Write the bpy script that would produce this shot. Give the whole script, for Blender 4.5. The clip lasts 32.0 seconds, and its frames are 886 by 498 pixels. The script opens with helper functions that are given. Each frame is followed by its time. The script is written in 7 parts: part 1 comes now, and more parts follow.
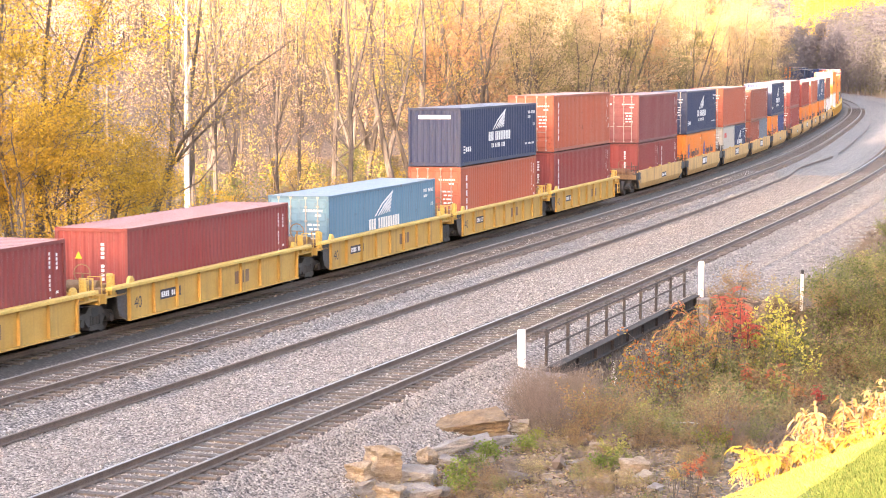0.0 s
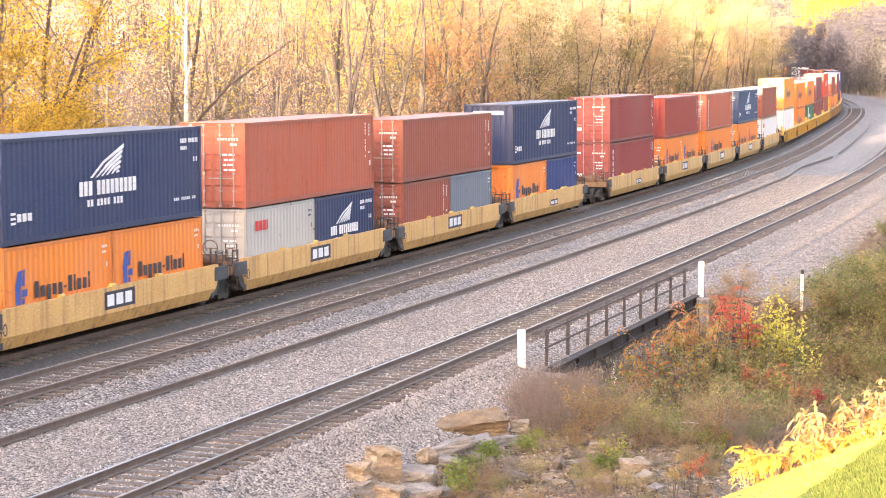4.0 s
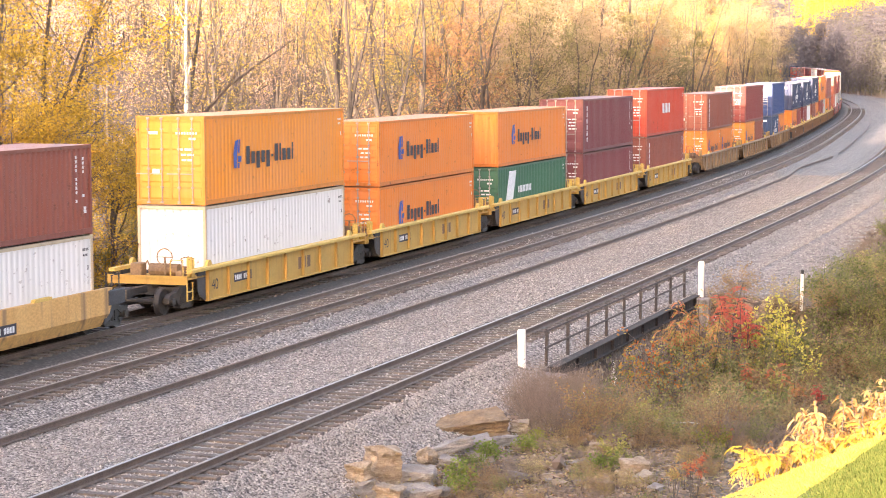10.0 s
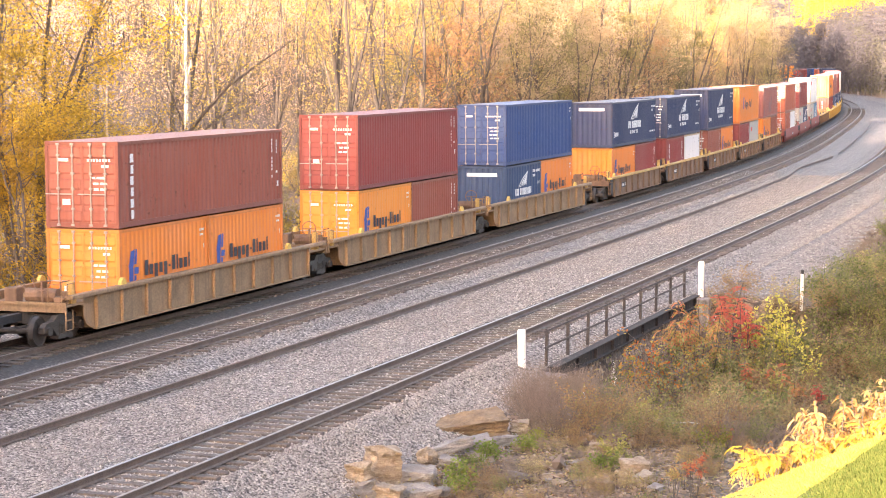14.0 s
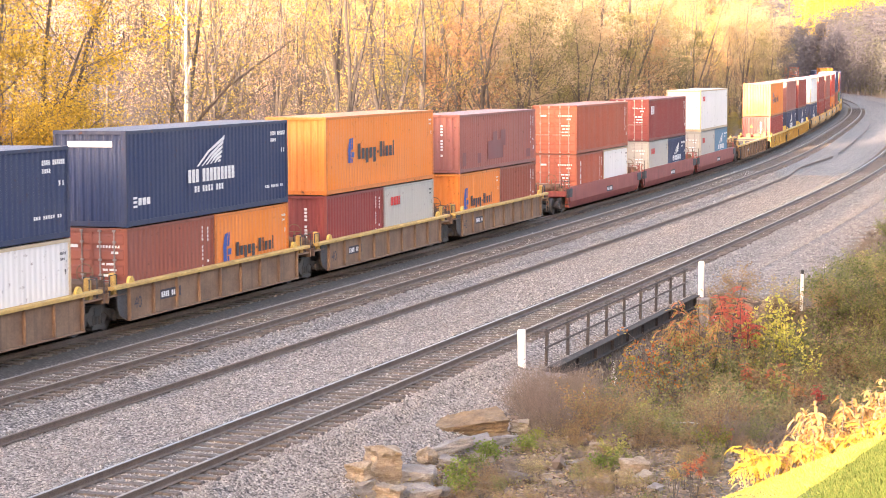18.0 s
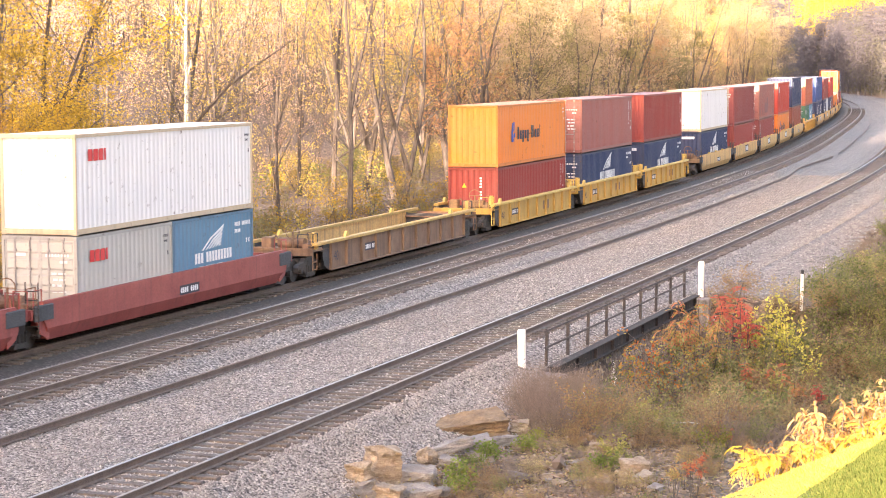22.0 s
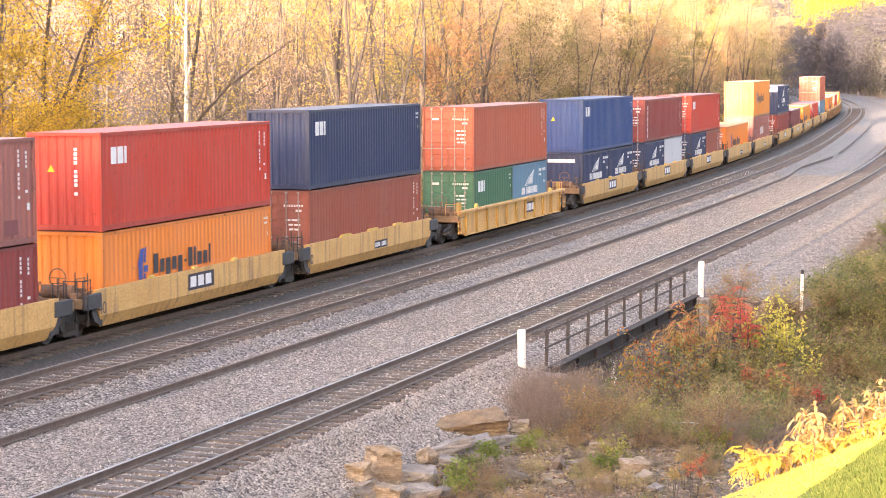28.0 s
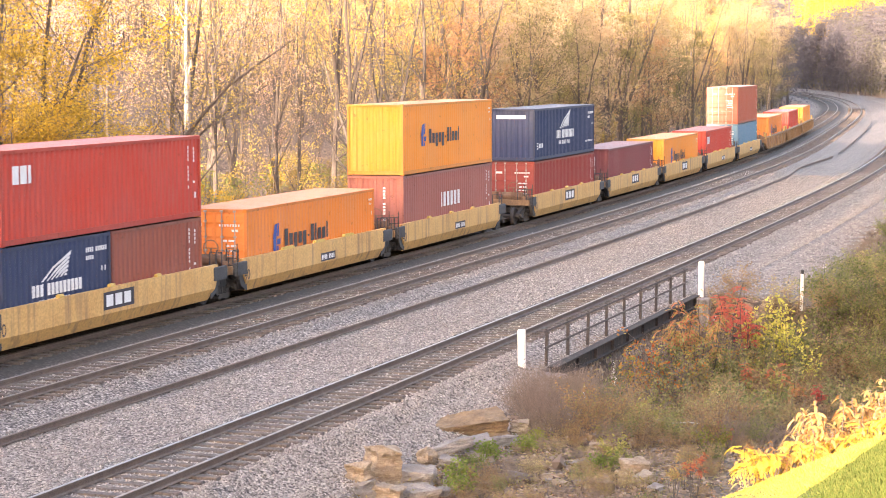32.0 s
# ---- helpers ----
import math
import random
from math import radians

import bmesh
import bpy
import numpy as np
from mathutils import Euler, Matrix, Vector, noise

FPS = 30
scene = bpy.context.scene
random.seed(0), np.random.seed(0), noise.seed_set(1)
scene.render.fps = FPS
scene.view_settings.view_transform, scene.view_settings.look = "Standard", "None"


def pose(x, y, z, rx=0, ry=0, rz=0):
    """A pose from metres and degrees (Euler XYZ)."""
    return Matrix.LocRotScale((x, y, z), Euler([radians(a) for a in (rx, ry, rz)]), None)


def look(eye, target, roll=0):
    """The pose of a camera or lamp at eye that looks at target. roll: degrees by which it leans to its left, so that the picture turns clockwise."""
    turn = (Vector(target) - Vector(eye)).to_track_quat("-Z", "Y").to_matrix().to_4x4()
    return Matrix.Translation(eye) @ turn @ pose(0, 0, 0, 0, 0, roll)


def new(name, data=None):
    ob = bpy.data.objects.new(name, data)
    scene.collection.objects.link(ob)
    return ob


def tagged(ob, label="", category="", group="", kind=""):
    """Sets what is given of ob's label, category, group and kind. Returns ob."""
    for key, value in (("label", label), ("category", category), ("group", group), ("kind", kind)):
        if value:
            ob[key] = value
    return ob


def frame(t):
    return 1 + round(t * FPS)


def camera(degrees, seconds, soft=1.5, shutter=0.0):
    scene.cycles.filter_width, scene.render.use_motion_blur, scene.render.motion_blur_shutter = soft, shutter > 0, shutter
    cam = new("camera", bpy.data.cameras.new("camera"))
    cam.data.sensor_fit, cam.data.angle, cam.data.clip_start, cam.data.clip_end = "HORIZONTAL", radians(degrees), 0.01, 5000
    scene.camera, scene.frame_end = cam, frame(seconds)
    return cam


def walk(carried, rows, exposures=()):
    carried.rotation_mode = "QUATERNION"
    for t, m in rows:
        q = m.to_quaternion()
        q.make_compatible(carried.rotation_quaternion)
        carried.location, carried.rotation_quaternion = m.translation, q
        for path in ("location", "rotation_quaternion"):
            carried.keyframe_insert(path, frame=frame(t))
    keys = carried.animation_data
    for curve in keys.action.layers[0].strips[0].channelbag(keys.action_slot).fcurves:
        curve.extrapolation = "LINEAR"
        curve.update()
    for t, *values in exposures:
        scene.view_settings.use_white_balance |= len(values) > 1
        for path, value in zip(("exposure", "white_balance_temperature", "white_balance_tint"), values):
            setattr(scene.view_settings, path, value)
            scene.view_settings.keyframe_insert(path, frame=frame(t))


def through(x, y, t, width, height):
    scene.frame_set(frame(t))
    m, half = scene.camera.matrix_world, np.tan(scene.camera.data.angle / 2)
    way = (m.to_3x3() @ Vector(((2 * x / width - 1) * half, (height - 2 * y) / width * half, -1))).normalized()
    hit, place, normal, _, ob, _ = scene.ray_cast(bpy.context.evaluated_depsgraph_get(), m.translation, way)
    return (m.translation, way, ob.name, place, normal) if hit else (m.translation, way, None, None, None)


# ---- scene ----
# Camera: stands still on the bank above the line.
cam = camera(23.86, 32.0, soft=0.7, shutter=0.09)
EYE = Vector((0.0, 0.0, 8.34))
TILT = radians(5.354)
VIEW = look(EYE, EYE + Vector((0, math.cos(TILT), -math.sin(TILT))), 0.62)
walk(cam, [(0, VIEW), (32, VIEW)], exposures=[(0, 3.5, 7250, 29), (6, 3.49, 7250, 29), (8, 3.53, 7250, 29), (9.1, 3.49, 7250, 29), (9.8, 3.24, 7250, 29), (11, 3.25, 7250, 29), (12, 3.31, 7250, 29), (32, 3.26, 7250, 29)])

# ---- light ----
SUN_WAY = Vector((0.40, 0.916, 0.0)).normalized()
SUN_UP = radians(8.5)
world = bpy.data.worlds.new("sky")
scene.world = world
world.use_nodes = True
wn = world.node_tree.nodes
sky = wn.new("ShaderNodeTexSky")
sky.sky_type = "NISHITA"
sky.sun_disc = False
sky.sun_elevation = SUN_UP
sky.sun_rotation = math.atan2(-SUN_WAY.x, -SUN_WAY.y)
sky.dust_density = 2.0
wn["Background"].inputs["Strength"].default_value = 0.15
world.node_tree.links.new(sky.outputs[0], wn["Background"].inputs["Color"])
sun_data = bpy.data.lights.new("sun", "SUN")
sun_data.energy = 3.15
sun_data.angle = radians(0.6)
sun_data.color = (1.0, 0.87, 0.68)
sun = new("sun", sun_data)
sun_dir = Vector((SUN_WAY.x * math.cos(SUN_UP), SUN_WAY.y * math.cos(SUN_UP), -math.sin(SUN_UP)))
sun.matrix_world = look(Vector((0, 0, 60)), Vector((0, 0, 60)) + sun_dir)

# ---- the line of the tracks: metres along (s), metres to the near side (d) ----
KNOTS = [-420, -400, -60, -50, 0, 50, 100, 150, 200, 260, 330, 420, 520, 620]
BENDS = [0.0, -3.0, -3.0, 0.0, 0.54, 0.27, 0.74, 0.91, 0.03, 0.46, 0.94, 1.10, 1.1, 0.4]
S_AXIS = np.arange(-900.0, 1300.5, 1.0)
_k = np.interp(S_AXIS, KNOTS, BENDS) / 1000
_a = np.concatenate([[0], np.cumsum((_k[1:] + _k[:-1]) / 2)])
_i0 = 900
HEADING = _a - _a[_i0] + 1.227
_x = np.concatenate([[0], np.cumsum((np.cos(HEADING[1:]) + np.cos(HEADING[:-1])) / 2)])
_y = np.concatenate([[0], np.cumsum((np.sin(HEADING[1:]) + np.sin(HEADING[:-1])) / 2)])
LINE_X = _x - _x[_i0] - 18.533
LINE_Y = _y - _y[_i0] + 40.0
CANT = 0.016          # the tracks lean to the inside of the curve


def line(s, d=0.0):
    """The place (x, y) at s along the train's track and d to its near side, and the heading there."""
    a = float(np.interp(s, S_AXIS, HEADING))
    return (float(np.interp(s, S_AXIS, LINE_X)) + math.sin(a) * d, float(np.interp(s, S_AXIS, LINE_Y)) - math.cos(a) * d, a)


def smooth(a, b, x):
    t = min(1.0, max(0.0, (x - a) / (b - a)))
    return t * t * (3 - 2 * t)


D2, Z2, D3, Z3 = 3.716, 0.025, 11.76, 0.116


# ---- meshes ----
class Shape:
    """Gathers vertices and faces for one mesh."""

    def __init__(self):
        self.v, self.f = [], []

    def quad(self, a, b, c, d):
        n = len(self.v)
        self.v += [a, b, c, d]
        self.f.append((n, n + 1, n + 2, n + 3))

    def box(self, x0, x1, y0, y1, z0, z1, m=None):
        n = len(self.v)
        p = [(x, y, z) for x in (x0, x1) for y in (y0, y1) for z in (z0, z1)]
        self.v += [tuple(m @ Vector(q)) for q in p] if m is not None else p
        self.f += [tuple(n + i for i in q) for q in ((0, 1, 3, 2), (4, 6, 7, 5), (0, 4, 5, 1), (2, 3, 7, 6), (0, 2, 6, 4), (1, 5, 7, 3))]

    def block(self, x0, x1, y0, y1, z0, z1, e=0.02):
        """A box with its upright and upper edges chamfered."""
        n = len(self.v)
        ring = [(x0 + e, y0), (x1 - e, y0), (x1, y0 + e), (x1, y1 - e), (x1 - e, y1), (x0 + e, y1), (x0, y1 - e), (x0, y0 + e)]
        cx, cy = (x0 + x1) / 2, (y0 + y1) / 2
        inner = [(x + math.copysign(min(e, abs(cx - x)), cx - x), y + math.copysign(min(e, abs(cy - y)), cy - y)) for x, y in ring]
        self.v += [(x, y, z0) for x, y in ring] + [(x, y, z1 - e) for x, y in ring] + [(x, y, z1) for x, y in inner]
        for i in range(8):
            j = (i + 1) % 8
            self.f += [(n + i, n + j, n + 8 + j, n + 8 + i), (n + 8 + i, n + 8 + j, n + 16 + j, n + 16 + i)]
        self.f += [tuple(n + 16 + i for i in range(8)), tuple(n + 7 - i for i in range(8))]

    def prism(self, poly, y0, y1):
        """An outline in x and z drawn out from y0 to y1."""
        n, k = len(self.v), len(poly)
        self.v += [(x, y0, z) for x, z in poly] + [(x, y1, z) for x, z in poly]
        self.f += [(n + i, n + (i + 1) % k, n + k + (i + 1) % k, n + k + i) for i in range(k)]
        self.f += [tuple(n + k - 1 - i for i in range(k)), tuple(n + k + i for i in range(k))]

    def beam(self, poly, x0, x1):
        """An outline in y and z drawn out from x0 to x1."""
        n, k = len(self.v), len(poly)
        self.v += [(x0, y, z) for y, z in poly] + [(x1, y, z) for y, z in poly]
        self.f += [(n + i, n + (i + 1) % k, n + k + (i + 1) % k, n + k + i) for i in range(k)]
        self.f += [tuple(n + k - 1 - i for i in range(k)), tuple(n + k + i for i in range(k))]

    def tube(self, path, radii, sides=6, cap=True):
        n = len(self.v)
        path = [Vector(q) for q in path]
        for i, q in enumerate(path):
            way = (path[min(i + 1, len(path) - 1)] - path[max(i - 1, 0)]).normalized()
            side = way.cross(Vector((0.31, 0.17, 0.93)) if abs(way.z) < 0.85 else Vector((0.9, 0.3, 0))).normalized()
            up = side.cross(way)
            r = radii[i] if isinstance(radii, (list, tuple)) else radii
            for j in range(sides):
                t = 2 * math.pi * j / sides
                self.v.append(tuple(q + (side * math.cos(t) + up * math.sin(t)) * r))
        for i in range(len(path) - 1):
            for j in range(sides):
                k = (j + 1) % sides
                self.f.append((n + i * sides + j, n + i * sides + k, n + (i + 1) * sides + k, n + (i + 1) * sides + j))
        if cap:
            m = n + (len(path) - 1) * sides
            self.f += [tuple(n + sides - 1 - j for j in range(sides)), tuple(m + j for j in range(sides))]

    def mesh(self, name, soft=False):
        me = bpy.data.meshes.new(name)
        me.from_pydata(self.v, [], self.f)
        if soft:
            me.polygons.foreach_set("use_smooth", [True] * len(me.polygons))
        me.update()
        return me


def part(name, me, material, parent, label="", m=None):
    """Links a mesh as one object under a thing or a part, with its own material on a shared mesh."""
    if isinstance(me, Shape):
        me = me.mesh(name)
    ob = new(name, me)
    if not me.materials:
        me.materials.append(material)
    elif me.materials[0] != material:
        ob.material_slots[0].link = "OBJECT"
        ob.material_slots[0].material = material
    if parent is not None:
        ob.parent = parent
    if m is not None:
        ob.matrix_basis = m
    if label:
        tagged(ob, label)
    return ob


def thing(name, label, category, group="", kind="", m=None):
    ob = new(name)
    ob.empty_display_size = 0.3
    tagged(ob, label, category, group, kind)
    if m is not None:
        ob.matrix_basis = m
    return ob


# ---- materials ----
def material(name):
    mat = bpy.data.materials.new(name)
    mat.use_nodes = True
    nt = mat.node_tree
    return mat, nt, nt.nodes["Principled BSDF"]


def node(nt, kind, inputs=None, operation=""):
    n = nt.nodes.new(kind)
    if operation:
        n.operation = operation
    for k, v in (inputs or {}).items():
        if isinstance(v, bpy.types.NodeSocket):
            nt.links.new(v, n.inputs[k])
        else:
            n.inputs[k].default_value = v
    return n


def ramp(nt, fac, stops):
    n = nt.nodes.new("ShaderNodeValToRGB")
    nt.links.new(fac, n.inputs[0])
    e = n.color_ramp.elements
    while len(e) < len(stops):
        e.new(0.5)
    for q, (at, c) in zip(e, stops):
        q.position, q.color = at, (*c, 1)
    return n.outputs[0]


def mixed(nt, fac, a, b, blend="MIX"):
    n = nt.nodes.new("ShaderNodeMix")
    n.data_type, n.blend_type = "RGBA", blend
    for k, v in ((0, fac), (6, a), (7, b)):
        if isinstance(v, bpy.types.NodeSocket):
            nt.links.new(v, n.inputs[k])
        else:
            n.inputs[k].default_value = v if k == 0 else (*v, 1)
    return n.outputs[2]


def bump(nt, bsdf, height, strength, distance):
    n = node(nt, "ShaderNodeBump", {"Height": height, "Strength": strength, "Distance": distance})
    nt.links.new(n.outputs[0], bsdf.inputs["Normal"])


def place(nt, scale=(1, 1, 1), apart=False):
    """Places on the thing itself; apart: shifted for each object, so that repeats differ."""
    tc = nt.nodes.new("ShaderNodeTexCoord")
    v = tc.outputs["Object"]
    if apart:
        info = nt.nodes.new("ShaderNodeObjectInfo")
        far = node(nt, "ShaderNodeMath", {0: info.outputs["Random"], 1: 70.0}, operation="MULTIPLY").outputs[0]
        v = node(nt, "ShaderNodeVectorMath", {0: v, 1: far}, operation="ADD").outputs[0]
    mp = node(nt, "ShaderNodeMapping", {"Vector": v, "Scale": scale})
    return mp.outputs[0]


def grainy(name, colors, scale, rough=0.8, metal=0.0, bump_strength=0.3, bump_size=0.01, streak=None, stain=0.35):
    """Two scales of variation over a base colour: patches and fine grain, with upright streaks if wished."""
    mat, nt, b = material(name)
    v = place(nt, apart=True)
    big = node(nt, "ShaderNodeTexNoise", {"Vector": v, "Scale": scale, "Detail": 4.0, "Roughness": 0.6}).outputs[0]
    fine = node(nt, "ShaderNodeTexNoise", {"Vector": v, "Scale": scale * 14, "Detail": 3.0}).outputs[0]
    col = ramp(nt, big, [(0.3, colors[0]), (0.7, colors[1])])
    col = mixed(nt, stain, col, ramp(nt, fine, [(0.35, tuple(c * 0.45 for c in colors[0])), (0.65, tuple(min(1, c * 1.35) for c in colors[1]))]))
    if streak:
        s = node(nt, "ShaderNodeTexNoise", {"Vector": place(nt, (3.2, 3.2, 0.16), True), "Scale": 1.6, "Detail": 5.0}).outputs[0]
        f = ramp(nt, s, [(0.52, (0, 0, 0)), (0.72, (1, 1, 1))])
        k = node(nt, "ShaderNodeMath", {0: f, 1: streak[1]}, operation="MULTIPLY").outputs[0]
        col = mixed(nt, k, col, streak[0])
    nt.links.new(col, b.inputs["Base Color"])
    b.inputs["Roughness"].default_value = rough
    b.inputs["Metallic"].default_value = metal
    if bump_strength:
        bump(nt, b, fine, bump_strength, bump_size)
    return mat


def paint(name, c, wear=0.35, rough=0.5):
    """Weathered container paint: faded patches, dust, rust specks and run-off streaks."""
    mat, nt, b = material(name)
    info = nt.nodes.new("ShaderNodeObjectInfo")
    tc = nt.nodes.new("ShaderNodeTexCoord")
    far = node(nt, "ShaderNodeMath", {0: info.outputs["Random"], 1: 90.0}, operation="MULTIPLY").outputs[0]
    v = node(nt, "ShaderNodeVectorMath", {0: tc.outputs["Object"], 1: far}, operation="ADD").outputs[0]
    patch = node(nt, "ShaderNodeTexNoise", {"Vector": v, "Scale": 0.45, "Detail": 5.0, "Roughness": 0.65}).outputs[0]
    mp = node(nt, "ShaderNodeMapping", {"Vector": v, "Scale": (5.0, 5.0, 0.22)}).outputs[0]
    run = node(nt, "ShaderNodeTexNoise", {"Vector": mp, "Scale": 1.3, "Detail": 4.0}).outputs[0]
    speck = node(nt, "ShaderNodeTexNoise", {"Vector": v, "Scale": 3.4, "Detail": 8.0, "Roughness": 0.72}).outputs[0]
    lum = sum(c) / 3
    faded = tuple(x * 0.84 + (lum * 0.6 + 0.12) * 0.16 for x in c)
    dark = tuple(x * 0.72 for x in c)
    col = mixed(nt, ramp(nt, patch, [(0.3, (0, 0, 0)), (0.7, (1, 1, 1))]), c, faded)
    k = node(nt, "ShaderNodeMath", {0: ramp(nt, run, [(0.5, (0, 0, 0)), (0.75, (1, 1, 1))]), 1: wear}, operation="MULTIPLY").outputs[0]
    col = mixed(nt, k, col, dark)
    k = node(nt, "ShaderNodeMath", {0: ramp(nt, speck, [(0.6, (0, 0, 0)), (0.68, (1, 1, 1))]), 1: wear * 1.4}, operation="MULTIPLY").outputs[0]
    col = mixed(nt, k, col, (0.09, 0.035, 0.018))
    nt.links.new(col, b.inputs["Base Color"])
    b.inputs["Roughness"].default_value = rough
    b.inputs["Specular IOR Level"].default_value = 0.35
    bump(nt, b, patch, 0.12, 0.03)
    return mat


def leafy(name, stops, through=0.4):
    """Leaves: each clump takes its own colour, and light comes through."""
    mat = bpy.data.materials.new(name)
    mat.use_nodes = True
    nt = mat.node_tree
    nt.nodes.remove(nt.nodes["Principled BSDF"])
    geo = nt.nodes.new("ShaderNodeNewGeometry")
    info = nt.nodes.new("ShaderNodeObjectInfo")
    mix = node(nt, "ShaderNodeMath", {0: geo.outputs["Random Per Island"], 1: info.outputs["Random"]}, operation="ADD").outputs[0]
    fac = node(nt, "ShaderNodeMath", {0: mix, 1: 0.5}, operation="MULTIPLY").outputs[0]
    n = node(nt, "ShaderNodeTexNoise", {"Scale": 9.0, "Detail": 2.0}).outputs[0]
    col = ramp(nt, fac, stops)
    col = mixed(nt, 0.35, col, mixed(nt, n, (0.05, 0.04, 0.02), (0.9, 0.8, 0.6)), "OVERLAY")
    d = node(nt, "ShaderNodeBsdfDiffuse", {"Color": col})
    t = node(nt, "ShaderNodeBsdfTranslucent", {"Color": col})
    m = node(nt, "ShaderNodeMixShader", {0: through, 1: d.outputs[0], 2: t.outputs[0]})
    nt.links.new(m.outputs[0], nt.nodes["Material Output"].inputs["Surface"])
    return mat


# ---- ground and tracks ----
def ballast_ground():
    """One ground: broken stone on the line, leaf litter under the woods, rough grass on the banks, lawn by the eye."""
    mat, nt, b = material("ground")
    at = nt.nodes.new("ShaderNodeVertexColor")
    at.layer_name = "zone"
    sep = node(nt, "ShaderNodeSeparateColor", {0: at.outputs[0]})
    v = place(nt)
    stone = nt.nodes.new("ShaderNodeTexVoronoi")
    nt.links.new(v, stone.inputs["Vector"])
    stone.inputs["Scale"].default_value = 13.0
    small = nt.nodes.new("ShaderNodeTexVoronoi")
    nt.links.new(v, small.inputs["Vector"])
    small.inputs["Scale"].default_value = 31.0
    big = node(nt, "ShaderNodeTexNoise", {"Vector": v, "Scale": 0.35, "Detail": 4.0}).outputs[0]
    one = node(nt, "ShaderNodeSeparateColor", {0: stone.outputs["Color"]})
    grey = ramp(nt, one.outputs[0], [(0.0, (0.10, 0.086, 0.073)), (0.45, (0.275, 0.244, 0.214)), (0.8, (0.41, 0.367, 0.324)), (0.97, (0.64, 0.585, 0.51))])
    pink = mixed(nt, 0.25, grey, ramp(nt, small.outputs["Color"], [(0.2, (0.12, 0.1, 0.088)), (0.8, (0.44, 0.40, 0.37))]))
    gap = ramp(nt, stone.outputs["Distance"], [(0.35, (1, 1, 1)), (0.75, (0.2, 0.19, 0.18))])
    pink = mixed(nt, 1.0, pink, gap, "MULTIPLY")
    pink = mixed(nt, 1.0, pink, ramp(nt, big, [(0.3, (0.82, 0.8, 0.8)), (0.7, (1.0, 1.0, 1.0))]), "MULTIPLY")
    leaf = nt.nodes.new("ShaderNodeTexVoronoi")
    nt.links.new(v, leaf.inputs["Vector"])
    leaf.inputs["Scale"].default_value = 8.0
    one = node(nt, "ShaderNodeSeparateColor", {0: leaf.outputs["Color"]})
    litter = ramp(nt, one.outputs[1], [(0.1, (0.07, 0.047, 0.033)), (0.5, (0.165, 0.108, 0.072)), (0.8, (0.26, 0.175, 0.115)), (0.97, (0.42, 0.30, 0.18))])
    blade = node(nt, "ShaderNodeTexNoise", {"Vector": v, "Scale": 11.0, "Detail": 6.0, "Roughness": 0.7}).outputs[0]
    grass = ramp(nt, blade, [(0.3, (0.05, 0.055, 0.022)), (0.5, (0.11, 0.10, 0.045)), (0.7, (0.24, 0.2, 0.10))])
    lawn = ramp(nt, blade, [(0.3, (0.045, 0.08, 0.018)), (0.55, (0.09, 0.135, 0.03)), (0.75, (0.18, 0.2, 0.05))])
    # Band under the train: oil grime plus the train's shade, put into the colour.
    grime_shade = node(nt, "ShaderNodeMath", {0: at.outputs[1], 1: 0.92}, operation="MULTIPLY").outputs[0]
    pink = mixed(nt, grime_shade, pink, mixed(nt, big, (0.012, 0.0105, 0.0095), (0.042, 0.036, 0.032)))
    col = mixed(nt, sep.outputs[0], litter, pink)
    col = mixed(nt, sep.outputs[1], col, grass)
    col = mixed(nt, sep.outputs[2], col, lawn)
    nt.links.new(col, b.inputs["Base Color"])
    b.inputs["Roughness"].default_value = 0.9
    bump(nt, b, stone.outputs["Distance"], 0.12, 0.03)
    return mat


def track_bed(d, s):
    """The height of the stone bed at d, under the three tracks."""
    z = -0.36
    for c, top in ((0.0, 0.0), (D2, Z2), (D3, Z3)):
        z = max(z, top - {0.0: 0.205, D2: 0.205, D3: 0.212}[c] - 0.3 * smooth(1.45, 2.3, abs(d - c)))
    return z


def near_bank(x, y):
    """The grassy bank that the eye stands on: it falls away ahead of a crest."""
    top = 6.17 - 0.12 * min(y, 15.0) + 0.42 * x
    fall = max(0.0, y - 14.3)
    return top - 0.30 * fall + 0.9 * math.exp(-((y - 30) / 9) ** 2) * smooth(3, 8, x)


def height(s, d):
    """The ground's height: the line and its banks, and an unseen hill up the line behind the eye, added for its shade.
    """
    z = lie(s, d)
    if s > 300 and d > 18:
        z += 34 * smooth(18, 130, d) * smooth(300, 430, s)
    if s < -55:
        z = max(z, 34 * smooth(-70, -190, s) * (smooth(-9, -45, d) + smooth(19, 55, d)))
    return z


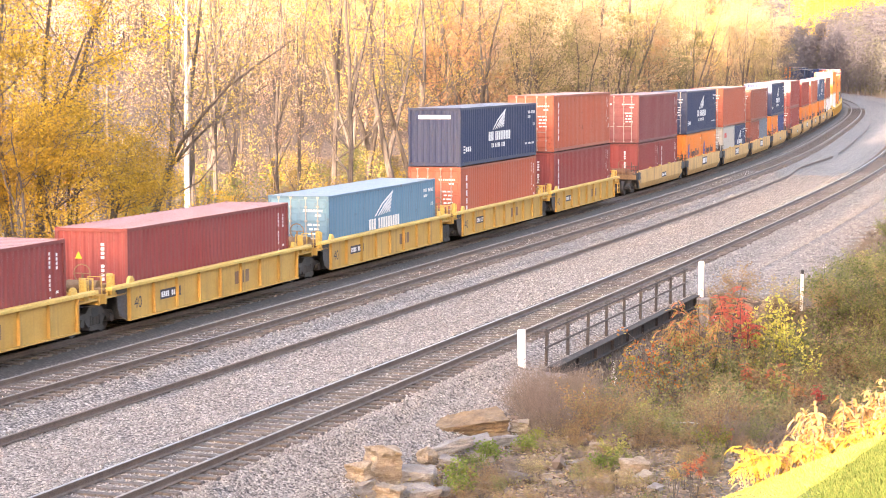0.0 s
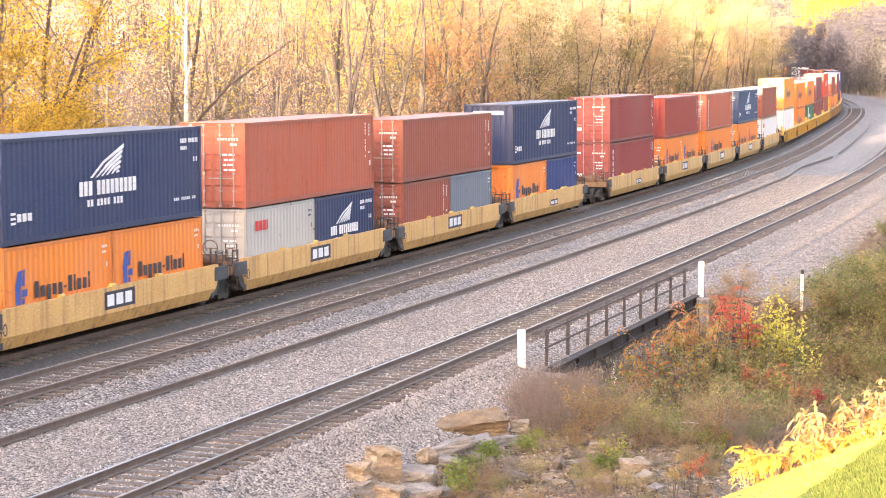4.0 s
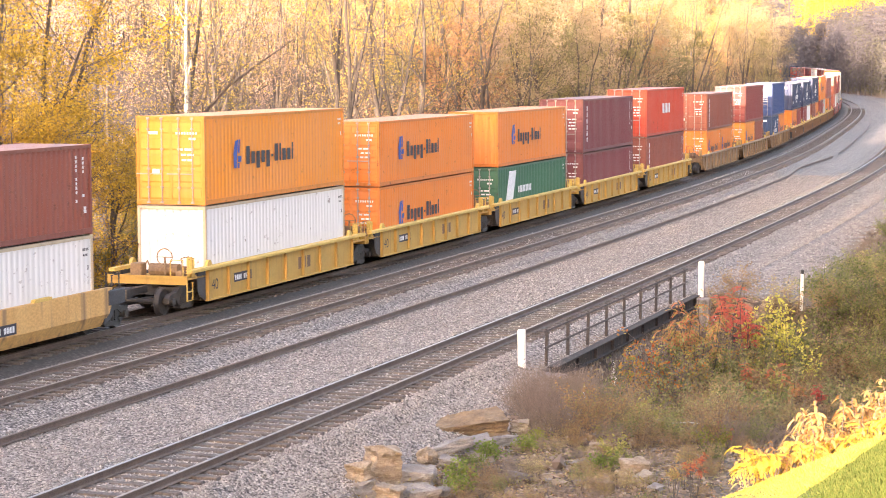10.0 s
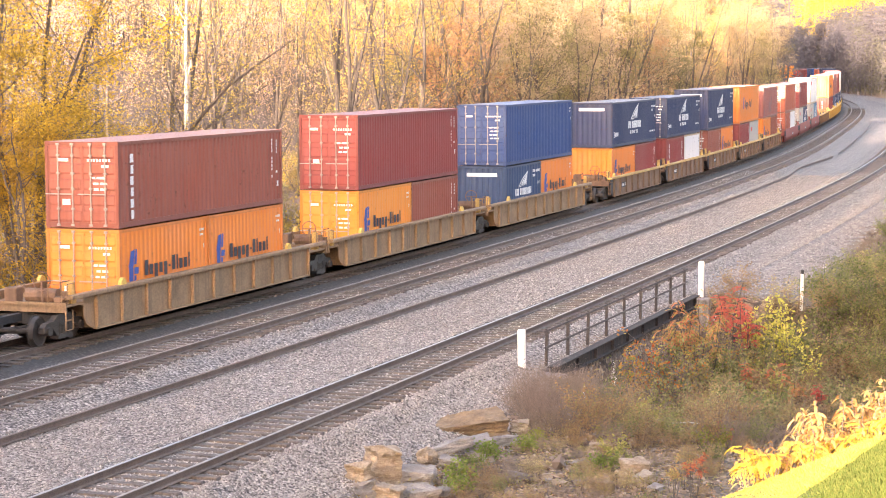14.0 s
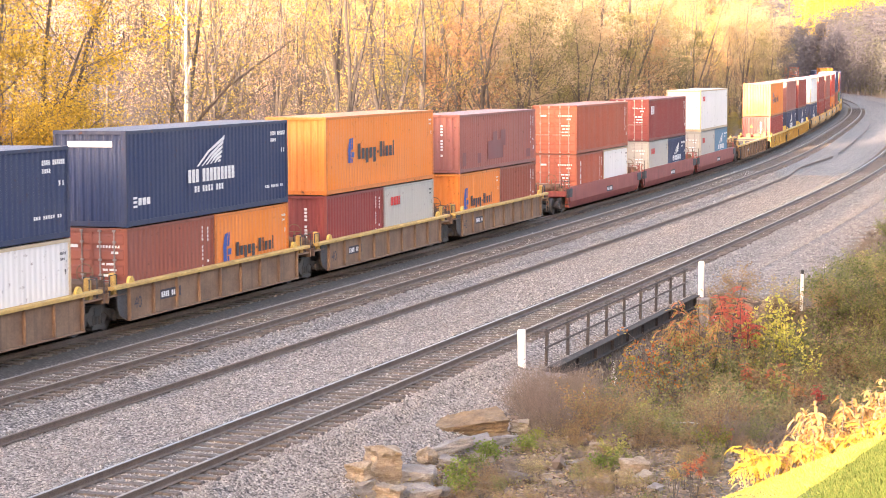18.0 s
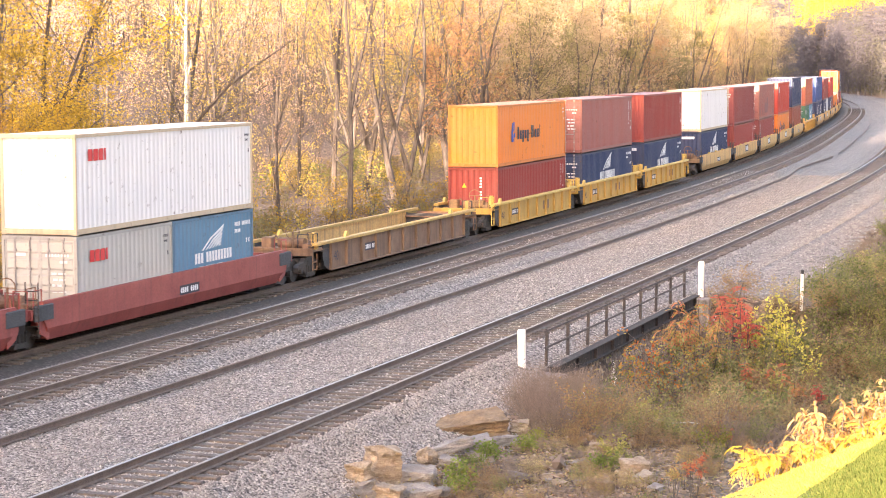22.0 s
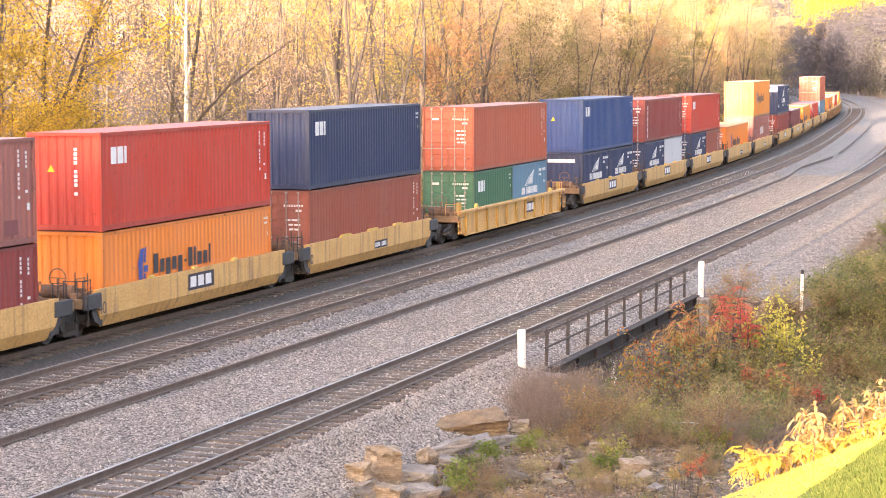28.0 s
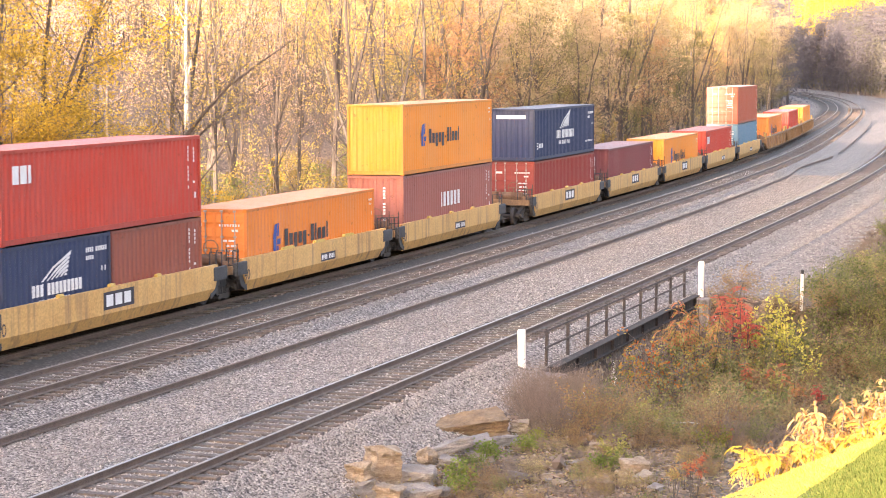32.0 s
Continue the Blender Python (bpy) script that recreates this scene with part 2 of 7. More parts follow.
def lie(s, d):
    if d < -2:
        z = track_bed(d, s) - 0.9 * smooth(-3.4, -6.5, d)
        z += 0.9 * smooth(-9, -14, d) + 9 * smooth(-24, -60, d) + 26 * smooth(-55, -130, d) + 45 * smooth(-70, -130, d) * smooth(40, 150, s) + 14 * smooth(-10, -45, d) * smooth(200, 320, s)
        z += 0.35 * noise.noise((s * 0.13, d * 0.13, 0)) * smooth(-6, -9, d)
        return z
    z = track_bed(d, s) if d < 15.0 else -0.47
    # the ravine that the near track's bridge spans
    gully = smooth(22.5, 24.5, s) * (1 - smooth(41.5, 43.5, s))
    wide = smooth(14, 26, s) * (1 - smooth(40, 50, s))
    z -= 2.2 * gully * smooth(14.35, 14.75, d) + 0.5 * wide * smooth(16, 19, d)
    # rubble slope beside the near track
    z -= 0.55 * smooth(13.6, 16.5, d) * (1 - smooth(22, 40, s))
    if d > 14.8:
        far = smooth(38, 54, s)
        foot = 18.6 - 2.2 * smooth(45, 75, s)
        z += (4.0 * smooth(foot, foot + 8.5, d) + 3.0 * smooth(27, 50, d)) * far * (1 + 0.4 * smooth(90, 220, s))
        x, y, _ = line(s, d)
        bank = near_bank(x, y)
        k = smooth(16.5, 24.0, d)
        z = max(z, (bank + 1.5) * k - 1.5) if bank > z else z
        z += (0.16 * noise.noise((s * 0.35, d * 0.35, 3)) + 0.14 * noise.noise((s * 1.1, d * 1.1, 5)) * (1 - smooth(20.5, 23, d))) * smooth(15, 17, d)
    return z


def zones(s, d):
    n = noise.noise((s * 0.25, d * 0.5, 7)) * 0.9 + noise.noise((s * 0.9, d * 0.9, 2)) * 0.5
    edge = 15.0 + (3.4 - 2.0 * smooth(47, 75, s)) * smooth(43, 47, s) + n * 0.8
    edge -= 0.75 * smooth(22.5, 24, s) * (1 - smooth(42, 43.5, s))
    stone = smooth(-5.5, -4.2, d + n * 0.5) * (1 - smooth(edge - 0.4, edge + 0.6, d))
    grass = smooth(16, 20, d + n) * (0.12 + 0.83 * smooth(36, 48, s))
    x, y, _ = line(s, d)
    lawn = (1 - smooth(14.2, 15.4, y + n * 0.5)) * smooth(18, 21, d)
    return stone, grass, lawn


def build_ground():
    s_rows = list(np.arange(-280, -70, 10.0)) + list(np.arange(-70, -30, 2.0)) + list(np.arange(-30, 0, 0.8)) + list(np.arange(0, 110, 0.8)) + list(np.arange(110, 240, 2.0)) + list(np.arange(240, 640, 5.0))
    d_cols = [-420, -220, -140, -110, -90, -75, -62, -54, -47, -41, -36, -31, -27, -23, -19.5, -16.5, -14, -12, -10.5, -9, -7.8, -6.6, -5.6, -4.8, -4.1, -3.5, -3]
    d_cols += list(np.arange(-2.6, 13.4, 0.4)) + list(np.arange(13.4, 32, 0.45)) + [33, 35, 38, 42, 47, 55, 70, 100, 160, 230, 300]
    sh, col = Shape(), []
    for s in s_rows:
        for d in d_cols:
            x, y, _ = line(s, d)
            sh.v.append((x, y, height(s, d)))
            # fourth value: where the train's painted shade and grime lie along track 1
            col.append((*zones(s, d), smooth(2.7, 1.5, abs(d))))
    w = len(d_cols)
    for i in range(len(s_rows) - 1):
        for j in range(w - 1):
            sh.f.append((i * w + j, i * w + j + 1, (i + 1) * w + j + 1, (i + 1) * w + j))
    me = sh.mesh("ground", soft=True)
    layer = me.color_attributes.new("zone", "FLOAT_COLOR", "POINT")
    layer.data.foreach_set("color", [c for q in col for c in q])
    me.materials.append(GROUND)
    ob = tagged(new("ground", me), "grey crushed-stone ballast, leaf litter and grassy banks", "ground", kind="structure")
    return ob


GROUND = ballast_ground()
RAIL_SIDE = grainy("rusty rail steel", ((0.11, 0.075, 0.06), (0.20, 0.145, 0.115)), 3.0, 0.65, 0.3)
RAIL_TOP = grainy("worn rail head", ((0.22, 0.20, 0.185), (0.33, 0.305, 0.285)), 2.0, 0.45, 0.7, bump_strength=0.05)
RAIL_DULL = grainy("dull rail head", ((0.17, 0.13, 0.11), (0.27, 0.23, 0.20)), 2.0, 0.5, 0.6, bump_strength=0.1)
TIE_WOOD = grainy("weathered tie wood", ((0.035, 0.028, 0.024), (0.145, 0.118, 0.10)), 1.6, 0.9, bump_strength=0.6, bump_size=0.015)
STEEL_DARK = grainy("dark grimy steel", ((0.022, 0.02, 0.019), (0.05, 0.045, 0.042)), 2.0, 0.7)

RAIL_OUT = [(-0.07, -0.175), (0.07, -0.175), (0.07, -0.162), (0.014, -0.14), (0.014, -0.05), (0.037, -0.035), (0.037, -0.008), (0.028, 0.0), (-0.028, 0.0), (-0.037, -0.008), (-0.037, -0.035), (-0.014, -0.05), (-0.014, -0.14), (-0.07, -0.162)]


def swept_rail(d, z, s0, s1, head, step=2.0):
    sh = Shape()
    rows = np.arange(s0, s1 + 0.1, step)
    k = len(RAIL_OUT)
    for s in rows:
        for o, h in RAIL_OUT:
            x, y, _ = line(s, d + o)
            sh.v.append((x, y, z + h))
    for i in range(len(rows) - 1):
        for j in range(k):
            n = (j + 1) % k
            sh.f.append((i * k + j, i * k + n, (i + 1) * k + n, (i + 1) * k + j))
    me = sh.mesh("rail")
    me.materials.append(RAIL_SIDE)
    me.materials.append(head)
    me.polygons.foreach_set("material_index", [1 if i % k in (6, 7, 8) else 0 for i in range(len(me.polygons))])
    return me


def loose_rail(rows, z):
    """A rail through places (s, d), bent as it lies."""
    ss = np.arange(rows[0][0], rows[-1][0] + 0.1, 1.5)
    ds = np.interp(ss, [q[0] for q in rows], [q[1] for q in rows])
    sh = Shape()
    k = len(RAIL_OUT)
    for s, d in zip(ss, ds):
        for o, h in RAIL_OUT:
            x, y, _ = line(s, d + o)
            sh.v.append((x, y, z + h))
    for i in range(len(ss) - 1):
        for j in range(k):
            n = (j + 1) % k
            sh.f.append((i * k + j, i * k + n, (i + 1) * k + n, (i + 1) * k + j))
    return sh.mesh("rail")


def tie_mesh(seed):
    """A worn timber with a tie plate and spikes under each rail."""
    rnd = random.Random(seed)
    sh = Shape()
    e = 0.012 + rnd.random() * 0.015
    l0, l1 = -1.295 + rnd.uniform(-0.05, 0.05), 1.295 + rnd.uniform(-0.05, 0.05)
    w = 0.112 + rnd.uniform(-0.008, 0.008)
    sh.block(-w, w, l0, l1, -0.17, 0.0, e)
    return sh.mesh("tie")


def build_track(name, d, z, s0, s1, label, head):
    track = tagged(thing(name, label, "railway track"), kind="structure")
    for o in (-0.7525, 0.7525):
        part("rail", swept_rail(d + o, z + o * CANT, s0, s1, head if o < 0 else RAIL_DULL), RAIL_SIDE, track, "rusty steel rail with a worn bright head")
    return track


def build_ties(track, d, z, s0, s_mid, s1):
    """Singly built ties in the stretch the eye is nearest to; the rest joined."""
    kinds = [tie_mesh(i) for i in range(5)]
    rnd = random.Random(int(d * 100) + 5)
    s = s0
    rest = Shape()
    while s < s1:
        x, y, a = line(s, d + rnd.uniform(-0.04, 0.04))
        m = pose(x, y, z - 0.166 + rnd.uniform(-0.012, 0.004), -math.degrees(CANT), 0, math.degrees(a) + rnd.uniform(-1.2, 1.2))
        if s < s_mid:
            part("tie", kinds[rnd.randrange(5)], TIE_WOOD, track, m=m)
        else:
            rest.box(-0.11, 0.11, -1.29, 1.29, -0.17, 0.0, m)
        s += 0.52 + rnd.uniform(-0.03, 0.03)
    if rest.v:
        tagged(part("ties", rest, TIE_WOOD, track), kind="stuff")


def build_stones():
    """Loose stones over the bed where the eye is nearest."""
    rng = np.random.default_rng(4)
    shape = np.array([(1, 0, 0), (-1, 0, 0), (0, 1, 0), (0, -1, 0), (0, 0, 1), (0, 0, -0.6)], float)
    tri = np.array([(0, 2, 4), (2, 1, 4), (1, 3, 4), (3, 0, 4), (2, 0, 5), (1, 2, 5), (3, 1, 5), (0, 3, 5)])
    n = 150000
    s = -3 + 125 * rng.random(n) ** 1.9
    d = rng.uniform(2.3, 15.4, n)
    d[: n // 14] = rng.uniform(4.8, 10.6, n // 14)
    m = n // 14
    s[-m:] = 44 + 60 * rng.random(m)
    d[-m:] = rng.uniform(14.5, 18.4, m)
    near = slice(n // 14, n // 14 + n // 9)
    s[near] = rng.uniform(-3, 24, n // 9)
    d[near] = rng.uniform(13.0, 16.2, n // 9)
    keep = (np.abs(np.abs(d - D2) - 0.7525) > 0.12) & (np.abs(np.abs(d - D3) - 0.7525) > 0.12)
    s, d = s[keep], d[keep]
    n = len(s)
    x = np.interp(s, S_AXIS, LINE_X) + np.sin(np.interp(s, S_AXIS, HEADING)) * d
    y = np.interp(s, S_AXIS, LINE_Y) - np.cos(np.interp(s, S_AXIS, HEADING)) * d
    z = np.array([height(a, b) for a, b in zip(s, d)])
    r = 0.021 * np.exp(rng.normal(0, 0.28, n)) * (1.0 + 0.006 * s)
    q = rng.normal(0, 1, (n, 4))
    q /= np.linalg.norm(q, axis=1)[:, None]
    w, i, j, k = q.T
    turn = np.stack([np.stack([1 - 2 * (j * j + k * k), 2 * (i * j - k * w), 2 * (i * k + j * w)], -1), np.stack([2 * (i * j + k * w), 1 - 2 * (i * i + k * k), 2 * (j * k - i * w)], -1), np.stack([2 * (i * k - j * w), 2 * (j * k + i * w), 1 - 2 * (i * i + j * j)], -1)], 1)
    corner = shape[None] * rng.uniform(0.65, 1.2, (n, 6, 3)) * r[:, None, None]
    verts = np.einsum("nij,nkj->nki", turn, corner) + np.stack([x, y, z + r * 0.35], -1)[:, None]
    faces = tri[None] + 6 * np.arange(n)[:, None, None]
    me = bpy.data.meshes.new("stones")
    me.from_pydata(verts.reshape(-1, 3).tolist(), [], faces.reshape(-1, 3).tolist())
    mat, nt, b = material("broken stone")
    geo = nt.nodes.new("ShaderNodeNewGeometry")
    col = ramp(nt, geo.outputs["Random Per Island"], [(0.0, (0.075, 0.066, 0.06)), (0.4, (0.225, 0.20, 0.182)), (0.8, (0.34, 0.307, 0.278)), (0.95, (0.52, 0.475, 0.43)), (1.0, (0.36, 0.265, 0.205))])
    grit = node(nt, "ShaderNodeTexNoise", {"Scale": 60.0, "Detail": 3.0}).outputs[0]
    col = mixed(nt, 0.3, col, mixed(nt, grit, (0.08, 0.07, 0.07), (0.55, 0.52, 0.5)))
    nt.links.new(col, b.inputs["Base Color"])
    b.inputs["Roughness"].default_value = 0.85
    me.materials.append(mat)
    tagged(new("ballast_stones", me), "loose grey and pinkish crushed stones of the track bed", "gravel", kind="stuff")


def build_rubble():
    """Broken stone and fallen leaves strewn over the weedy slope."""
    rnd = random.Random(15)
    sh = Shape()
    for i in range(9000):
        s, d = rnd.uniform(6, 26), 15.1 + 6.5 * rnd.random() ** 1.2
        x, y, _ = line(s, d)
        r = 0.024 * math.exp(rnd.gauss(0, 0.5))
        hull = [Vector((1, 0, 0)), Vector((-1, 0, 0)), Vector((0, 1, 0)), Vector((0, -1, 0)), Vector((0, 0, 1)), Vector((0, 0, -0.7))]
        turn = Euler((rnd.uniform(0, 6.28), rnd.uniform(0, 6.28), 0)).to_matrix()
        n = len(sh.v)
        c = Vector((x, y, height(s, d) + r * 0.3))
        sh.v += [tuple(c + turn @ (p * r * rnd.uniform(0.7, 1.5))) for p in hull]
        sh.f += [(n + a, n + b, n + e) for a, b, e in ((0, 2, 4), (2, 1, 4), (1, 3, 4), (3, 0, 4), (2, 0, 5), (1, 2, 5), (3, 1, 5), (0, 3, 5))]
    mat, nt, b = material("slope rubble")
    geo = nt.nodes.new("ShaderNodeNewGeometry")
    nt.links.new(ramp(nt, geo.outputs["Random Per Island"], [(0.0, (0.075, 0.05, 0.035)), (0.5, (0.19, 0.13, 0.09)), (0.88, (0.28, 0.205, 0.15)), (1.0, (0.42, 0.34, 0.27))]), b.inputs["Base Color"])
    b.inputs["Roughness"].default_value = 0.9
    tagged(part("rubble", sh, mat, None), "small brown and grey broken stones on the weedy slope", "rubble", kind="stuff")
    for name, leaf_mat, count in (("leaf_litter", BROWN_LEAF, 26000), ("fallen_leaves", RUSSET_LEAF, 4000), ("low_weeds", MOSS_LEAF, 22000)):
        sh = Shape()
        for i in range(count):
            s, d = rnd.uniform(6, 44), 15.1 + 7.5 * rnd.random()
            if name == "low_weeds" and noise.noise((s * 0.6, d * 0.9, 11)) < 0.05:
                continue
            x, y, _ = line(s, d)
            leaf(sh, Vector((x, y, height(s, d) + rnd.uniform(0.01, 0.07 if name != "low_weeds" else 0.3))), rnd.uniform(0.014, 0.038), rnd)
        tagged(part(name, sh, leaf_mat, None), {"leaf_litter": "olive-brown leaf litter on the weedy slope", "fallen_leaves": "russet fallen leaves on the weedy slope", "low_weeds": "low dull green weeds over the slope"}[name], "leaves" if name != "low_weeds" else "weeds", kind="stuff")


# ---- the train: containers ----
HIGH, LOW = 2.896, 2.591
WIDE = 2.438
FLOOR = 0.394


def corrugated(length, h, outward, depth=0.036, pitch=0.278, z0=0.16, drop=0.1, inset=0.06):
    """A wall of trapezoid ribs along x, its outer face at y = 0, facing outward (+1: +y)."""
    sh = Shape()
    x, cols = inset, []
    n = max(1, round((length - 2 * inset) / pitch))
    p = (length - 2 * inset) / n
    for i in range(n):
        for f, o in ((0.0, 0.0), (0.26, 0.0), (0.5, -depth), (0.76, -depth)):
            cols.append((x + f * p, o))
        x += p
    cols.append((x, 0.0))
    for cx, o in cols:
        sh.v += [(cx, o * outward, z0), (cx, o * outward, h - drop)]
    for i in range(len(cols) - 1):
        q = (2 * i, 2 * i + 2, 2 * i + 3, 2 * i + 1)
        sh.f.append(q if outward < 0 else q[::-1])
    return sh.mesh("side_wall")


def frame_mesh(length, h):
    """Corner posts, rails and the underside of a container."""
    sh = Shape()
    hw = WIDE / 2
    for y in (-1, 1):
        a, b = sorted((y * hw, y * (hw - 0.09)))
        sh.box(0.0, 0.10, a, b, 0.1, h - 0.1)
        sh.box(length - 0.10, length, a, b, 0.1, h - 0.1)
        a, b = sorted((y * hw, y * (hw - 0.06)))
        sh.box(0.1, length - 0.1, a, b, 0.02, 0.17)
        sh.box(0.1, length - 0.1, a, b, h - 0.11, h - 0.015)
    for x in (0.0, length - 0.08):
        sh.box(x, x + 0.08, -hw + 0.09, hw - 0.09, 0.02, 0.17)
        sh.box(x, x + 0.08, -hw + 0.09, hw - 0.09, h - 0.12, h - 0.012)
    sh.box(0.08, length - 0.08, -hw + 0.06, hw - 0.06, 0.1, 0.14)
    return sh.mesh("frame")


def roof_mesh(length, h):
    sh = Shape()
    hw = WIDE / 2 - 0.05
    n = round((length - 0.2) / 0.42)
    p = (length - 0.2) / n
    cols = []
    for i in range(n):
        for f, o in ((0, 0.0), (0.4, 0.0), (0.5, -0.02), (0.9, -0.02)):
            cols.append((0.1 + (i + f) * p, h - 0.012 + o))
    cols.append((length - 0.1, h - 0.012))
    for x, z in cols:
        sh.v += [(x, -hw, z), (x, hw, z)]
    for i in range(len(cols) - 1):
        sh.f.append((2 * i, 2 * i + 2, 2 * i + 3, 2 * i + 1))
    sh.box(0.01, 0.11, -hw, hw, h - 0.06, h - 0.008)
    sh.box(length - 0.11, length - 0.01, -hw, hw, h - 0.06, h - 0.008)
    return sh.mesh("roof")


def end_mesh(h):
    """The blank end: upright ribs."""
    sh = Shape()
    hw = WIDE / 2 - 0.09
    n = 8
    p = 2 * hw / n
    cols = []
    for i in range(n):
        for f, o in ((0, 0.04), (0.3, 0.04), (0.5, 0.085), (0.8, 0.085)):
            cols.append((-hw + (i + f) * p, o))
    cols.append((hw, 0.04))
    for y, o in cols:
        sh.v += [(o, y, 0.16), (o, y, h - 0.12)]
    for i in range(len(cols) - 1):
        sh.f.append((2 * i, 2 * i + 1, 2 * i + 3, 2 * i + 2))
    return sh.mesh("end_wall")


def door_mesh(h, ribs):
    """One leaf of the door end, 1.12 m wide, with sunk panels."""
    sh = Shape()
    z0, z1 = 0.13, h - 0.11
    sh.box(0.045, 0.075, 0.0, 1.115, z0, z1)
    n = 5
    step = (z1 - z0) / n
    for i in range(n):
        a, b = z0 + i * step + 0.06, z0 + (i + 1) * step - 0.06
        if ribs:
            sh.prism([(0.046, a), (0.018, a + 0.06), (0.018, b - 0.06), (0.046, b)], 0.05, 1.065)
    sh.box(0.02, 0.05, 0.0, 0.04, z0, z1)
    sh.box(0.02, 0.05, 1.075, 1.115, z0, z1)
    return sh.mesh("door")


def rod_mesh(h):
    """A lock rod with its cams, guides and handle."""
    sh = Shape()
    sh.tube([(-0.012, 0, 0.06), (-0.012, 0, h - 0.06)], 0.021, 6)
    for z in (0.06, h - 0.12):
        sh.box(-0.04, 0.02, -0.05, 0.05, z, z + 0.07)
    for z in (0.55, 1.15, h * 0.62, h - 0.45):
        sh.box(-0.035, 0.03, -0.045, 0.045, z, z + 0.06)
    sh.box(-0.045, -0.02, -0.02, 0.42, 1.0, 1.035)
    return sh.mesh("lock_rod")


def casting_mesh():
    sh = Shape()
    sh.block(0, 0.178, 0, 0.162, 0, 0.118, 0.012)
    return sh.mesh("corner_casting")


MESHES = {}


def shared(key, make, *arguments):
    if key not in MESHES:
        MESHES[key] = make(*arguments)
    return MESHES[key]


COLORS = {
    "maroon": (0.26, 0.048, 0.046), "darkred": (0.29, 0.044, 0.036), "wine": (0.215, 0.058, 0.064), "brown": (0.29, 0.08, 0.053),
    "rust": (0.42, 0.105, 0.058), "rose": (0.34, 0.12, 0.10), "red": (0.52, 0.05, 0.03), "scarlet": (0.62, 0.07, 0.032),
    "orange": (0.80, 0.225, 0.028), "amber": (0.82, 0.275, 0.026), "navy": (0.022, 0.042, 0.108), "royal": (0.024, 0.052, 0.18), "blue": (0.022, 0.066, 0.21),
    "teal": (0.10, 0.23, 0.34), "slate": (0.15, 0.19, 0.24), "green": (0.042, 0.155, 0.092), "white": (0.74, 0.73, 0.71),
    "grey": (0.45, 0.44, 0.40), "ice": (0.48, 0.53, 0.58), "steelblue": (0.03, 0.07, 0.155),
}
WORDS = {
    "maroon": "maroon", "darkred": "dark red", "wine": "wine-red", "brown": "brown", "rust": "rust-red", "rose": "faded pinkish-brown", "red": "red",
    "scarlet": "bright orange-red", "orange": "orange", "amber": "yellow-orange", "navy": "navy blue", "royal": "deep blue", "blue": "blue", "teal": "light teal-blue",
    "slate": "grey-blue", "green": "green", "white": "white", "grey": "pale grey", "ice": "pale blue-grey", "steelblue": "dark steel-blue",
}
# Paler roof copies of each paint: sky light and dust put into the colour.
ROOF_PAINT = {k: paint(k + " sky-lit dusty roof paint", tuple(x * 0.66 + 0.13 for x in c), 0.5) for k, c in COLORS.items()}
FRAME_PAINT = {k: paint(k + " scuffed frame paint", tuple(x * 0.8 for x in c) if k != "white" else (0.52, 0.41, 0.27), 0.75) for k, c in COLORS.items()}
PAINT = {k: paint(k + " container paint", c, 0.5 if k in ("rose", "rust", "brown", "scarlet", "white") else 0.32) for k, c in COLORS.items()}
MARK_WHITE = grainy("white lettering paint", ((0.72, 0.72, 0.72), (0.85, 0.85, 0.84)), 3.0, 0.6, bump_strength=0)
MARK_BLUE = grainy("blue emblem paint", ((0.02, 0.06, 0.28), (0.03, 0.09, 0.36)), 3.0, 0.6, bump_strength=0)
MARK_DARK = grainy("dark lettering paint", ((0.022, 0.02, 0.03), (0.04, 0.035, 0.05)), 3.0, 0.6, bump_strength=0)
MARK_RED = grainy("red lettering paint", ((0.6, 0.03, 0.03), (0.7, 0.05, 0.04)), 3.0, 0.6, bump_strength=0)
MARK_YELLOW = grainy("yellow label", ((0.75, 0.45, 0.02), (0.85, 0.55, 0.04)), 3.0, 0.6, bump_strength=0)
GALV = grainy("lock rod steel", ((0.28, 0.265, 0.25), (0.42, 0.40, 0.38)), 4.0, 0.5, 0.5, bump_strength=0.1)


def end_bar():
    """The number on a blank end, as one bar."""
    sh = Shape()
    sh.v += [(0.034, -0.75, 2.1), (0.034, -0.75, 2.28), (0.034, 0.75, 2.28), (0.034, 0.75, 2.1)]
    sh.f += [(0, 1, 2, 3)]
    return sh.mesh("end_marking")


def hazard_label():
    """A yellow label on a blank end."""
    sh = Shape()
    sh.v += [(0.034, -0.12, 1.0), (0.034, 0.12, 1.0), (0.034, 0.0, 1.22)]
    sh.f += [(0, 2, 1)]
    return sh.mesh("hazard_label")


def flat(sh, x0, x1, z0, z1, slant=0.0, y=0.0, t=0.004):
    """A thin painted bar on a side wall, x along the wall, z up."""
    n = len(sh.v)
    sh.v += [(x0, y - t, z0), (x1, y - t, z0), (x1 + slant, y - t, z1), (x0 + slant, y - t, z1)]
    sh.f.append((n, n + 1, n + 2, n + 3))


def word(sh, x, z, size, letters, wide=0.62, gap=0.2):
    """A word as a row of plain bars, one for each letter: X tall, x low, l tall and thin, p reaching below the line, - a hyphen.
    Returns where it ends."""
    for q in letters:
        w = size * wide * {"l": 0.45, "-": 0.6, " ": 0.7}.get(q, 1.0)
        low, high = {"x": (0, 0.68), "p": (-0.28, 0.68), "-": (0.28, 0.42)}.get(q, (0, 1.0))
        if q != " ":
            flat(sh, x, x + w, z + size * low, z + size * high)
        x += w + size * gap
    return x


